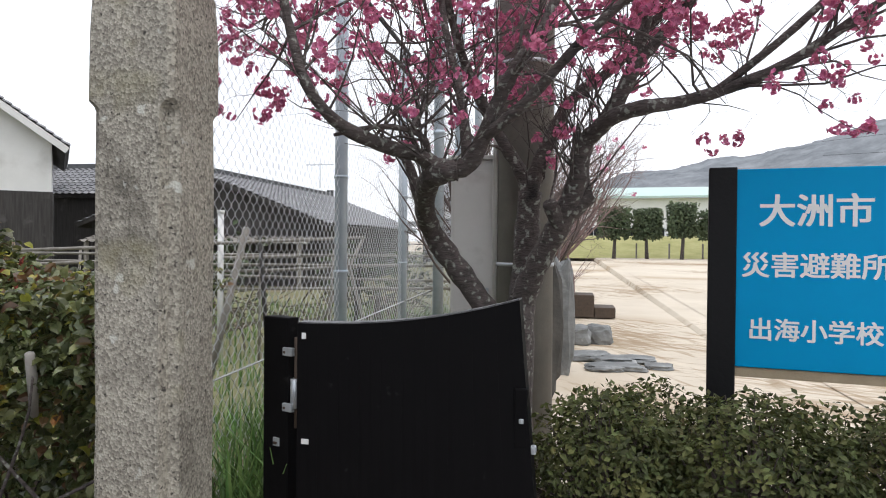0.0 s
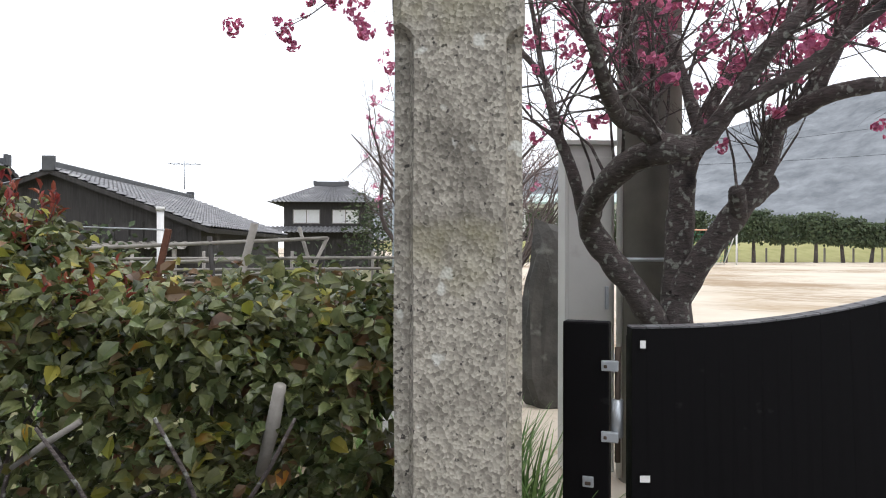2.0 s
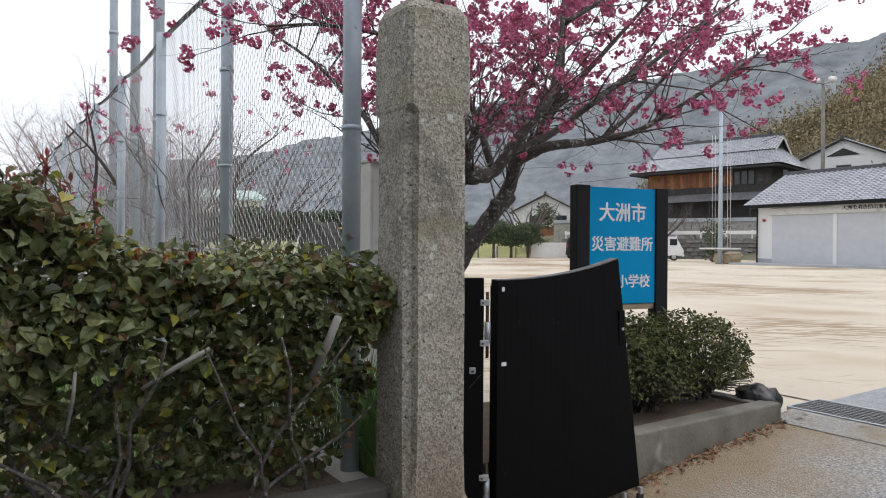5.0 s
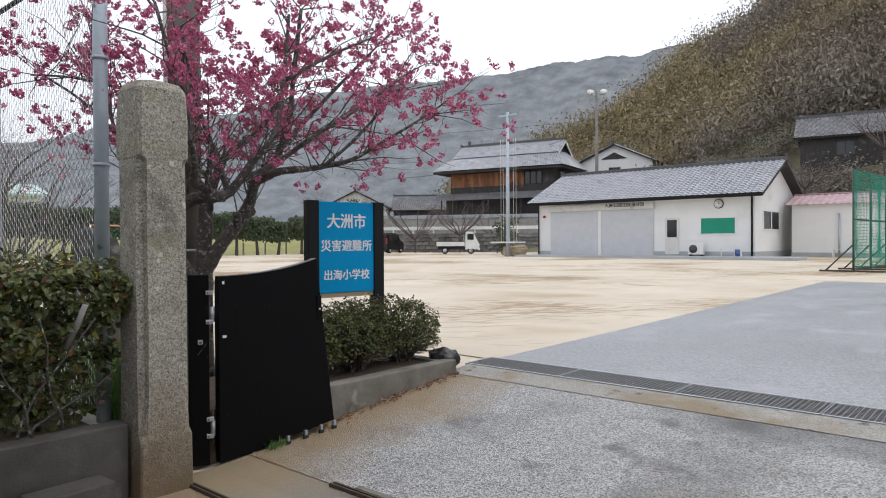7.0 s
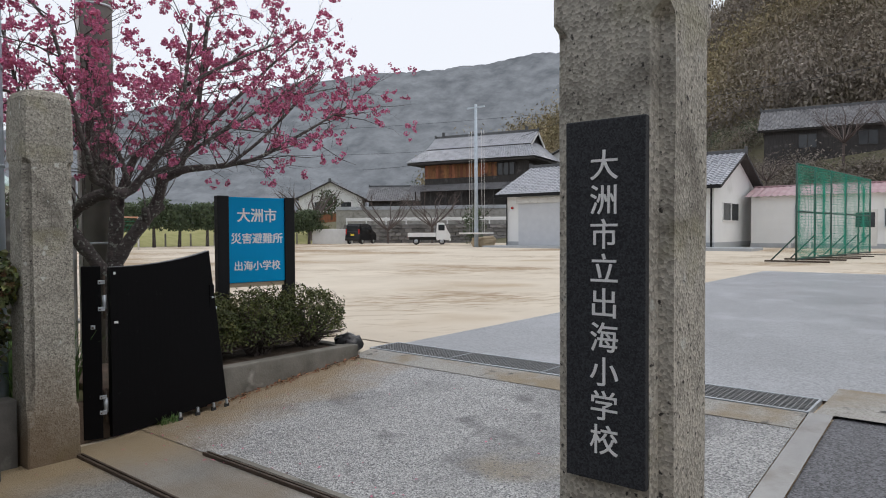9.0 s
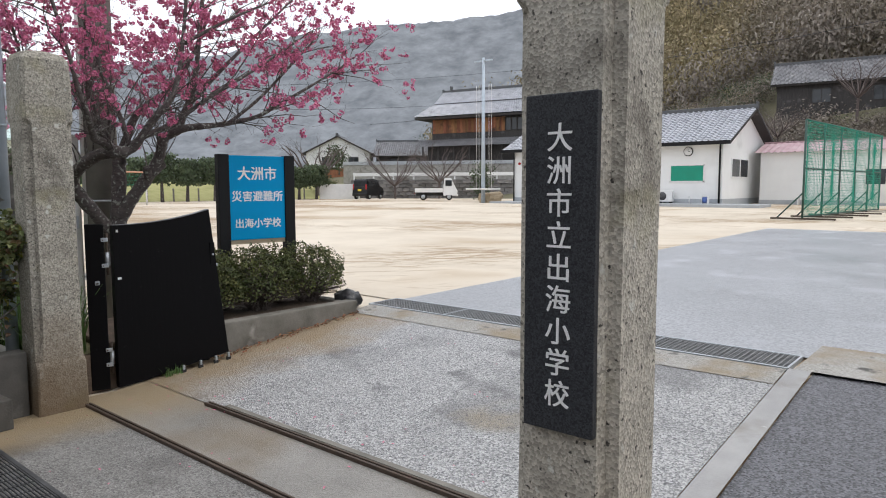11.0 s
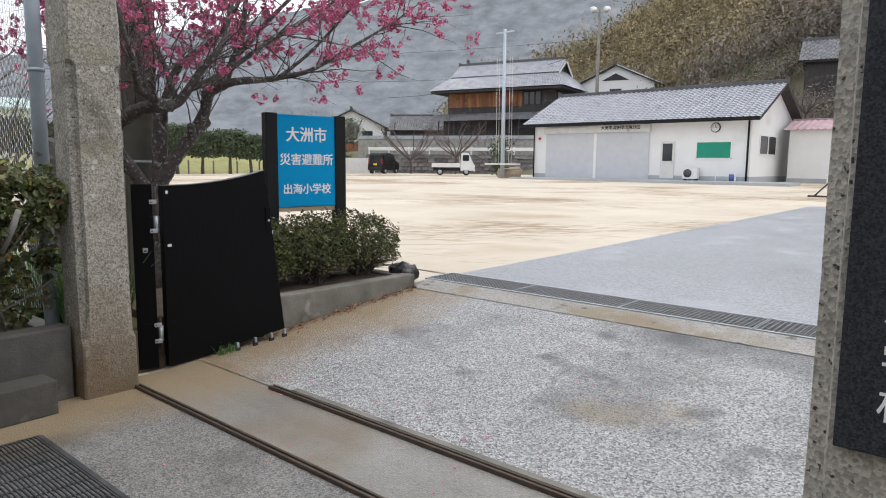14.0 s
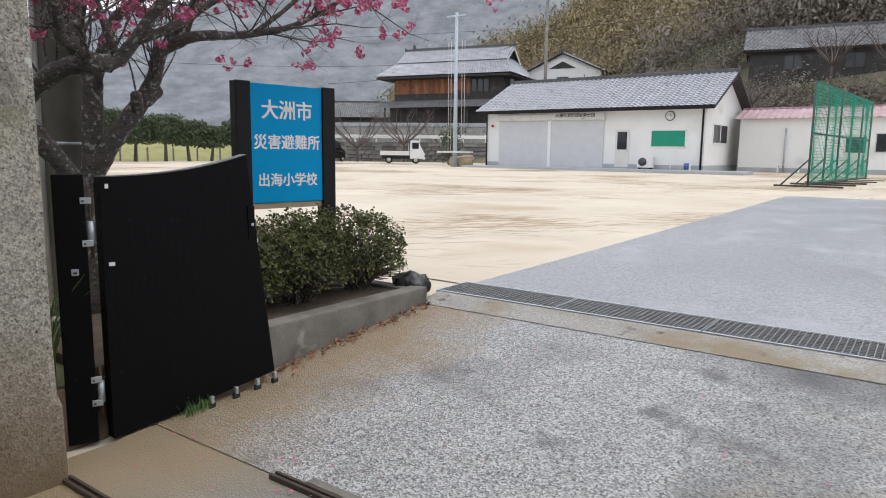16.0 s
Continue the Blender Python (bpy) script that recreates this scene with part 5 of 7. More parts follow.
# ---- bare trees ----
def bare_tree(name, base, height, seed, label, spread=0.5, limbs_n=7, flowers=0, twigs=9, material="twig", r=0.06, up=0.3, level=2):
    rng = random.Random(seed)
    b = Vector(base)
    ls = []
    trunk_h = height * rng.uniform(0.22, 0.35)
    lean = Vector((rng.gauss(0, 0.08), rng.gauss(0, 0.08), 0)) * height * 0.4
    fork = b + Vector((0, 0, trunk_h)) + lean
    ls.append(([b - Vector((0, 0, 0.1)), b + Vector((0, 0, trunk_h * 0.5)) + lean * 0.2, fork], r, r * 0.75))
    for i in range(limbs_n):
        a = 6.283 * i / limbs_n + rng.uniform(-0.4, 0.4)
        d = Vector((math.cos(a) * spread, math.sin(a) * spread, 1)).normalized()
        e = height - trunk_h
        p1 = fork + d * e * 0.4 + Vector((rng.gauss(0, 0.1), rng.gauss(0, 0.1), 0))
        p2 = p1 + (d + Vector((rng.gauss(0, 0.3), rng.gauss(0, 0.3), 0.3))).normalized() * e * 0.35
        p3 = p2 + (d + Vector((rng.gauss(0, 0.4), rng.gauss(0, 0.4), 0.3))).normalized() * e * 0.3
        ls.append(([fork - Vector((0, 0, 0.05)), p1, p2, p3], r * 0.55, r * 0.1))
    return cherry(name, base, ls, rng, label, twigs, height * 0.22, flowers, bark=material, up=up, level=level, start=0.2)


bare_tree("plum_tree", (-0.92, 8.75, 0.27), 2.9, 51, "small old plum tree with fine twigs and a few pink flowers", 0.8, 9, 130, 14, r=0.085)
for i, (x, y, h, s) in enumerate(((-0.72, 6.5, 2.2, 0.8), (-0.45, 7.6, 2.5, 0.8), (-0.2, 8.6, 2.7, 0.8), (-1.0, 11.6, 3.0, 0.7), (-0.8, 10.5, 3.2, 0.6), (-0.9, 13.0, 3.4, 0.6), (-0.3, 12.6, 3.0, 0.7))):
    bare_tree("bare_shrub", (x, y, 0.27), h, 60 + i, "leafless reddish-brown shrub behind the mesh fence", s * 1.3, 9, 0, 14, r=0.032, up=0.1)
for i, (x, y, h) in enumerate(((-0.9, 17.0, 4.2), (-0.7, 21.0, 5.0), (0.0, 12.9, 3.4), (0.2, 15.5, 3.8))):
    bare_tree("pale_tree", (x, y, 0.27), h, 70 + i, "leafless pale tree with fine twigs by the fence", 0.9, 14, 0, 22, material="plum_twig", r=0.045)

# ---- monument and rocks behind the tree ----
def rock(name, loc, sx, sy, sz, seed, label, material="rock", category="rock", group=""):
    t = thing(name, loc, label, category, group)
    bm = bmesh.new()
    bmesh.ops.create_icosphere(bm, subdivisions=3, radius=1.0)
    for vert in bm.verts:
        c = vert.co.copy()
        k = 1 + 0.30 * noise.noise(c * 1.6 + Vector((seed, 0, 0))) + 0.12 * noise.noise(c * 5 + Vector((0, seed, 0)))
        q = Vector([math.copysign(abs(a) ** 0.6, a) for a in c]) * k
        vert.co = Vector((q.x * sx, q.y * sy, max(-0.02, q.z * sz + sz * 0.8)))
    part("stone", bm, material, t)
    return t


rock("standing_stone", (0.0, 6.5, 0.25), 0.10, 0.09, 0.62, 2, "tall rough grey standing stone", category="stone")
rock("standing_stone", (-0.30, 5.4, 0.25), 0.27, 0.13, 0.74, 8, "broad dark stone tablet behind the fence", "dark_rock", category="stone")
for i, (x, y, s) in enumerate(((0.28, 7.4, 0.20), (0.52, 7.2, 0.18), (0.76, 7.3, 0.17), (0.40, 6.8, 0.15), (0.64, 6.85, 0.14), (0.95, 7.0, 0.12))):
    rock("garden_rock", (x, y, 0.25), s * 1.2, s, s * 0.22, 12 + i, "flat slate-blue rock bedded in the sand", group="garden rocks")
rock("boulder", (0.42, 8.6, 0.25), 0.17, 0.16, 0.13, 21, "rough brown-grey boulder lying on sand", group="boulders")
rock("boulder", (0.16, 8.5, 0.25), 0.20, 0.17, 0.12, 22, "rough brown-grey boulder lying on sand", group="boulders")
for x, h in ((0.66, 0.17), (0.32, 0.37), (-0.02, 0.57)):
    t = thing("step_block", (x, 11.6, 0.27), "dark weathered concrete step block", "concrete block", "step blocks")
    part("block", cube(-0.168, -0.3, 0, 0.168, 0.3, h, 0.015), "rust", t)
pl = thing("pedestal", (-0.72, 9.6, 0.27), "concrete pedestal with a pale stone cap", "pedestal")
part("plinth", cube(-0.56, -0.4, 0, 0.56, 0.4, 0.58, 0.02), "concrete", pl)
part("cap", cube(-0.52, -0.36, 0.58, 0.52, 0.36, 0.66, 0.02), "white_paint", pl)
part("stele", cube(-0.05, -0.14, 0.66, 0.30, 0.14, 1.35, 0.03), "plinth_grey", pl)
bl = thing("ribbed_crate", (-0.55, 7.9, 0.27), "stack of beige ribbed plastic crates", "crate")
for k in range(4):
    part("crate", cube(-0.3, -0.22, 0.17 * k, 0.3, 0.22, 0.17 * k + 0.16, 0.01), "brown_cloth", bl)

# ---- buildings across the yard ----
def rot(rz):
    return Matrix.Rotation(radians(rz), 4, "Z")


def roof_pair(parent, x0, x1, y0, y1, eave, ridge, over=0.5, gable=0.45, tile="tile", along="x", tw=0.29, tl=0.27, ridge_mat="ridge"):
    """Two tiled slopes with ridge, verge and fascia over a rectangle, the ridge along x or y (local)."""
    if along == "y":
        x0, x1, y0, y1 = y0, y1, -x1, -x0
    mid, rise = (y0 + y1) / 2, ridge - eave
    slope = rise / ((y1 - y0) / 2)
    run = (y1 - y0) / 2 + over
    length = math.hypot(run, run * slope)
    w = x1 - x0 + 2 * gable
    spin = Matrix.Rotation(math.pi / 2, 4, "Z") if along == "y" else Matrix.Identity(4)
    ang = math.atan(slope)
    for side in (0, 1):
        v, f = tiled_slope(w, length, tw, tl)
        m = Matrix.Translation((x0 - gable, y0 - over, eave - over * slope + 0.06)) @ Matrix.Rotation(ang, 4, "X")
        if side:
            m = Matrix.Translation((x1 + gable, y1 + over, eave - over * slope + 0.06)) @ Matrix.Rotation(math.pi, 4, "Z") @ Matrix.Rotation(ang, 4, "X")
        m = spin @ m
        ob = raw_part("roof_slope", [tuple(m @ Vector(p)) for p in v], f, tile, parent)
        bm = cube(0, 0, -0.14, w, length, -0.01)
        bmesh.ops.transform(bm, matrix=m, verts=bm.verts)
        part("roof_board", bm, "dark_timber", ob)
    bm = cube(x0 - gable - 0.03, mid - 0.13, ridge + 0.02, x1 + gable + 0.03, mid + 0.13, ridge + 0.26, 0.03)
    for e in (x0 - gable - 0.06, x1 + gable - 0.06):
        box(bm, e, mid - 0.17, ridge - 0.02, e + 0.12, mid + 0.17, ridge + 0.4, 0.03)
    bmesh.ops.transform(bm, matrix=spin, verts=bm.verts)
    part("ridge", bm, ridge_mat, parent)


def gable_walls(parent, x0, x1, y0, y1, z0, eave, ridge, material, along="x", name="wall"):
    """Walls with pointed gable ends."""
    if along == "x":
        a = [(x0, y0), (x1, y0), (x1, y1), (x0, y1)]
        tops = {1: (x1, (y0 + y1) / 2), 3: (x0, (y0 + y1) / 2)}
    else:
        a = [(x0, y0), (x1, y0), (x1, y1), (x0, y1)]
        tops = {0: ((x0 + x1) / 2, y0), 2: ((x0 + x1) / 2, y1)}
    for i in range(4):
        p, q = a[i], a[(i + 1) % 4]
        vs = [(*p, z0), (*q, z0), (*q, eave)]
        if i in tops:
            vs.append((*tops[i], ridge))
        vs.append((*p, eave))
        c = Vector(((x0 + x1) / 2, (y0 + y1) / 2, 0))
        inward = [tuple(Vector(v) + 0.12 * (Vector((c.x - v[0], c.y - v[1], 0))).normalized()) for v in vs]
        k = len(vs)
        faces = [tuple(range(k)), tuple(range(2 * k - 1, k - 1, -1))] + [(j, j + k, (j + 1) % k + k, (j + 1) % k) for j in range(k)]
        raw_part(name, vs + inward, faces, material, parent)


def window(parent, x0, x1, z0, z1, y=0.0, frame="steel", panes=2, glass="glass_dark", name="window"):
    """A framed window on the front face (towards -y) of a building."""
    bm = bmesh.new()
    t = 0.05
    for a, b, c, d in ((x0, z0, x1, z0 + t), (x0, z1 - t, x1, z1), (x0, z0, x0 + t, z1), (x1 - t, z0, x1, z1)):
        box(bm, a, y - 0.05, b, c, y - 0.002, d)
    for i in range(1, panes):
        x = x0 + (x1 - x0) * i / panes
        box(bm, x - 0.025, y - 0.045, z0, x + 0.025, y - 0.002, z1)
    w = part(name, bm, frame, parent)
    for i in range(panes):
        a, b = x0 + (x1 - x0) * i / panes, x0 + (x1 - x0) * (i + 1) / panes
        part("pane", cube(a + 0.03, y - 0.025, z0 + 0.03, b - 0.03, y - 0.012, z1 - 0.03), glass, w)
    return w


# fire-company garage: local x runs along the front, -y faces the yard
GX, GY, GZ = 34.5, 22.5, 0.60
G = thing("fire_garage", (GX, GY, GZ), "white fire company garage with two grey shutters and a tiled roof", "garage", rz=-90)
W, D, E, R = 13.45, 8.0, 3.5, 5.35
gable_walls(G, 0, W, 0, D, 0, E, R, "white_wall")
part("plinth", cube(-0.02, -0.03, -0.3, W + 0.02, D + 0.02, 0.24), "plinth_grey", G, "grey concrete base course")
roof_pair(G, 0, W, 0, D, E, R, 0.6, 0.55, "tile", tw=0.31, tl=0.30)
part("fascia", cube(-0.55, -0.70, E - 0.36, W + 0.55, -0.62, E - 0.16), "black_post", G, "dark eaves gutter")
part("soffit", cube(-0.5, -0.62, E - 0.27, W + 0.5, -0.01, E - 0.24), "white_wall", G)
for x0, x1 in ((0.98, 4.38), (4.58, 7.9)):
    sh = part("shutter", cube(x0, -0.05, 0.0, x1, -0.035, 2.72), "shutter", G, "pale grey roller shutter")
    for k in range(27):
        part("slat", cube(x0, -0.058, 0.02 + k * 0.1, x1, -0.05, 0.105 + k * 0.1), "shutter", sh)
    part("shutter_box", cube(x0 - 0.08, -0.22, 2.72, x1 + 0.08, -0.02, 3.1, 0.02), "cabinet", G)
part("post", cube(4.38, -0.1, 0, 4.58, -0.02, 2.72), "white_wall", G)
board = part("name_board", cube(4.40, -0.27, 2.80, 7.95, -0.225, 3.15, 0.01), "cabinet", G, "pale board with black lettering")
lettering("大洲市消防団出海分団", 0.25, pose(6.17, -0.272, 2.975, 90, 0, 0), "black_post", board, "lettering", 0.002, bold=0.006)
door = part("door", cube(8.60, -0.05, 0.08, 9.40, -0.005, 2.15), "cabinet", G, "grey aluminium door")
part("pane", cube(8.72, -0.06, 1.05, 9.28, -0.05, 2.03), "glass_dark", door)
part("door_knob", cube(9.28, -0.1, 0.95, 9.33, -0.05, 1.05, 0.01), "steel", door)
window(G, 10.6, 12.5, 1.18, 2.12, 0, "white_paint", 1, "green_panel", "board_window")
rod("downpipe", [(W - 0.12, -0.08, 0), (W - 0.12, -0.08, E - 0.2)], 0.05, "black_post", G, n=8)
rod("downpipe", [(0.08, -0.08, 0), (0.08, -0.08, E - 0.2)], 0.04, "black_post", G, n=8)
rod("clock_rim", [(11.6, -0.01, 2.85), (11.6, -0.06, 2.85)], 0.26, "black_post", G, "dark clock rim", n=20)
clock = rod("clock", [(11.6, -0.02, 2.85), (11.6, -0.09, 2.85)], 0.22, "white_paint", G, "round white wall clock", n=20)
part("clock_hand", cube(11.59, -0.097, 2.85, 11.61, -0.091, 3.0), "black_post", clock)
part("clock_hand", cube(11.6, -0.097, 2.84, 11.71, -0.091, 2.86), "black_post", clock)
rod("red_lamp", [(0.5, -0.02, 2.45), (0.5, -0.12, 2.45)], 0.08, "red_lamp", G, "round red lamp", n=12)
side = part("side_window", cube(W + 0.002, 1.4, 1.4, W + 0.05, 4.4, 2.5), "white_paint", G)
for a in (1.5, 3.0):
    part("pane", cube(W + 0.05, a, 1.47, W + 0.06, a + 1.3, 2.43), "glass_dark", side)
part("forecourt", cube(-0.4, -2.2, -0.4, W + 2.5, -0.04, 0.0, 0.02), "plinth_grey", G, "damp pale concrete forecourt")


def at_garage(x, y, z=0.0):
    return (GX + y, GY - x, GZ + z)


ac = thing("air_conditioner", at_garage(10.5, -0.35), "white outdoor air conditioner unit on short feet", "air conditioner", rz=-90)
part("body", cube(-0.42, -0.15, 0.08, 0.42, 0.15, 0.70, 0.02), "white_paint", ac)
rod("fan_grille", [(-0.12, -0.152, 0.39), (-0.12, -0.17, 0.39)], 0.23, "gutter", ac, n=20)
for x in (-0.3, 0.3):
    part("foot", cube(x - 0.04, -0.15, 0, x + 0.04, 0.15, 0.08), "rubber", ac)
hose = thing("hose_reel", at_garage(12.8, -0.6), "small blue and white hose reel on the forecourt", "hose reel", rz=-90)
rod("drum", [(-0.12, 0, 0.2), (0.12, 0, 0.2)], 0.17, "hose_blue", hose, n=16)
for x in (-0.16, 0.14):
    part("stand", cube(x, -0.14, 0, x + 0.02, 0.14, 0.4, 0.005), "white_paint", hose)
tap = thing("standpipe", at_garage(11.9, -0.5), "short white standpipe tap", "tap", rz=-90)
rod("pipe", [(0, 0, 0), (0, 0, 0.4)], 0.03, "white_paint", tap)
rod("spout", [(0, 0, 0.36), (0.02, -0.12, 0.34)], 0.02, "steel", tap)

# long white shed with a faded red roof
S = thing("white_shed", (39.2, 8.4, 0.52), "long low white shed with a faded red corrugated roof", "shed", rz=-90)
gable_walls(S, 0, 15.0, 0, 4.0, 0, 2.95, 3.5, "white_wall")
for y0 in (-0.35, 4.35):
    n = 180
    v = [(-0.3 + 15.6 * i / n, yy, zz + 0.025 * math.sin(i * math.pi / 2)) for yy, zz in ((y0, 2.93), (2.0, 3.6)) for i in range(n + 1)]
    f = [(i, i + 1, n + 2 + i, n + 1 + i) for i in range(n)]
    raw_part("roof_sheet", v, f, "pink_roof", S)
part("ridge_cap", cube(-0.32, 1.85, 3.58, 15.32, 2.15, 3.65, 0.02), "pink_roof", S)
part("plinth", cube(-0.02, -0.03, -0.2, 15.02, 4.02, 0.22), "plinth_grey", S)
window(S, 6.6, 8.2, 1.1, 2.1, 0, "steel", 2)
d = part("sliding_door", cube(5.2, -0.05, 0.1, 6.3, -0.005, 2.05), "cabinet", S, "pale green sliding door")
part("pane", cube(5.3, -0.06, 1.1, 6.2, -0.05, 1.9), "glass_dark", d)
rod("downpipe", [(2.4, -0.1, 0), (2.4, -0.1, 2.4)], 0.05, "steel", S)
bench = thing("white_bench", (38.2, 5.6, 0.5), "small white slatted bench by the shed", "bench", rz=-90)
for k in range(3):
    part("slat", cube(-0.6, -0.18 + k * 0.13, 0.4, 0.6, -0.08 + k * 0.13, 0.44, 0.005), "white_paint", bench)
for x in (-0.5, 0.5):
    part("leg", cube(x - 0.03, -0.17, 0, x + 0.03, 0.2, 0.4, 0.005), "white_paint", bench)

# green net screen on wheeled frames
net = thing("net_screen", (21.9, 2.4, 0.40), "green ball-stop net on steel frames with ground skids", "net screen", rz=-4.5)
NL, NH, NB = 10.4, 3.3, 5
for i in range(NB + 1):
    x = NL * i / NB
    rod("post", [(x, 0, 0), (x, 0, NH)], 0.035, "net_post", net, n=8)
    rod("brace", [(x, 0, 0.9), (x, 0.8, 0.05)], 0.025, "net_post", net, n=6)
    part("skid", cube(x - 0.05, -1.0, 0, x + 0.05, 1.0, 0.06, 0.01), "rust", net)
for z in (0.1, 1.7, NH):
    rod("rail", [(0, 0, z), (NL, 0, z)], 0.03, "net_post", net, n=8)


def netting(x0, x1, z0, z1, step, r, bulge):
    lines = []
    nx, nz = int((x1 - x0) / step), int((z1 - z0) / step)
    off = lambda x, z: bulge * math.sin(x * 2.1) * math.sin(3.14 * (z - z0) / (z1 - z0)) - 0.05
    for i in range(nx + 1):
        x = x0 + i * step
        lines.append(tube_data([(x, off(x, z0 + (z1 - z0) * k / 8), z0 + (z1 - z0) * k / 8) for k in range(9)], r, 3, False))
    for j in range(nz + 1):
        z = z0 + j * step
        lines.append(tube_data([(x0 + (x1 - x0) * k / 20, off(x0 + (x1 - x0) * k / 20, z), z) for k in range(21)], r, 3, False))
    return merge(*lines)


for i in range(NB):
    tagged(raw_part("netting", *netting(NL * i / NB, NL * (i + 1) / NB, 0.15, NH, 0.10, 0.0065, 0.12), "green_net", net, "sagging green netting"), kind="stuff")

# flag pole with ropes, lamp pole
fp = thing("flag_pole", (32.6, 23.6, 0.5), "tall grey pole with hoisting ropes and a cross arm", "flag pole")
rod("shaft", [(0, 0, -0.1), (0, 0, 9.3)], [0.14, 0.09], "pipe", fp, n=12)
part("cross_arm", cube(-0.05, -0.7, 9.05, 0.05, 0.7, 9.15, 0.01), "pipe", fp)
part("foot_frame", cube(-0.7, -0.9, 0.85, 0.7, 0.9, 0.95, 0.02), "cabinet", fp)
for y in (-0.6, -0.4, 0.4, 0.6):
    rod("rope", [(0.1, y, 0.9), (0.05, y, 7.6)], 0.012, "cabinet", fp, n=5)
lp = thing("lamp_pole", (57.5, 30.5, 0.5), "concrete lamp pole with two floodlights, yard light", "lamp pole")
rod("shaft", [(0, 0, 0), (0, 0, 15.8)], [0.2, 0.13], "pole", lp, n=12)
for a in (-0.65, 0.65):
    rod("arm", [(0, 0, 15.4), (a * 0.5, -a * 0.85, 15.5)], 0.05, "pipe", lp)
    rod("floodlight", [(a * 0.5, -a * 0.85, 15.45), (a * 0.5 - 0.25, -a * 0.85 - 0.2, 15.7)], [0.12, 0.36], "cabinet", lp, n=14)


# ---- vehicles ----
def wheel(parent, x, y, r=0.27, w=0.16):
    ty = rod("wheel", [(x, y - w / 2, r), (x, y + w / 2, r)], r, "rubber", parent, n=20)
    rod("rim", [(x, y - w / 2 - 0.005, r), (x, y + w / 2 + 0.005, r)], r * 0.62, "steel", ty, n=16)


def profile_body(pts, half, taper, material, name, parent, label="", top=1.0):
    """A closed side outline given a width, drawn in towards the top."""
    k = len(pts)
    vs = [(x, -half + taper * max(0, z - 0.9), z) for x, z in pts] + [(x, half - taper * max(0, z - 0.9), z) for x, z in pts]
    fs = [tuple(range(k - 1, -1, -1)), tuple(range(k, 2 * k))] + [(j, (j + 1) % k, (j + 1) % k + k, j + k) for j in range(k)]
    bm = bmesh.new()
    bv = [bm.verts.new(v) for v in vs]
    for q in fs:
        bm.faces.new([bv[i] for i in q])
    bmesh.ops.bevel(bm, geom=list(bm.edges), offset=0.04, segments=2, affect="EDGES")
    return part(name, bm, material, parent, label, smooth=False)


truck = thing("kei_truck", (38.3, 32.5, 0.50), "small white flatbed truck parked at the yard's edge", "truck", rz=-50)
cabb = profile_body([(0.55, 0.35), (1.62, 0.35), (1.68, 0.75), (1.45, 1.15), (1.18, 1.74), (0.62, 1.76), (0.55, 1.1)], 0.72, 0.12, "white_paint", "cab", truck)
part("side_window", cube(0.72, -0.70, 1.12, 1.22, -0.655, 1.58, 0.02), "glass_dark", cabb)
part("side_window", cube(0.72, 0.655, 1.12, 1.22, 0.70, 1.58, 0.02), "glass_dark", cabb)
part("windscreen", cube(-0.02, -0.55, 0, 0.02, 0.55, 0.55, 0.01, pose(1.385, 0, 1.16, 0, -25, 0)), "glass_dark", cabb)
part("rear_window", cube(0.535, -0.45, 1.2, 0.56, 0.45, 1.6), "glass_dark", cabb)
part("headlight", cube(1.64, -0.62, 0.62, 1.69, -0.42, 0.78, 0.02), "cabinet", cabb)
part("headlight", cube(1.64, 0.42, 0.62, 1.69, 0.62, 0.78, 0.02), "cabinet", cabb)
part("bumper", cube(1.58, -0.7, 0.3, 1.72, 0.7, 0.5, 0.03), "white_paint", truck)
bed = part("bed_floor", cube(-1.68, -0.70, 0.62, 0.5, 0.70, 0.68, 0.01), "white_paint", truck)
for a, b, c, d in ((-1.70, -0.72, 0.5, -0.69), (-1.70, 0.69, 0.5, 0.72), (-1.71, -0.72, -1.68, 0.72), (0.48, -0.72, 0.51, 0.72)):
    part("bed_side", cube(a, b, 0.62, c, d, 0.95, 0.006), "white_paint", truck)
part("guard_frame", cube(0.44, -0.6, 0.95, 0.48, 0.6, 1.5, 0.01), "steel", truck)
part("chassis", cube(-1.6, -0.45, 0.36, 1.5, 0.45, 0.6), "rubber", truck)
part("tail_lamp", cube(-1.73, -0.62, 0.5, -1.70, -0.42, 0.6, 0.01), "red_lamp", truck)
for x in (-1.05, 1.0):
    for y in (-0.6, 0.6):
        wheel(truck, x, y, 0.26)

car = thing("black_van", (38.8, 40.9, 0.50), "small tall black car parked at the yard's edge", "car", rz=20)
body = profile_body([(-1.68, 0.3), (1.66, 0.3), (1.69, 0.72), (1.52, 0.98), (0.92, 1.12), (0.48, 1.70), (-0.2, 1.78), (-1.45, 1.74), (-1.64, 1.1)], 0.73, 0.12, "black_car", "body", car)
for y in (-0.735, 0.695):
    for x0, x1 in ((-1.35, -0.62), (-0.55, 0.12), (0.18, 0.62)):
        part("side_window", cube(x0, y, 1.14, x1, y + 0.04, 1.58, 0.02), "glass_dark", body)
part("rear_window", cube(-1.655, -0.55, 1.12, -1.58, 0.55, 1.6, 0.02), "glass_dark", body)
part("windscreen", cube(-0.02, -0.55, 0, 0.02, 0.55, 0.68, 0.01, pose(0.92, 0, 1.12, 0, -38, 0)), "glass_dark", body)
part("number_plate", cube(-1.70, -0.17, 0.72, -1.685, 0.17, 0.88), "yellow", car, "yellow number plate")
for y in (-0.66, 0.56):
    part("tail_lamp", cube(-1.68, y, 0.85, -1.62, y + 0.1, 1.3, 0.02), "red_lamp", car)
part("bumper", cube(-1.74, -0.7, 0.28, -1.6, 0.7, 0.55, 0.05), "black_car", car)
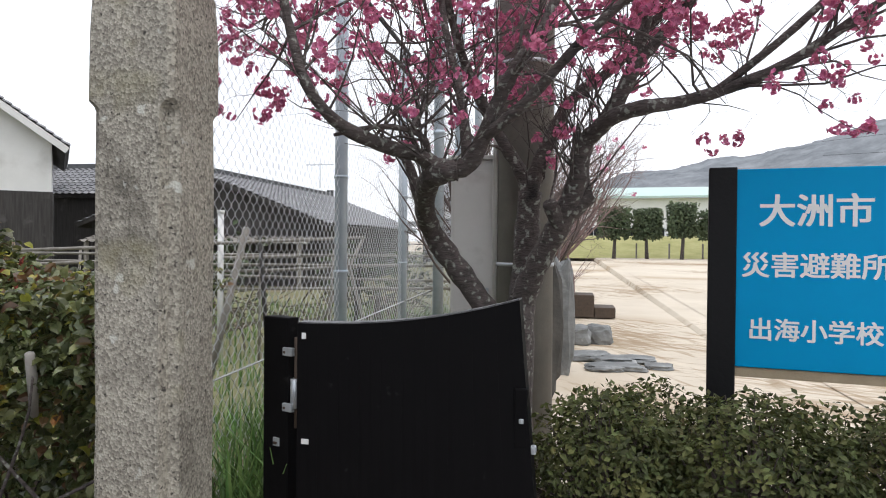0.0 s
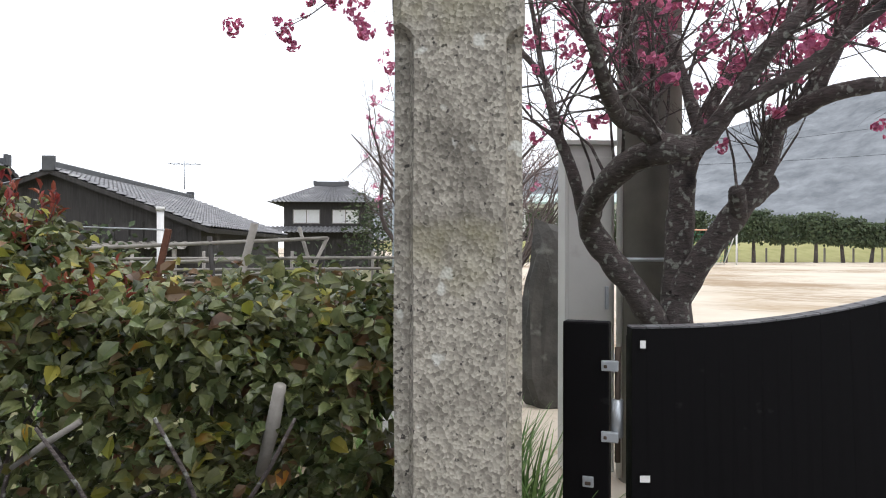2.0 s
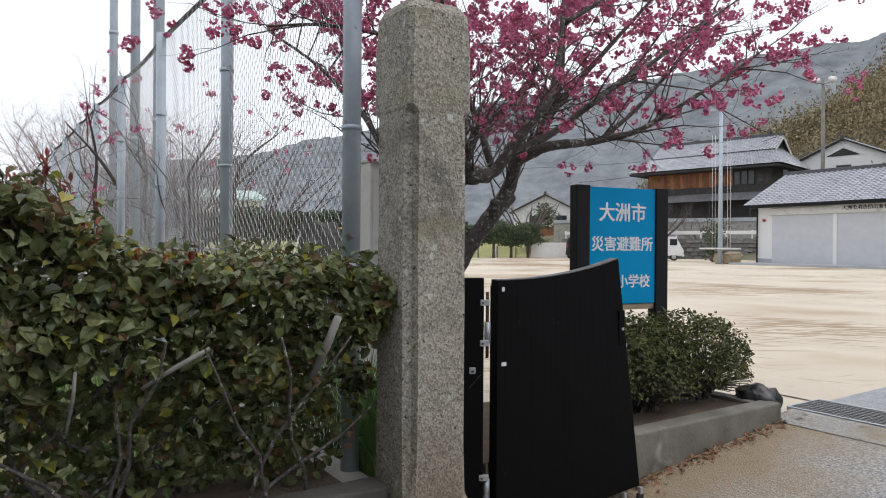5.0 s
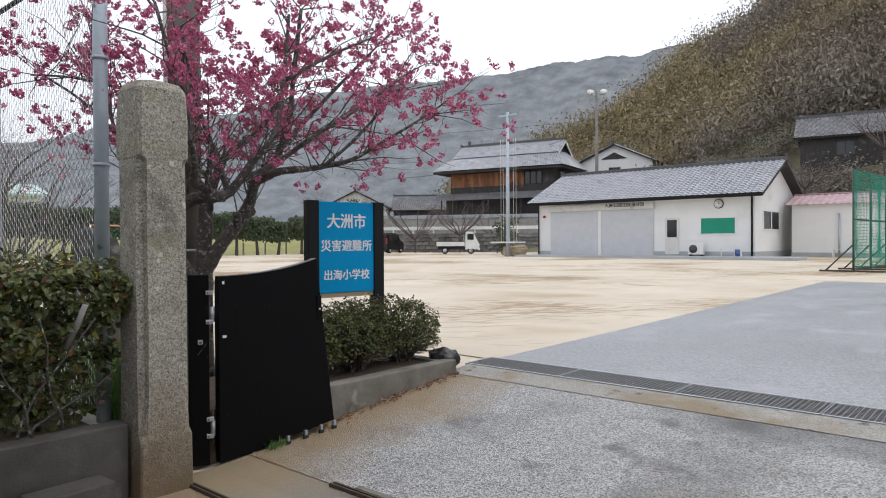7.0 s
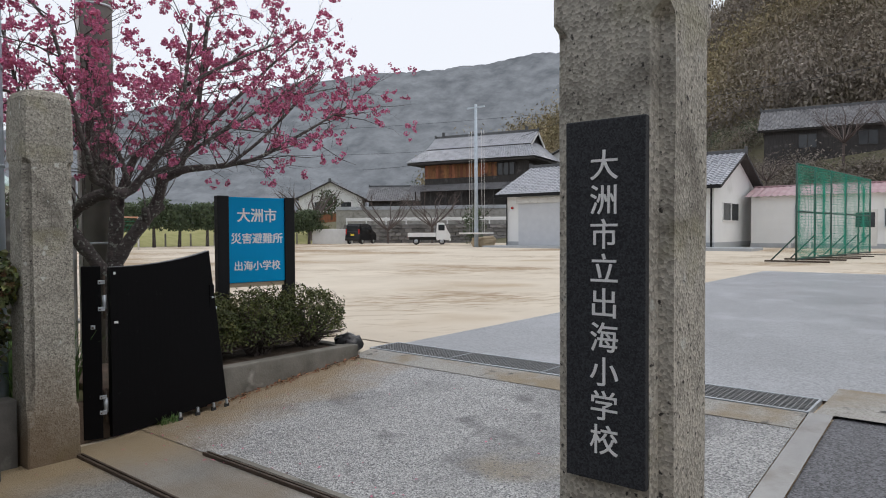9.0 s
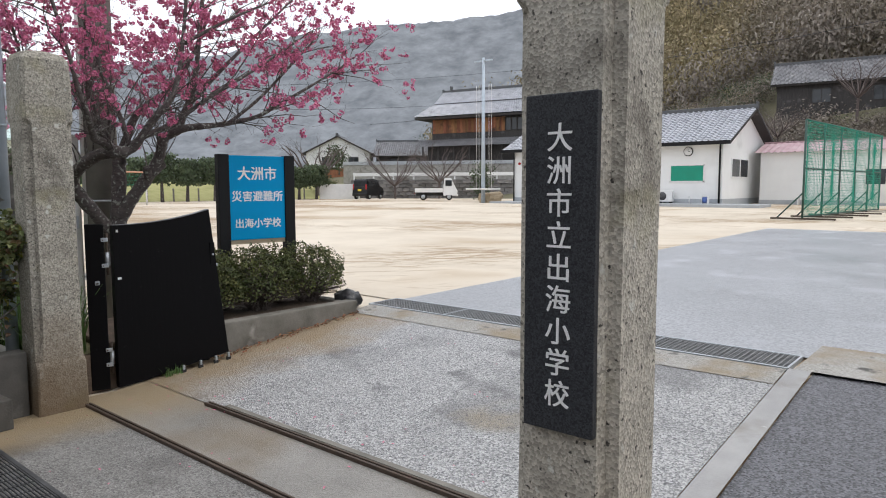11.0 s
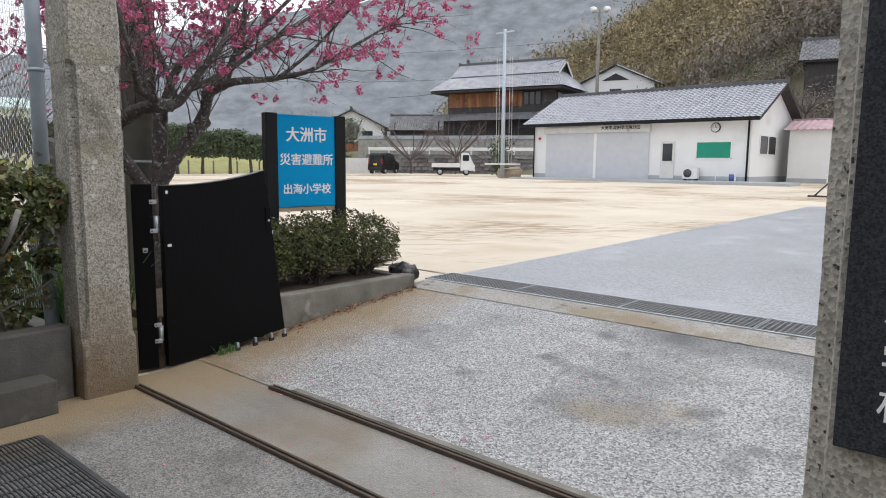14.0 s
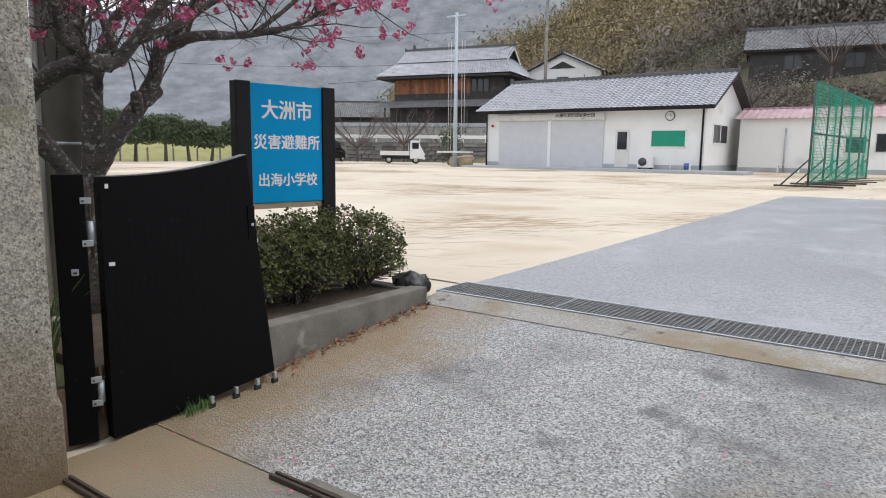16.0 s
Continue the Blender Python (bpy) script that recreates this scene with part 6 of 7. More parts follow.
for x in (-1.12, 1.1):
    for y in (-0.62, 0.62):
        wheel(car, x, y, 0.28)

# ---- kitchen garden and houses beyond the hedge ----
shed = thing("farm_shed", (-11.3, 19.75, 0.05), "long black timber farm shed with a grey tiled roof", "shed")
gable_walls(shed, -4.0, 4.0, 0, 11.3, 0, 2.0, 3.5, "dark_timber", along="y")
roof_pair(shed, -4.0, 4.0, 0, 11.3, 2.0, 3.5, 0.35, 0.35, "old_tile", along="y")
for k in range(20):
    part("wall_board", cube(-4.0 + 0.4 * k, -0.03, 0.1, -3.985 + 0.4 * k, -0.001, 2.1), "dark_timber", shed)
v, f = tiled_slope(7.6, 0.9)
m = pose(-3.8, -0.95, 1.30, 14, 0, 0)
raw_part("lean_to_roof", [tuple(m @ Vector(p)) for p in v], f, "grey_timber", shed)
part("lean_to_post", cube(-3.6, -0.9, 0, -3.5, -0.8, 1.35), "grey_timber", shed)
part("lean_to_post", cube(3.5, -0.9, 0, 3.6, -0.8, 1.35), "grey_timber", shed)

barn = thing("white_storehouse", (-17.92, 16.11, 0.05), "white plastered storehouse with black boards below and tiled roof", "house", rz=40)
gable_walls(barn, -3.2, 3.2, 0, 7, 2.85, 4.5, 6.8, "plaster", along="y")
part("board_skirt", cube(-3.24, -0.04, 0, 3.24, 7.04, 2.85), "dark_timber", barn)
for side in (-1, 1):
    bm = cube(0, -0.44, -0.16, 4.5, -0.36, 0.04)
    bmesh.ops.transform(bm, matrix=Matrix.Translation((0, 0, 6.78)) @ Matrix.Rotation(0 if side > 0 else math.pi, 4, "Z") @ Matrix.Rotation(math.atan(2.3 / 3.2), 4, "Y"), verts=bm.verts)
    if side < 0:
        bmesh.ops.translate(bm, vec=(0, -0.80, 0), verts=bm.verts)
    part("verge_board", bm, "plaster", barn, "white verge board")
roof_pair(barn, -3.2, 3.2, 0, 7, 4.5, 6.8, 0.45, 0.4, "old_tile", along="y")
annex = thing("low_annex", (-18.8, 24.0, 0.05), "low dark annex with a grey tiled roof", "shed")
gable_walls(annex, -5.0, 2.3, 0, 4, 0, 3.3, 4.4, "dark_timber")
roof_pair(annex, -5.0, 2.3, 0, 4, 3.3, 4.4, 0.35, 0.3, "old_tile")

ant = thing("tv_aerial", (-9.8, 26, 3.75), "thin television aerial on a mast", "aerial")
rod("mast", [(0, 0, -0.15), (0, 0, 0.9)], 0.02, "steel", ant, n=6)
rod("boom", [(-0.6, 0, 0.8), (0.6, 0, 0.8)], 0.02, "steel", ant, n=6)
for k in range(4):
    rod("element", [(-0.45 + 0.3 * k, -0.25, 0.8), (-0.45 + 0.3 * k, 0.25, 0.8)], 0.01, "steel", ant, n=5)

rng = random.Random(81)
trellis = thing("bean_trellis", (-4.2, 7.5, 0.05), "rickety garden trellis of grey bamboo canes", "trellis")
for i in range(9):
    x = -3.6 + 0.85 * i
    rod("cane", [(x, rng.uniform(-0.1, 0.1), 0), (x + rng.gauss(0, 0.1), 0.1, 1.35)], 0.017, "grey_timber", trellis, n=6)
for z in (0.85, 1.02, 1.15, 1.27):
    rod("rail", [(-3.9, 0.03, z + rng.gauss(0, 0.04)), (0, 0, z), (3.6, 0, z + rng.gauss(0, 0.05))], 0.016, "grey_timber", trellis, n=6)
rod("leaning_cane", [(1.2, -0.1, 0), (1.9, 0.1, 1.5)], 0.02, "grey_timber", trellis, n=6)
rod("leaning_cane", [(2.1, -0.1, 0), (1.6, 0.1, 1.6)], 0.02, "grey_timber", trellis, n=6)
for a, b, c in (((-2.4, -1.3, 1.28), (0.0, -0.6, 1.39), (1.9, 0.1, 1.49)), ((-2.8, -1.0, 1.10), (-0.3, -0.5, 1.22), (1.7, 0.2, 1.28)), ((-1.5, -0.3, 1.02), (0.6, 0.1, 1.08), (2.2, 0.5, 1.16))):
    rod("long_pole", [a, b, c], 0.02, "grey_timber", trellis, "thick pale bamboo pole", n=8)
for x, y, lean, h in ((-1.0, -0.8, 0.1, 1.45), (0.9, -0.3, -0.12, 1.5), (1.75, 0.15, 0.1, 1.4)):
    rod("pole_prop", [(x, y, 0), (x + lean, y, h)], 0.025, "dark_timber", trellis, "dark leaning prop", n=8)
rusty = thing("rusty_post", (-2.78, 3.3, 0.05), "rusted leaning angle-iron post behind the hedge", "post")
part("angle", cube(-0.013, -0.02, 0, 0.013, 0.0, 1.50, 0.003, pose(0, 0, 0, 0, 12.5, 0)), "rusty", rusty)
rod("wire", [(0.33, 0, 1.46), (-1.4, 2.2, 1.55), (-4.0, 6.0, 1.75)], 0.004, "wire", rusty, n=4)
lean_post = thing("leaning_post", (-2.88, 5.0, 0.05), "pale leaning timber post in the garden", "post")
rod("shaft", [(0, 0, 0), (0.40, 0, 1.55)], 0.028, "grey_timber", lean_post, n=8)
heap = []
for _ in range(300):
    p = Vector((rng.uniform(-3, 2.6), rng.gauss(0.6, 0.3), rng.uniform(0.1, 0.9)))
    d = Vector((rng.gauss(0, 1), rng.gauss(0, 0.4), rng.gauss(0, 0.5))).normalized() * rng.uniform(0.3, 0.9)
    heap.append(tube_data([p - d * 0.5, p + d * 0.5], [0.008, 0.004], 4, False))
brush = thing("brush_pile", (-4.2, 8.0, 0.05), "tangle of dry pruned branches in the garden", "branches")
tagged(raw_part("brushwood", *merge(*heap), "twig", brush), kind="stuff")
gp = thing("garden_post", (-3.9, 7.2, 0.05), "white plastic garden post", "post")
rod("shaft", [(0, 0, 0), (0, 0, 1.75)], 0.035, "white_paint", gp)
rod("cap", [(0, 0, 1.75), (0, 0, 1.79)], 0.045, "white_paint", gp)


def leafy_bush(name, base, size, count, leaf, seed, label, material="evergreen", category="bush", trunk=0.0, group=""):
    rng = random.Random(seed)
    t = thing(name, base, label, category, group)
    poses = []
    for k in range(7):
        c = Vector((rng.uniform(-0.5, 0.5) * size[0], rng.uniform(-0.5, 0.5) * size[1], trunk + size[2] * rng.uniform(0.45, 0.75)))
        poses += clump_leaves(rng, c, [s * 0.55 for s in size], count // 7, leaf)
    tagged(raw_part("crown", *scatter(small_leaf(1.0), poses), material, t), kind="stuff")
    rod("trunk", [(0, 0, -0.1), (0.05, 0, trunk + size[2] * 0.5)], [0.09, 0.04], "bark", t)
    return t


leafy_bush("garden_tree", (-3.2, 38, 0.05), (2.0, 1.6, 4.0), 1400, 0.22, 91, "dense dark evergreen garden tree", category="tree")
leafy_bush("garden_bush", (-6.5, 11, 0.05), (1.6, 1.2, 1.5), 900, 0.12, 92, "round green garden bush")
leafy_bush("garden_bush", (-3.4, 12, 0.05), (1.2, 1.0, 1.2), 700, 0.12, 93, "round green garden bush")

# ---- far side of the yard ----
gym = thing("school_building", (9, 72, 0.5), "long pale school building with a mint green roof", "building", rz=-6)
part("wall", cube(-8, 0, 0, 12, 10, 5.6), "white_wall", gym)
roof_bm = cube(-8.6, -0.8, 5.6, 12.6, 5, 5.8)
for vert in roof_bm.verts:
    if vert.co.y > 4:
        vert.co.z += 1.3
part("roof", roof_bm, "mint_roof", gym)
for k in range(9):
    window(gym, -7 + 2.1 * k, -5.4 + 2.1 * k, 1.0, 2.6, 0, "steel", 2)
goal = thing("football_goal", (14.7, 37.6, 0.48), "small football goal with faded orange frame and net", "goal", rz=8)
for x in (-2.5, 2.5):
    rod("upright", [(x, 0, 0), (x, 0, 2.0)], 0.05, "white_paint", goal)
    rod("stay", [(x, 0, 2.0), (x, 1.2, 0)], 0.03, "white_paint", goal)
rod("crossbar", [(-2.5, 0, 2.0), (2.5, 0, 2.0)], 0.05, "orange_goal", goal)
rod("back_bar", [(-2.5, 1.2, 0.03), (2.5, 1.2, 0.03)], 0.03, "white_paint", goal)
lines = [tube_data([(x * 0.25, 0, 2.0), (x * 0.25, 0.8, 1.0), (x * 0.25, 1.2, 0.03)], 0.006, 3, False) for x in range(-10, 11)]
lines += [tube_data([(-2.5, 1.2 * (1 - z / 2.0), z), (2.5, 1.2 * (1 - z / 2.0), z)], 0.006, 3, False) for z in (0.25, 0.5, 0.75, 1, 1.25, 1.5, 1.75)]
tagged(raw_part("goal_net", *merge(*lines), "green_net", goal), kind="stuff")


def clipped_tree(x, y, w, h, seed):
    rng = random.Random(seed)
    t = thing("clipped_tree", (x, y, 0.48), "dark green clipped evergreen on a bare trunk at the yard's edge", "tree", "clipped trees round the yard")
    rod("trunk", [(0, 0, -0.1), (rng.gauss(0, 0.1), 0, h * 0.5)], [0.14, 0.09], "bark", t, n=8)
    poses = []
    for k in range(2300):
        p = Vector((rng.uniform(-1, 1) * w, rng.uniform(-1, 1) * 0.9 - 0.1, h * rng.uniform(0.42, 1.0) + 0.1 * noise.noise(Vector((k * 0.1, seed, 0)))))
        poses.append(oriented(rng, p, (p.x, -1, p.z - h * 0.6), rng.uniform(0.15, 0.30), 1.0))
    scatter_part("crown", small_leaf(1.0), poses, "evergreen", t)


for i in range(17):
    clipped_tree(3.0 + 2.05 * i, 44.2 + 0.25 * math.sin(i * 2.1), 0.92 + 0.12 * math.sin(i * 5.3), 3.25 + 0.22 * math.sin(i * 3.7) - 0.4 * (i > 11), 100 + i)
bank = raw_part("grass_bank", [(0, 46, 0.45), (44, 46, 0.45), (48, 52, 1.9), (-6, 52, 1.9), (48, 70, 2.2), (-6, 70, 2.2)], [(0, 1, 2, 3), (3, 2, 4, 5)], "dry_grass")
tagged(bank, "yellow-green grass bank behind the trees", "bank", kind="structure")
for i in range(16):
    ff = thing("fence_stake", (4.5 + 2.05 * i, 45.4, 0.48), "pale stake of a low fence", "stake", "fence stakes")
    part("stake", cube(-0.05, -0.05, 0, 0.05, 0.05, 1.0, 0.01), "grey_timber", ff)

slide = thing("white_panel_wall", (36.6, 44.9, 0.48), "low plain white wall at the yard's corner", "wall", rz=-36)
part("wall", cube(0, -0.1, 0, 3.6, 0.1, 1.35, 0.03), "white_paint", slide)

# terraced embankment: stones, guard rail, upper wall
emb = thing("stone_embankment", (41.5, 46.0, 0.4), "rough stone retaining wall at the yard's edge", "retaining wall", kind="structure", rz=-63)
part("core", cube(0, 0.25, 0, 30, 4, 1.85), "stone_wall", emb)
rng = random.Random(7)
stone_shapes = []
for k in range(6):
    bm = cube(-0.31, 0, -0.17, 0.31, 0.3, 0.17, 0.05)
    for vert in bm.verts:
        vert.co += Vector((rng.gauss(0, 0.025), rng.gauss(0, 0.02), rng.gauss(0, 0.02)))
    stone_shapes.append(mesh_of("stone", bm, "stone_wall"))
for r in range(5):
    for c in range(46):
        ob = new("stone", stone_shapes[rng.randrange(6)])
        ob.parent = emb
        ob.location = ((c + 0.5 * (r % 2)) * 0.65 + 0.2, rng.gauss(0.02, 0.02), 0.17 + r * 0.37)
rail = thing("guard_rail", (41.5, 46.0, 2.25), "white steel guard rail along the embankment", "guard rail", rz=-63)
part("beam", cube(0, 0.35, 0.35, 22, 0.42, 0.65, 0.02), "white_paint", rail)
for k in range(12):
    part("post", cube(2 * k, 0.42, 0, 2 * k + 0.12, 0.54, 0.7, 0.01), "white_paint", rail)
upper = tagged(part("upper_wall", cube(0, 0, 0, 30, 6, 3.4, 0.03, pose(44.0, 50.0, 0.4, 0, 0, -63)), "concrete"), "grey concrete terrace wall", "wall", kind="structure")
part("coping", cube(0, -0.08, 3.4, 30, 0.35, 3.75, 0.02, pose(44.0, 50.0, 0.4, 0, 0, -63)), "plinth_grey", upper)

# old two-storey house on the terrace
H = thing("old_house", (52.7, 46.6, 3.8), "old two-storey house with red-brown boards and hipped grey tiled roof", "house", rz=-78.5)
HW, HD = 13.4, 7.0
part("wall", cube(0.6, 0.8, 0, HW - 0.6, HD - 0.8, 5.05), "dark_timber", H)
for k in range(26):
    part("board", cube(0.7 + 0.33 * k, 0.74 - 0.01 * (k % 2), 3.55, 1.02 + 0.33 * k, 0.79, 5.0, 0.0), "timber", H)
for k in range(4):
    window(H, 8.7 + 0.65 * k, 9.3 + 0.65 * k, 3.6, 4.9, 0.78, "dark_timber", 1)


def hip_roof(parent, x0, x1, y0, y1, eave, ridge, inset, tile="tile", horn=0.75):
    """Four tiled slopes that meet in a short ridge."""
    mid = (y0 + y1) / 2
    sides = (((x0, y0), 0, x1 - x0, mid - y0, inset, inset), ((x1, y1), 180, x1 - x0, mid - y0, inset, inset),
             ((x1, y0), 90, y1 - y0, inset, mid - y0, mid - y0), ((x0, y1), -90, y1 - y0, inset, mid - y0, mid - y0))
    for (px, py), turn, w, run, a, b in sides:
        ln = math.hypot(run, ridge - eave)
        v, f = tiled_slope(w, ln)
        m = Matrix.Translation((px, py, eave)) @ Matrix.Rotation(radians(turn), 4, "Z") @ Matrix.Rotation(math.atan2(ridge - eave, run), 4, "X")
        out = []
        for x, y, z in v:
            k = min(1.0, y / ln)
            out.append(tuple(m @ Vector((a * k + x / w * (w - (a + b) * k), y, z))))
        raw_part("roof_slope", out, f, tile, parent)
    part("ridge", cube(x0 + inset - 0.2, mid - 0.16, ridge, x1 - inset + 0.2, mid + 0.16, ridge + 0.36, 0.04), "ridge", parent)
    for x in (x0 + inset - 0.25, x1 - inset + 0.05):
        part("ridge_end", cube(x, mid - 0.2, ridge + 0.1, x + 0.2, mid + 0.2, ridge + horn, 0.05), "ridge", parent)


hip_roof(H, -0.9, HW + 0.6, -0.7, HD + 0.7, 5.25, 8.2, 2.6)
MY = HD / 2
roof_pair(H, 0.9, HW - 0.9, MY - 2.1, MY + 2.1, 6.78, 8.26, 0.1, 0.35)
gable_walls(H, 0.9, HW - 0.9, MY - 2.05, MY + 2.05, 6.5, 6.7, 8.15, "dark_timber", name="gablet")
for end in (0.52, HW - 0.6):
    for side in (-1, 1):
        bm = cube(0, 0, -0.24, 0.08, 2.68, 0.0)
        bmesh.ops.transform(bm, matrix=Matrix.Translation((end, MY, 8.30)) @ Matrix.Rotation(-side * math.atan(0.705), 4, "X") @ Matrix.Scale(side, 4, (0, 1, 0)), verts=bm.verts)
        part("verge_board", bm, "plaster", H, "white plastered verge board")
part("eaves_board", cube(-0.8, -0.6, 5.02, HW + 0.5, HD + 0.6, 5.2), "dark_timber", H)
for y0, spin in ((-1.1, 0),):
    v, f = tiled_slope(HW + 2.4, 2.4)
    m = pose(-1.2, -1.3, 2.0, 22, 0, 0)
    raw_part("lower_roof", [tuple(m @ Vector(p)) for p in v], f, "old_tile", H)
part("lower_wall", cube(0.2, 0.5, 0, HW - 0.2, 0.6, 2.5), "dark_timber", H)
for k in range(7):
    part("pillar", cube(0.3 + 1.85 * k, -0.9, 0, 0.42 + 1.85 * k, -0.78, 2.2), "dark_timber", H)


villa = thing("farmhouse", (-7.0, 46.0, 0.05), "two-storey farmhouse with dark timber and white screens under a tiled roof", "house")
gable_walls(villa, -2.8, 2.8, 0, 6, 0, 4.45, 4.5, "dark_timber")
hip_roof(villa, -3.7, 3.7, -0.9, 6.9, 4.35, 5.75, 2.7, "old_tile", 0.42)
v, f = tiled_slope(8.4, 1.3)
m = pose(-4.2, -1.2, 2.35, 20, 0, 0)
raw_part("lower_roof", [tuple(m @ Vector(p)) for p in v], f, "old_tile", villa)
window(villa, -2.2, -0.4, 3.0, 3.95, 0, "grey_timber", 2, "white_paint")
window(villa, 0.4, 2.2, 3.0, 3.95, 0, "grey_timber", 2, "white_paint")


def plain_house(loc, rz, w, d, wall_h, rise, label, wall="plaster", roof="old_tile", along="x", wins=2, skirt=None):
    t = thing("village_house", loc, label, "house", rz=rz)
    gable_walls(t, 0, w, 0, d, 0, wall_h, wall_h + rise, wall, along=along)
    roof_pair(t, 0, w, 0, d, wall_h, wall_h + rise, 0.5, 0.45, roof, along=along)
    for k in range(wins):
        a = w * (k + 0.6) / (wins + 0.4)
        window(t, a, a + 1.3, wall_h - 1.7, wall_h - 0.6, 0, "dark_timber", 2)
    if skirt:
        part("skirt", cube(-0.03, -0.04, 0, w + 0.03, d + 0.03, wall_h * 0.5), skirt, t)
    return t


wh = plain_house((65.0, 36.9, 3.5), -80, 8.4, 9, 6.7, 1.9, "white gabled house behind the garage", "white_wall", "tile", "y", 1)
bm = bmesh.new()
tri = [bm.verts.new(q) for q in ((2.7, -0.06, 7.0), (5.7, -0.06, 7.0), (4.2, -0.06, 7.75), (2.7, -0.01, 7.0), (5.7, -0.01, 7.0), (4.2, -0.01, 7.75))]
for q in ((0, 1, 2), (5, 4, 3), (0, 3, 4, 1), (1, 4, 5, 2), (2, 5, 3, 0)):
    bm.faces.new([tri[k] for k in q])
part("gable_lattice", bm, "dark_timber", wh, "dark lattice in the gable")
plain_house((54.5, 11.5, 6.2), -80, 9.5, 6, 3.3, 1.7, "dark farmhouse with tiled roof on the hillside", "dark_timber", "old_tile", "x", 2)
plain_house((52.0, 66.0, 2.0), -48, 8, 7, 4.0, 2.0, "white and brown house beyond the embankment", "plaster", "old_tile", "y", 2, "timber")
plain_house((60.5, 62.0, 2.5), -55, 10, 6, 3.4, 1.8, "low house with grey tiled roof", "dark_timber", "old_tile", "x", 3)
plain_house((63.0, 54.0, 3.0), -60, 5, 6, 4.0, 1.4, "small house with a white gable", "plaster", "old_tile", "y", 1)

for i, (x, y, z, h, r) in enumerate(((38.5, 47.5, 0.5, 6.0, 0.28), (41.5, 40.2, 0.5, 5.2, 0.13), (44.2, 37.2, 0.5, 5.4, 0.13), (49.5, 37.0, 0.6, 4.5, 0.10), (51, 5.5, 6.0, 4.5, 0.12), (50, 1.5, 5.5, 5.0, 0.12), (47, 9.5, 4.0, 3.0, 0.08))):
    bare_tree("bare_tree", (x, y, z), h, 120 + i, "leafless grey tree beside the embankment", 1.25, 12, 0, 20, r=r, up=0.15)
leafy_bush("clipped_bush", (36.8, 27.0, 0.5), (1.4, 1.2, 2.6), 700, 0.2, 141, "dark clipped evergreen bush beside the steps")
leafy_bush("clipped_bush", (46.5, 53.5, 3.0), (2.2, 1.6, 2.6), 800, 0.28, 142, "dark round evergreen above the terrace")
leafy_bush("clipped_bush", (41.0, 48.5, 0.5), (2.2, 1.4, 1.6), 800, 0.2, 143, "low bank of yellow-green shrubs", "leaf_small")
rock("sand_heap", (34.0, 24.0, 0.45), 0.9, 0.6, 0.4, 33, "pale heap of rubble by the garage", "drift", "heap")

# ---- hills ----
def smooth01(a, b, v):
    k = min(1.0, max(0.0, (v - a) / (b - a)))
    return k * k * (3 - 2 * k)


def hill_z(x, y):
    h = 47 * smooth01(52, 150, x) * smooth01(108, 12, y) * (1 + 0.15 * noise.noise(Vector((x * 0.02, y * 0.02, 0))))
    return 0.3 + h + 9.0 * smooth01(46, 62, x) * smooth01(34, 10, y) * 0.7 + 3.2 * smooth01(44, 56, x) + 3 * noise.noise(Vector((x * 0.06, y * 0.06, 3))) * smooth01(55, 80, x)


hx, hy = [44 + 4.5 * i for i in range(42)], [-60 + 5 * i for i in range(34)]
verts = [(x, y, hill_z(x, y) - 0.4) for y in hy for x in hx]
n = len(hx)
faces = [(j * n + i, j * n + i + 1, (j + 1) * n + i + 1, (j + 1) * n + i) for j in range(len(hy) - 1) for i in range(n - 1)]
tagged(raw_part("hillside", verts, faces, "bank"), "steep wooded hillside behind the village", "hill", kind="structure")
rng = random.Random(17)
clump = []
for k in range(390):
    d = Vector((rng.gauss(0, 1), rng.gauss(0, 1), rng.gauss(0.3, 0.9))).normalized()
    q = d.to_track_quat("Z", "Y") @ Euler((rng.gauss(0, 0.6), rng.gauss(0, 0.6), rng.uniform(0, 6.28))).to_quaternion()
    s = rng.uniform(0.06, 0.15)
    clump.append(Matrix.LocRotScale(d * rng.uniform(0.30, 1.0) * (1 + 0.45 * noise.noise(d * 2.6)), q, (s, s, s)))
hill_leaf = ([(0, 0, 0), (-0.20, 0.5, 0.06), (0, 1, 0), (0.20, 0.5, 0.06)], [(0, 2, 1), (0, 3, 2)])
crown = scatter(hill_leaf, clump)
green, brown, dark = [], [], []
for _ in range(2700):
    x, y = 50 + 105 * rng.random() ** 1.4, rng.uniform(-10, 92)
    if hill_z(x, y) < 6.5 or (x < 65 and -1 < y < 52):
        continue
    z = hill_z(x, y)
    s = rng.uniform(2.0, 4.2)
    m = Matrix.LocRotScale((x, y, z + s * 0.4), Euler((0, 0, rng.uniform(0, 6.3))), (s, s, s * rng.uniform(1.1, 1.8)))
    k = noise.noise(Vector((x * 0.03, y * 0.03, 8)))
    (green if k > -0.02 else dark if k < -0.25 else brown).append(m)
for _ in range(620):
    x, y = rng.uniform(45, 53.5), rng.uniform(-8, 22)
    s = rng.uniform(0.35, 1.25)
    m = Matrix.LocRotScale((x, y, hill_z(x, y) - 0.2 + s * 0.3), Euler((0, 0, rng.uniform(0, 6.3))), (s, s, s * rng.uniform(0.7, 1.2)))
    rng.choice((green, brown, brown, dark)).append(m)
for _ in range(150):
    x, y = rng.uniform(48.5, 53.2), rng.uniform(-4, 13)
    s = rng.uniform(1.0, 2.1)
    m = Matrix.LocRotScale((x, y, hill_z(x, y) + s * 0.2), Euler((0, 0, rng.uniform(0, 6.3))), (s, s, s * rng.uniform(0.8, 1.2)))
    rng.choice((green, brown, brown)).append(m)
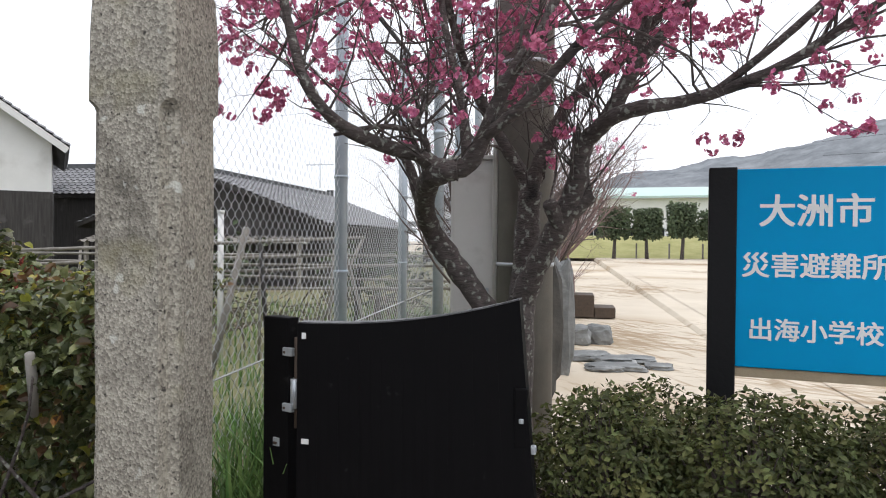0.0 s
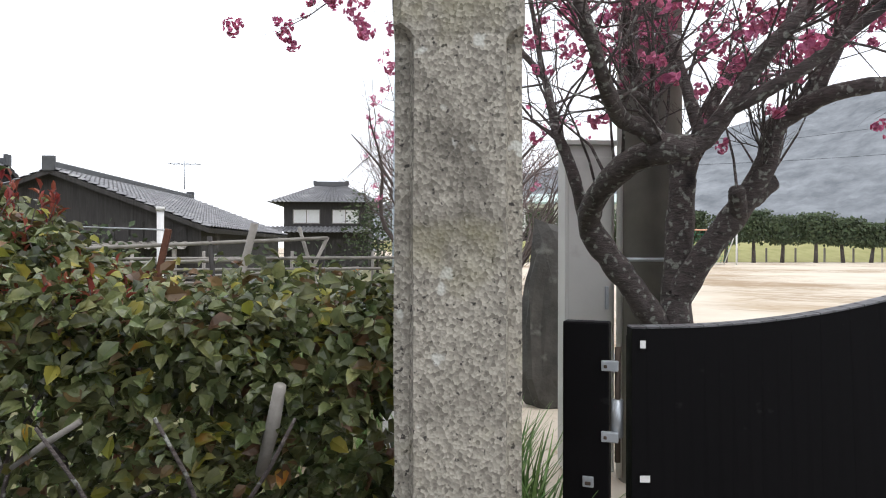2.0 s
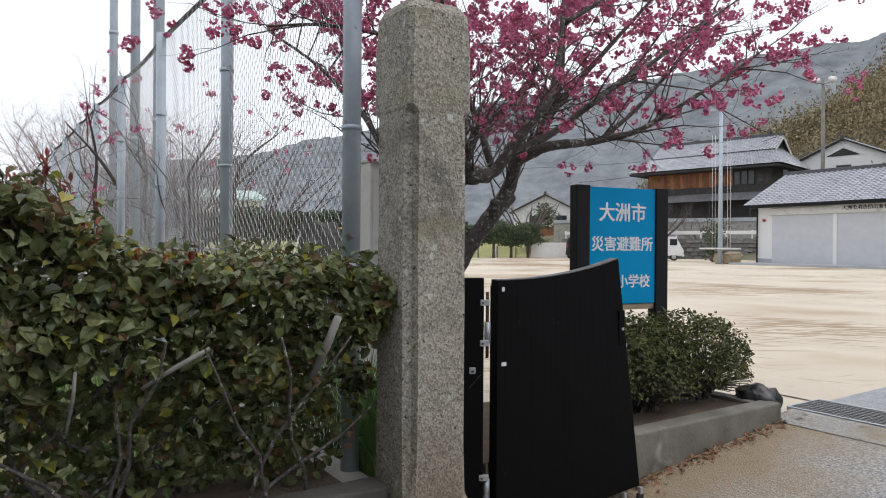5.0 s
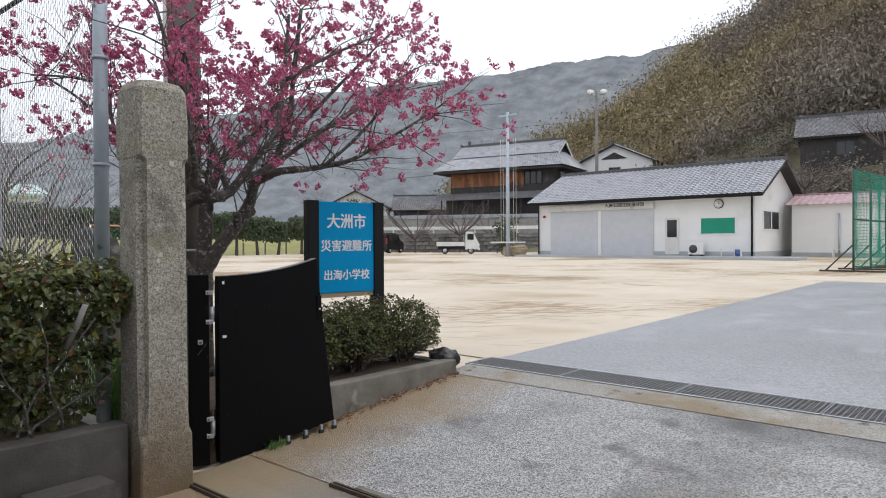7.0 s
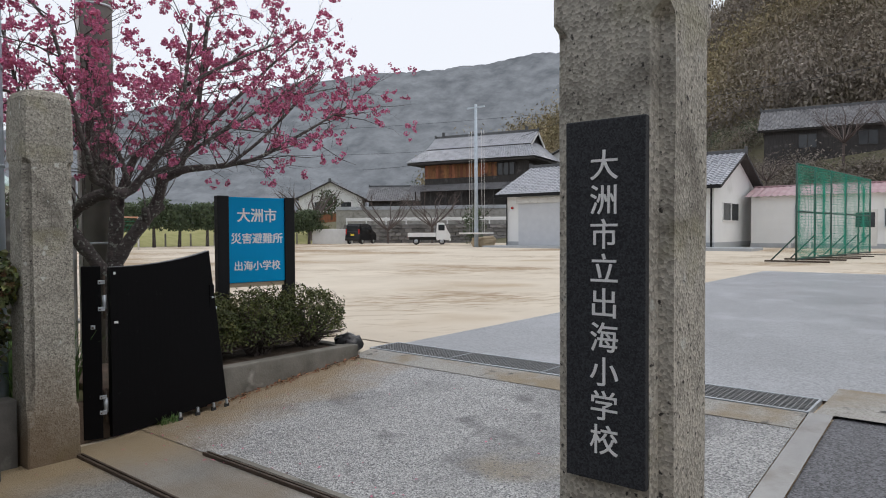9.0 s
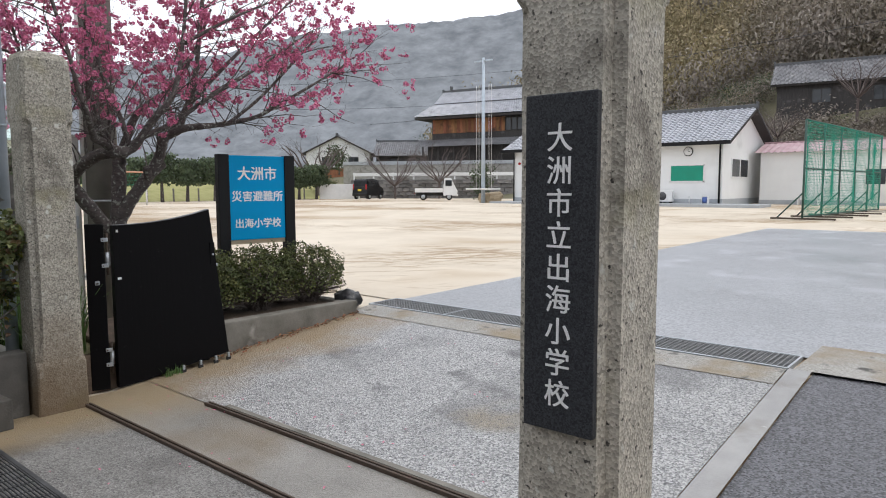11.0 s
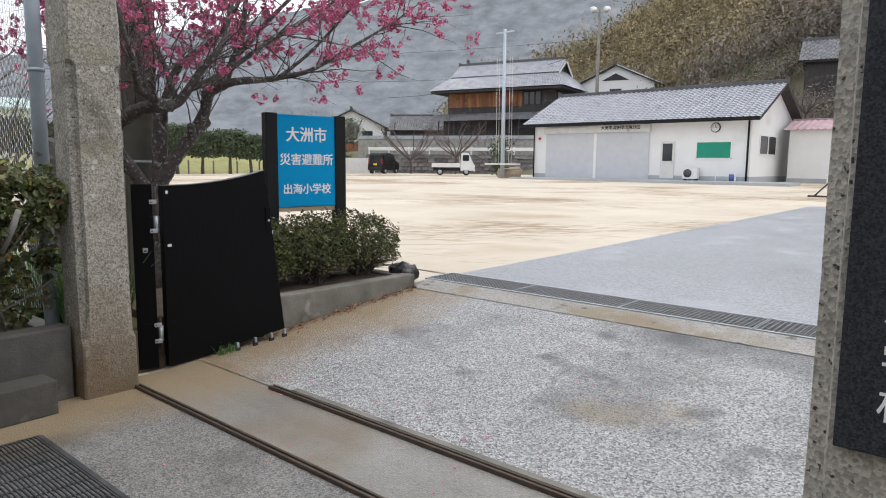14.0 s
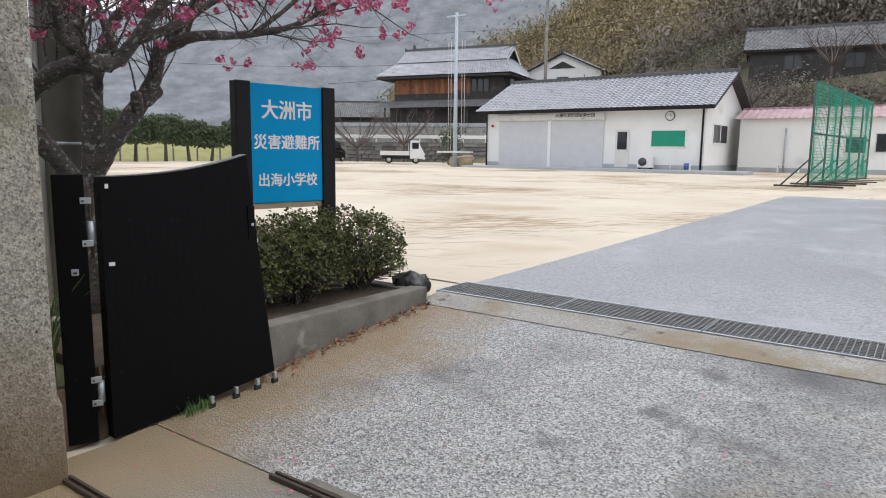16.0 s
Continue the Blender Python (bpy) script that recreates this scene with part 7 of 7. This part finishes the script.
for _ in range(520):
    x, y = rng.uniform(53, 66), rng.uniform(13.5, 32)
    s = rng.uniform(0.5, 1.6)
    m = Matrix.LocRotScale((x, y, hill_z(x, y) - 0.3 + s * 0.3), Euler((0, 0, rng.uniform(0, 6.3))), (s, s, s * rng.uniform(0.7, 1.3)))
    rng.choice((green, brown, brown, dark)).append(m)
for lst, mat, lab in ((green, "hill_green", "olive and straw-coloured bamboo wood on the hillside"), (brown, "hill_brown", "leafless brown wood on the hillside"), (dark, "evergreen", "dark evergreen wood on the hillside")):
    tagged(scatter_part("woodland", crown, lst, mat), lab, "wood")


def ridge_height(az):
    return 620 * math.tan(radians(4.4 + 0.2 * min(az, 45) + 0.085 * max(0, az - 45) + 0.55 * noise.noise(Vector((az * 0.09, 0, 0))) + 0.12 * noise.noise(Vector((az * 0.4, 2, 0)))))


verts, faces = [], []
NA, NR = 420, 60
for i in range(NA + 1):
    az = -4 + 112 * i / NA
    h = ridge_height(min(az, 80))
    for j in range(NR + 1):
        u = j / NR
        r = 330 + 290 * u
        z = h * (u ** 1.25) + 3.5 * noise.noise(Vector((az * 0.3, u * 4, 1))) * (0.2 + u) + 1.2 * noise.noise(Vector((az * 1.6, u * 12, 5))) + 1.1 * noise.noise(Vector((az * 6, u * 40, 2)))
        verts.append((r * math.sin(radians(az)), r * math.cos(radians(az)), z if j < NR else z))
for i in range(NA):
    for j in range(NR):
        a = i * (NR + 1) + j
        faces.append((a, a + 1, a + NR + 2, a + NR + 1))
tagged(raw_part("mountain_backdrop", verts, faces, "mountain", smooth=True), "distant wooded mountain, haze painted into its grey-blue colour", "mountain", kind="structure")

for y0, y1, z0, z1 in ((30.5, -20, 13.0, 17.0), (30.5, 60, 12.8, 9.5)):
    t = thing("power_line", (57.5, 30.5, 0.5), "thin black overhead cable", "cable", "overhead cables")
    rod("cable", [(0, (y1 - y0) * k / 10, z0 - 0.5 + (z1 - z0) * k / 10 - 1.2 * math.sin(math.pi * k / 10)) for k in range(11)], 0.025, "rope", t, n=4)

for p0, p1 in (((28, 82, 13.0), (78, 40, 17.5)), ((24, 70, 10.0), (70, 44, 12.5))):
    t = thing("power_line", p0, "thin black overhead cable across the valley", "cable", "overhead cables")
    a, b = Vector(p0), Vector(p1)
    rod("cable", [a.lerp(b, k / 12) - a - Vector((0, 0, 1.0 * math.sin(math.pi * k / 12))) for k in range(13)], 0.022, "rope", t, n=4)
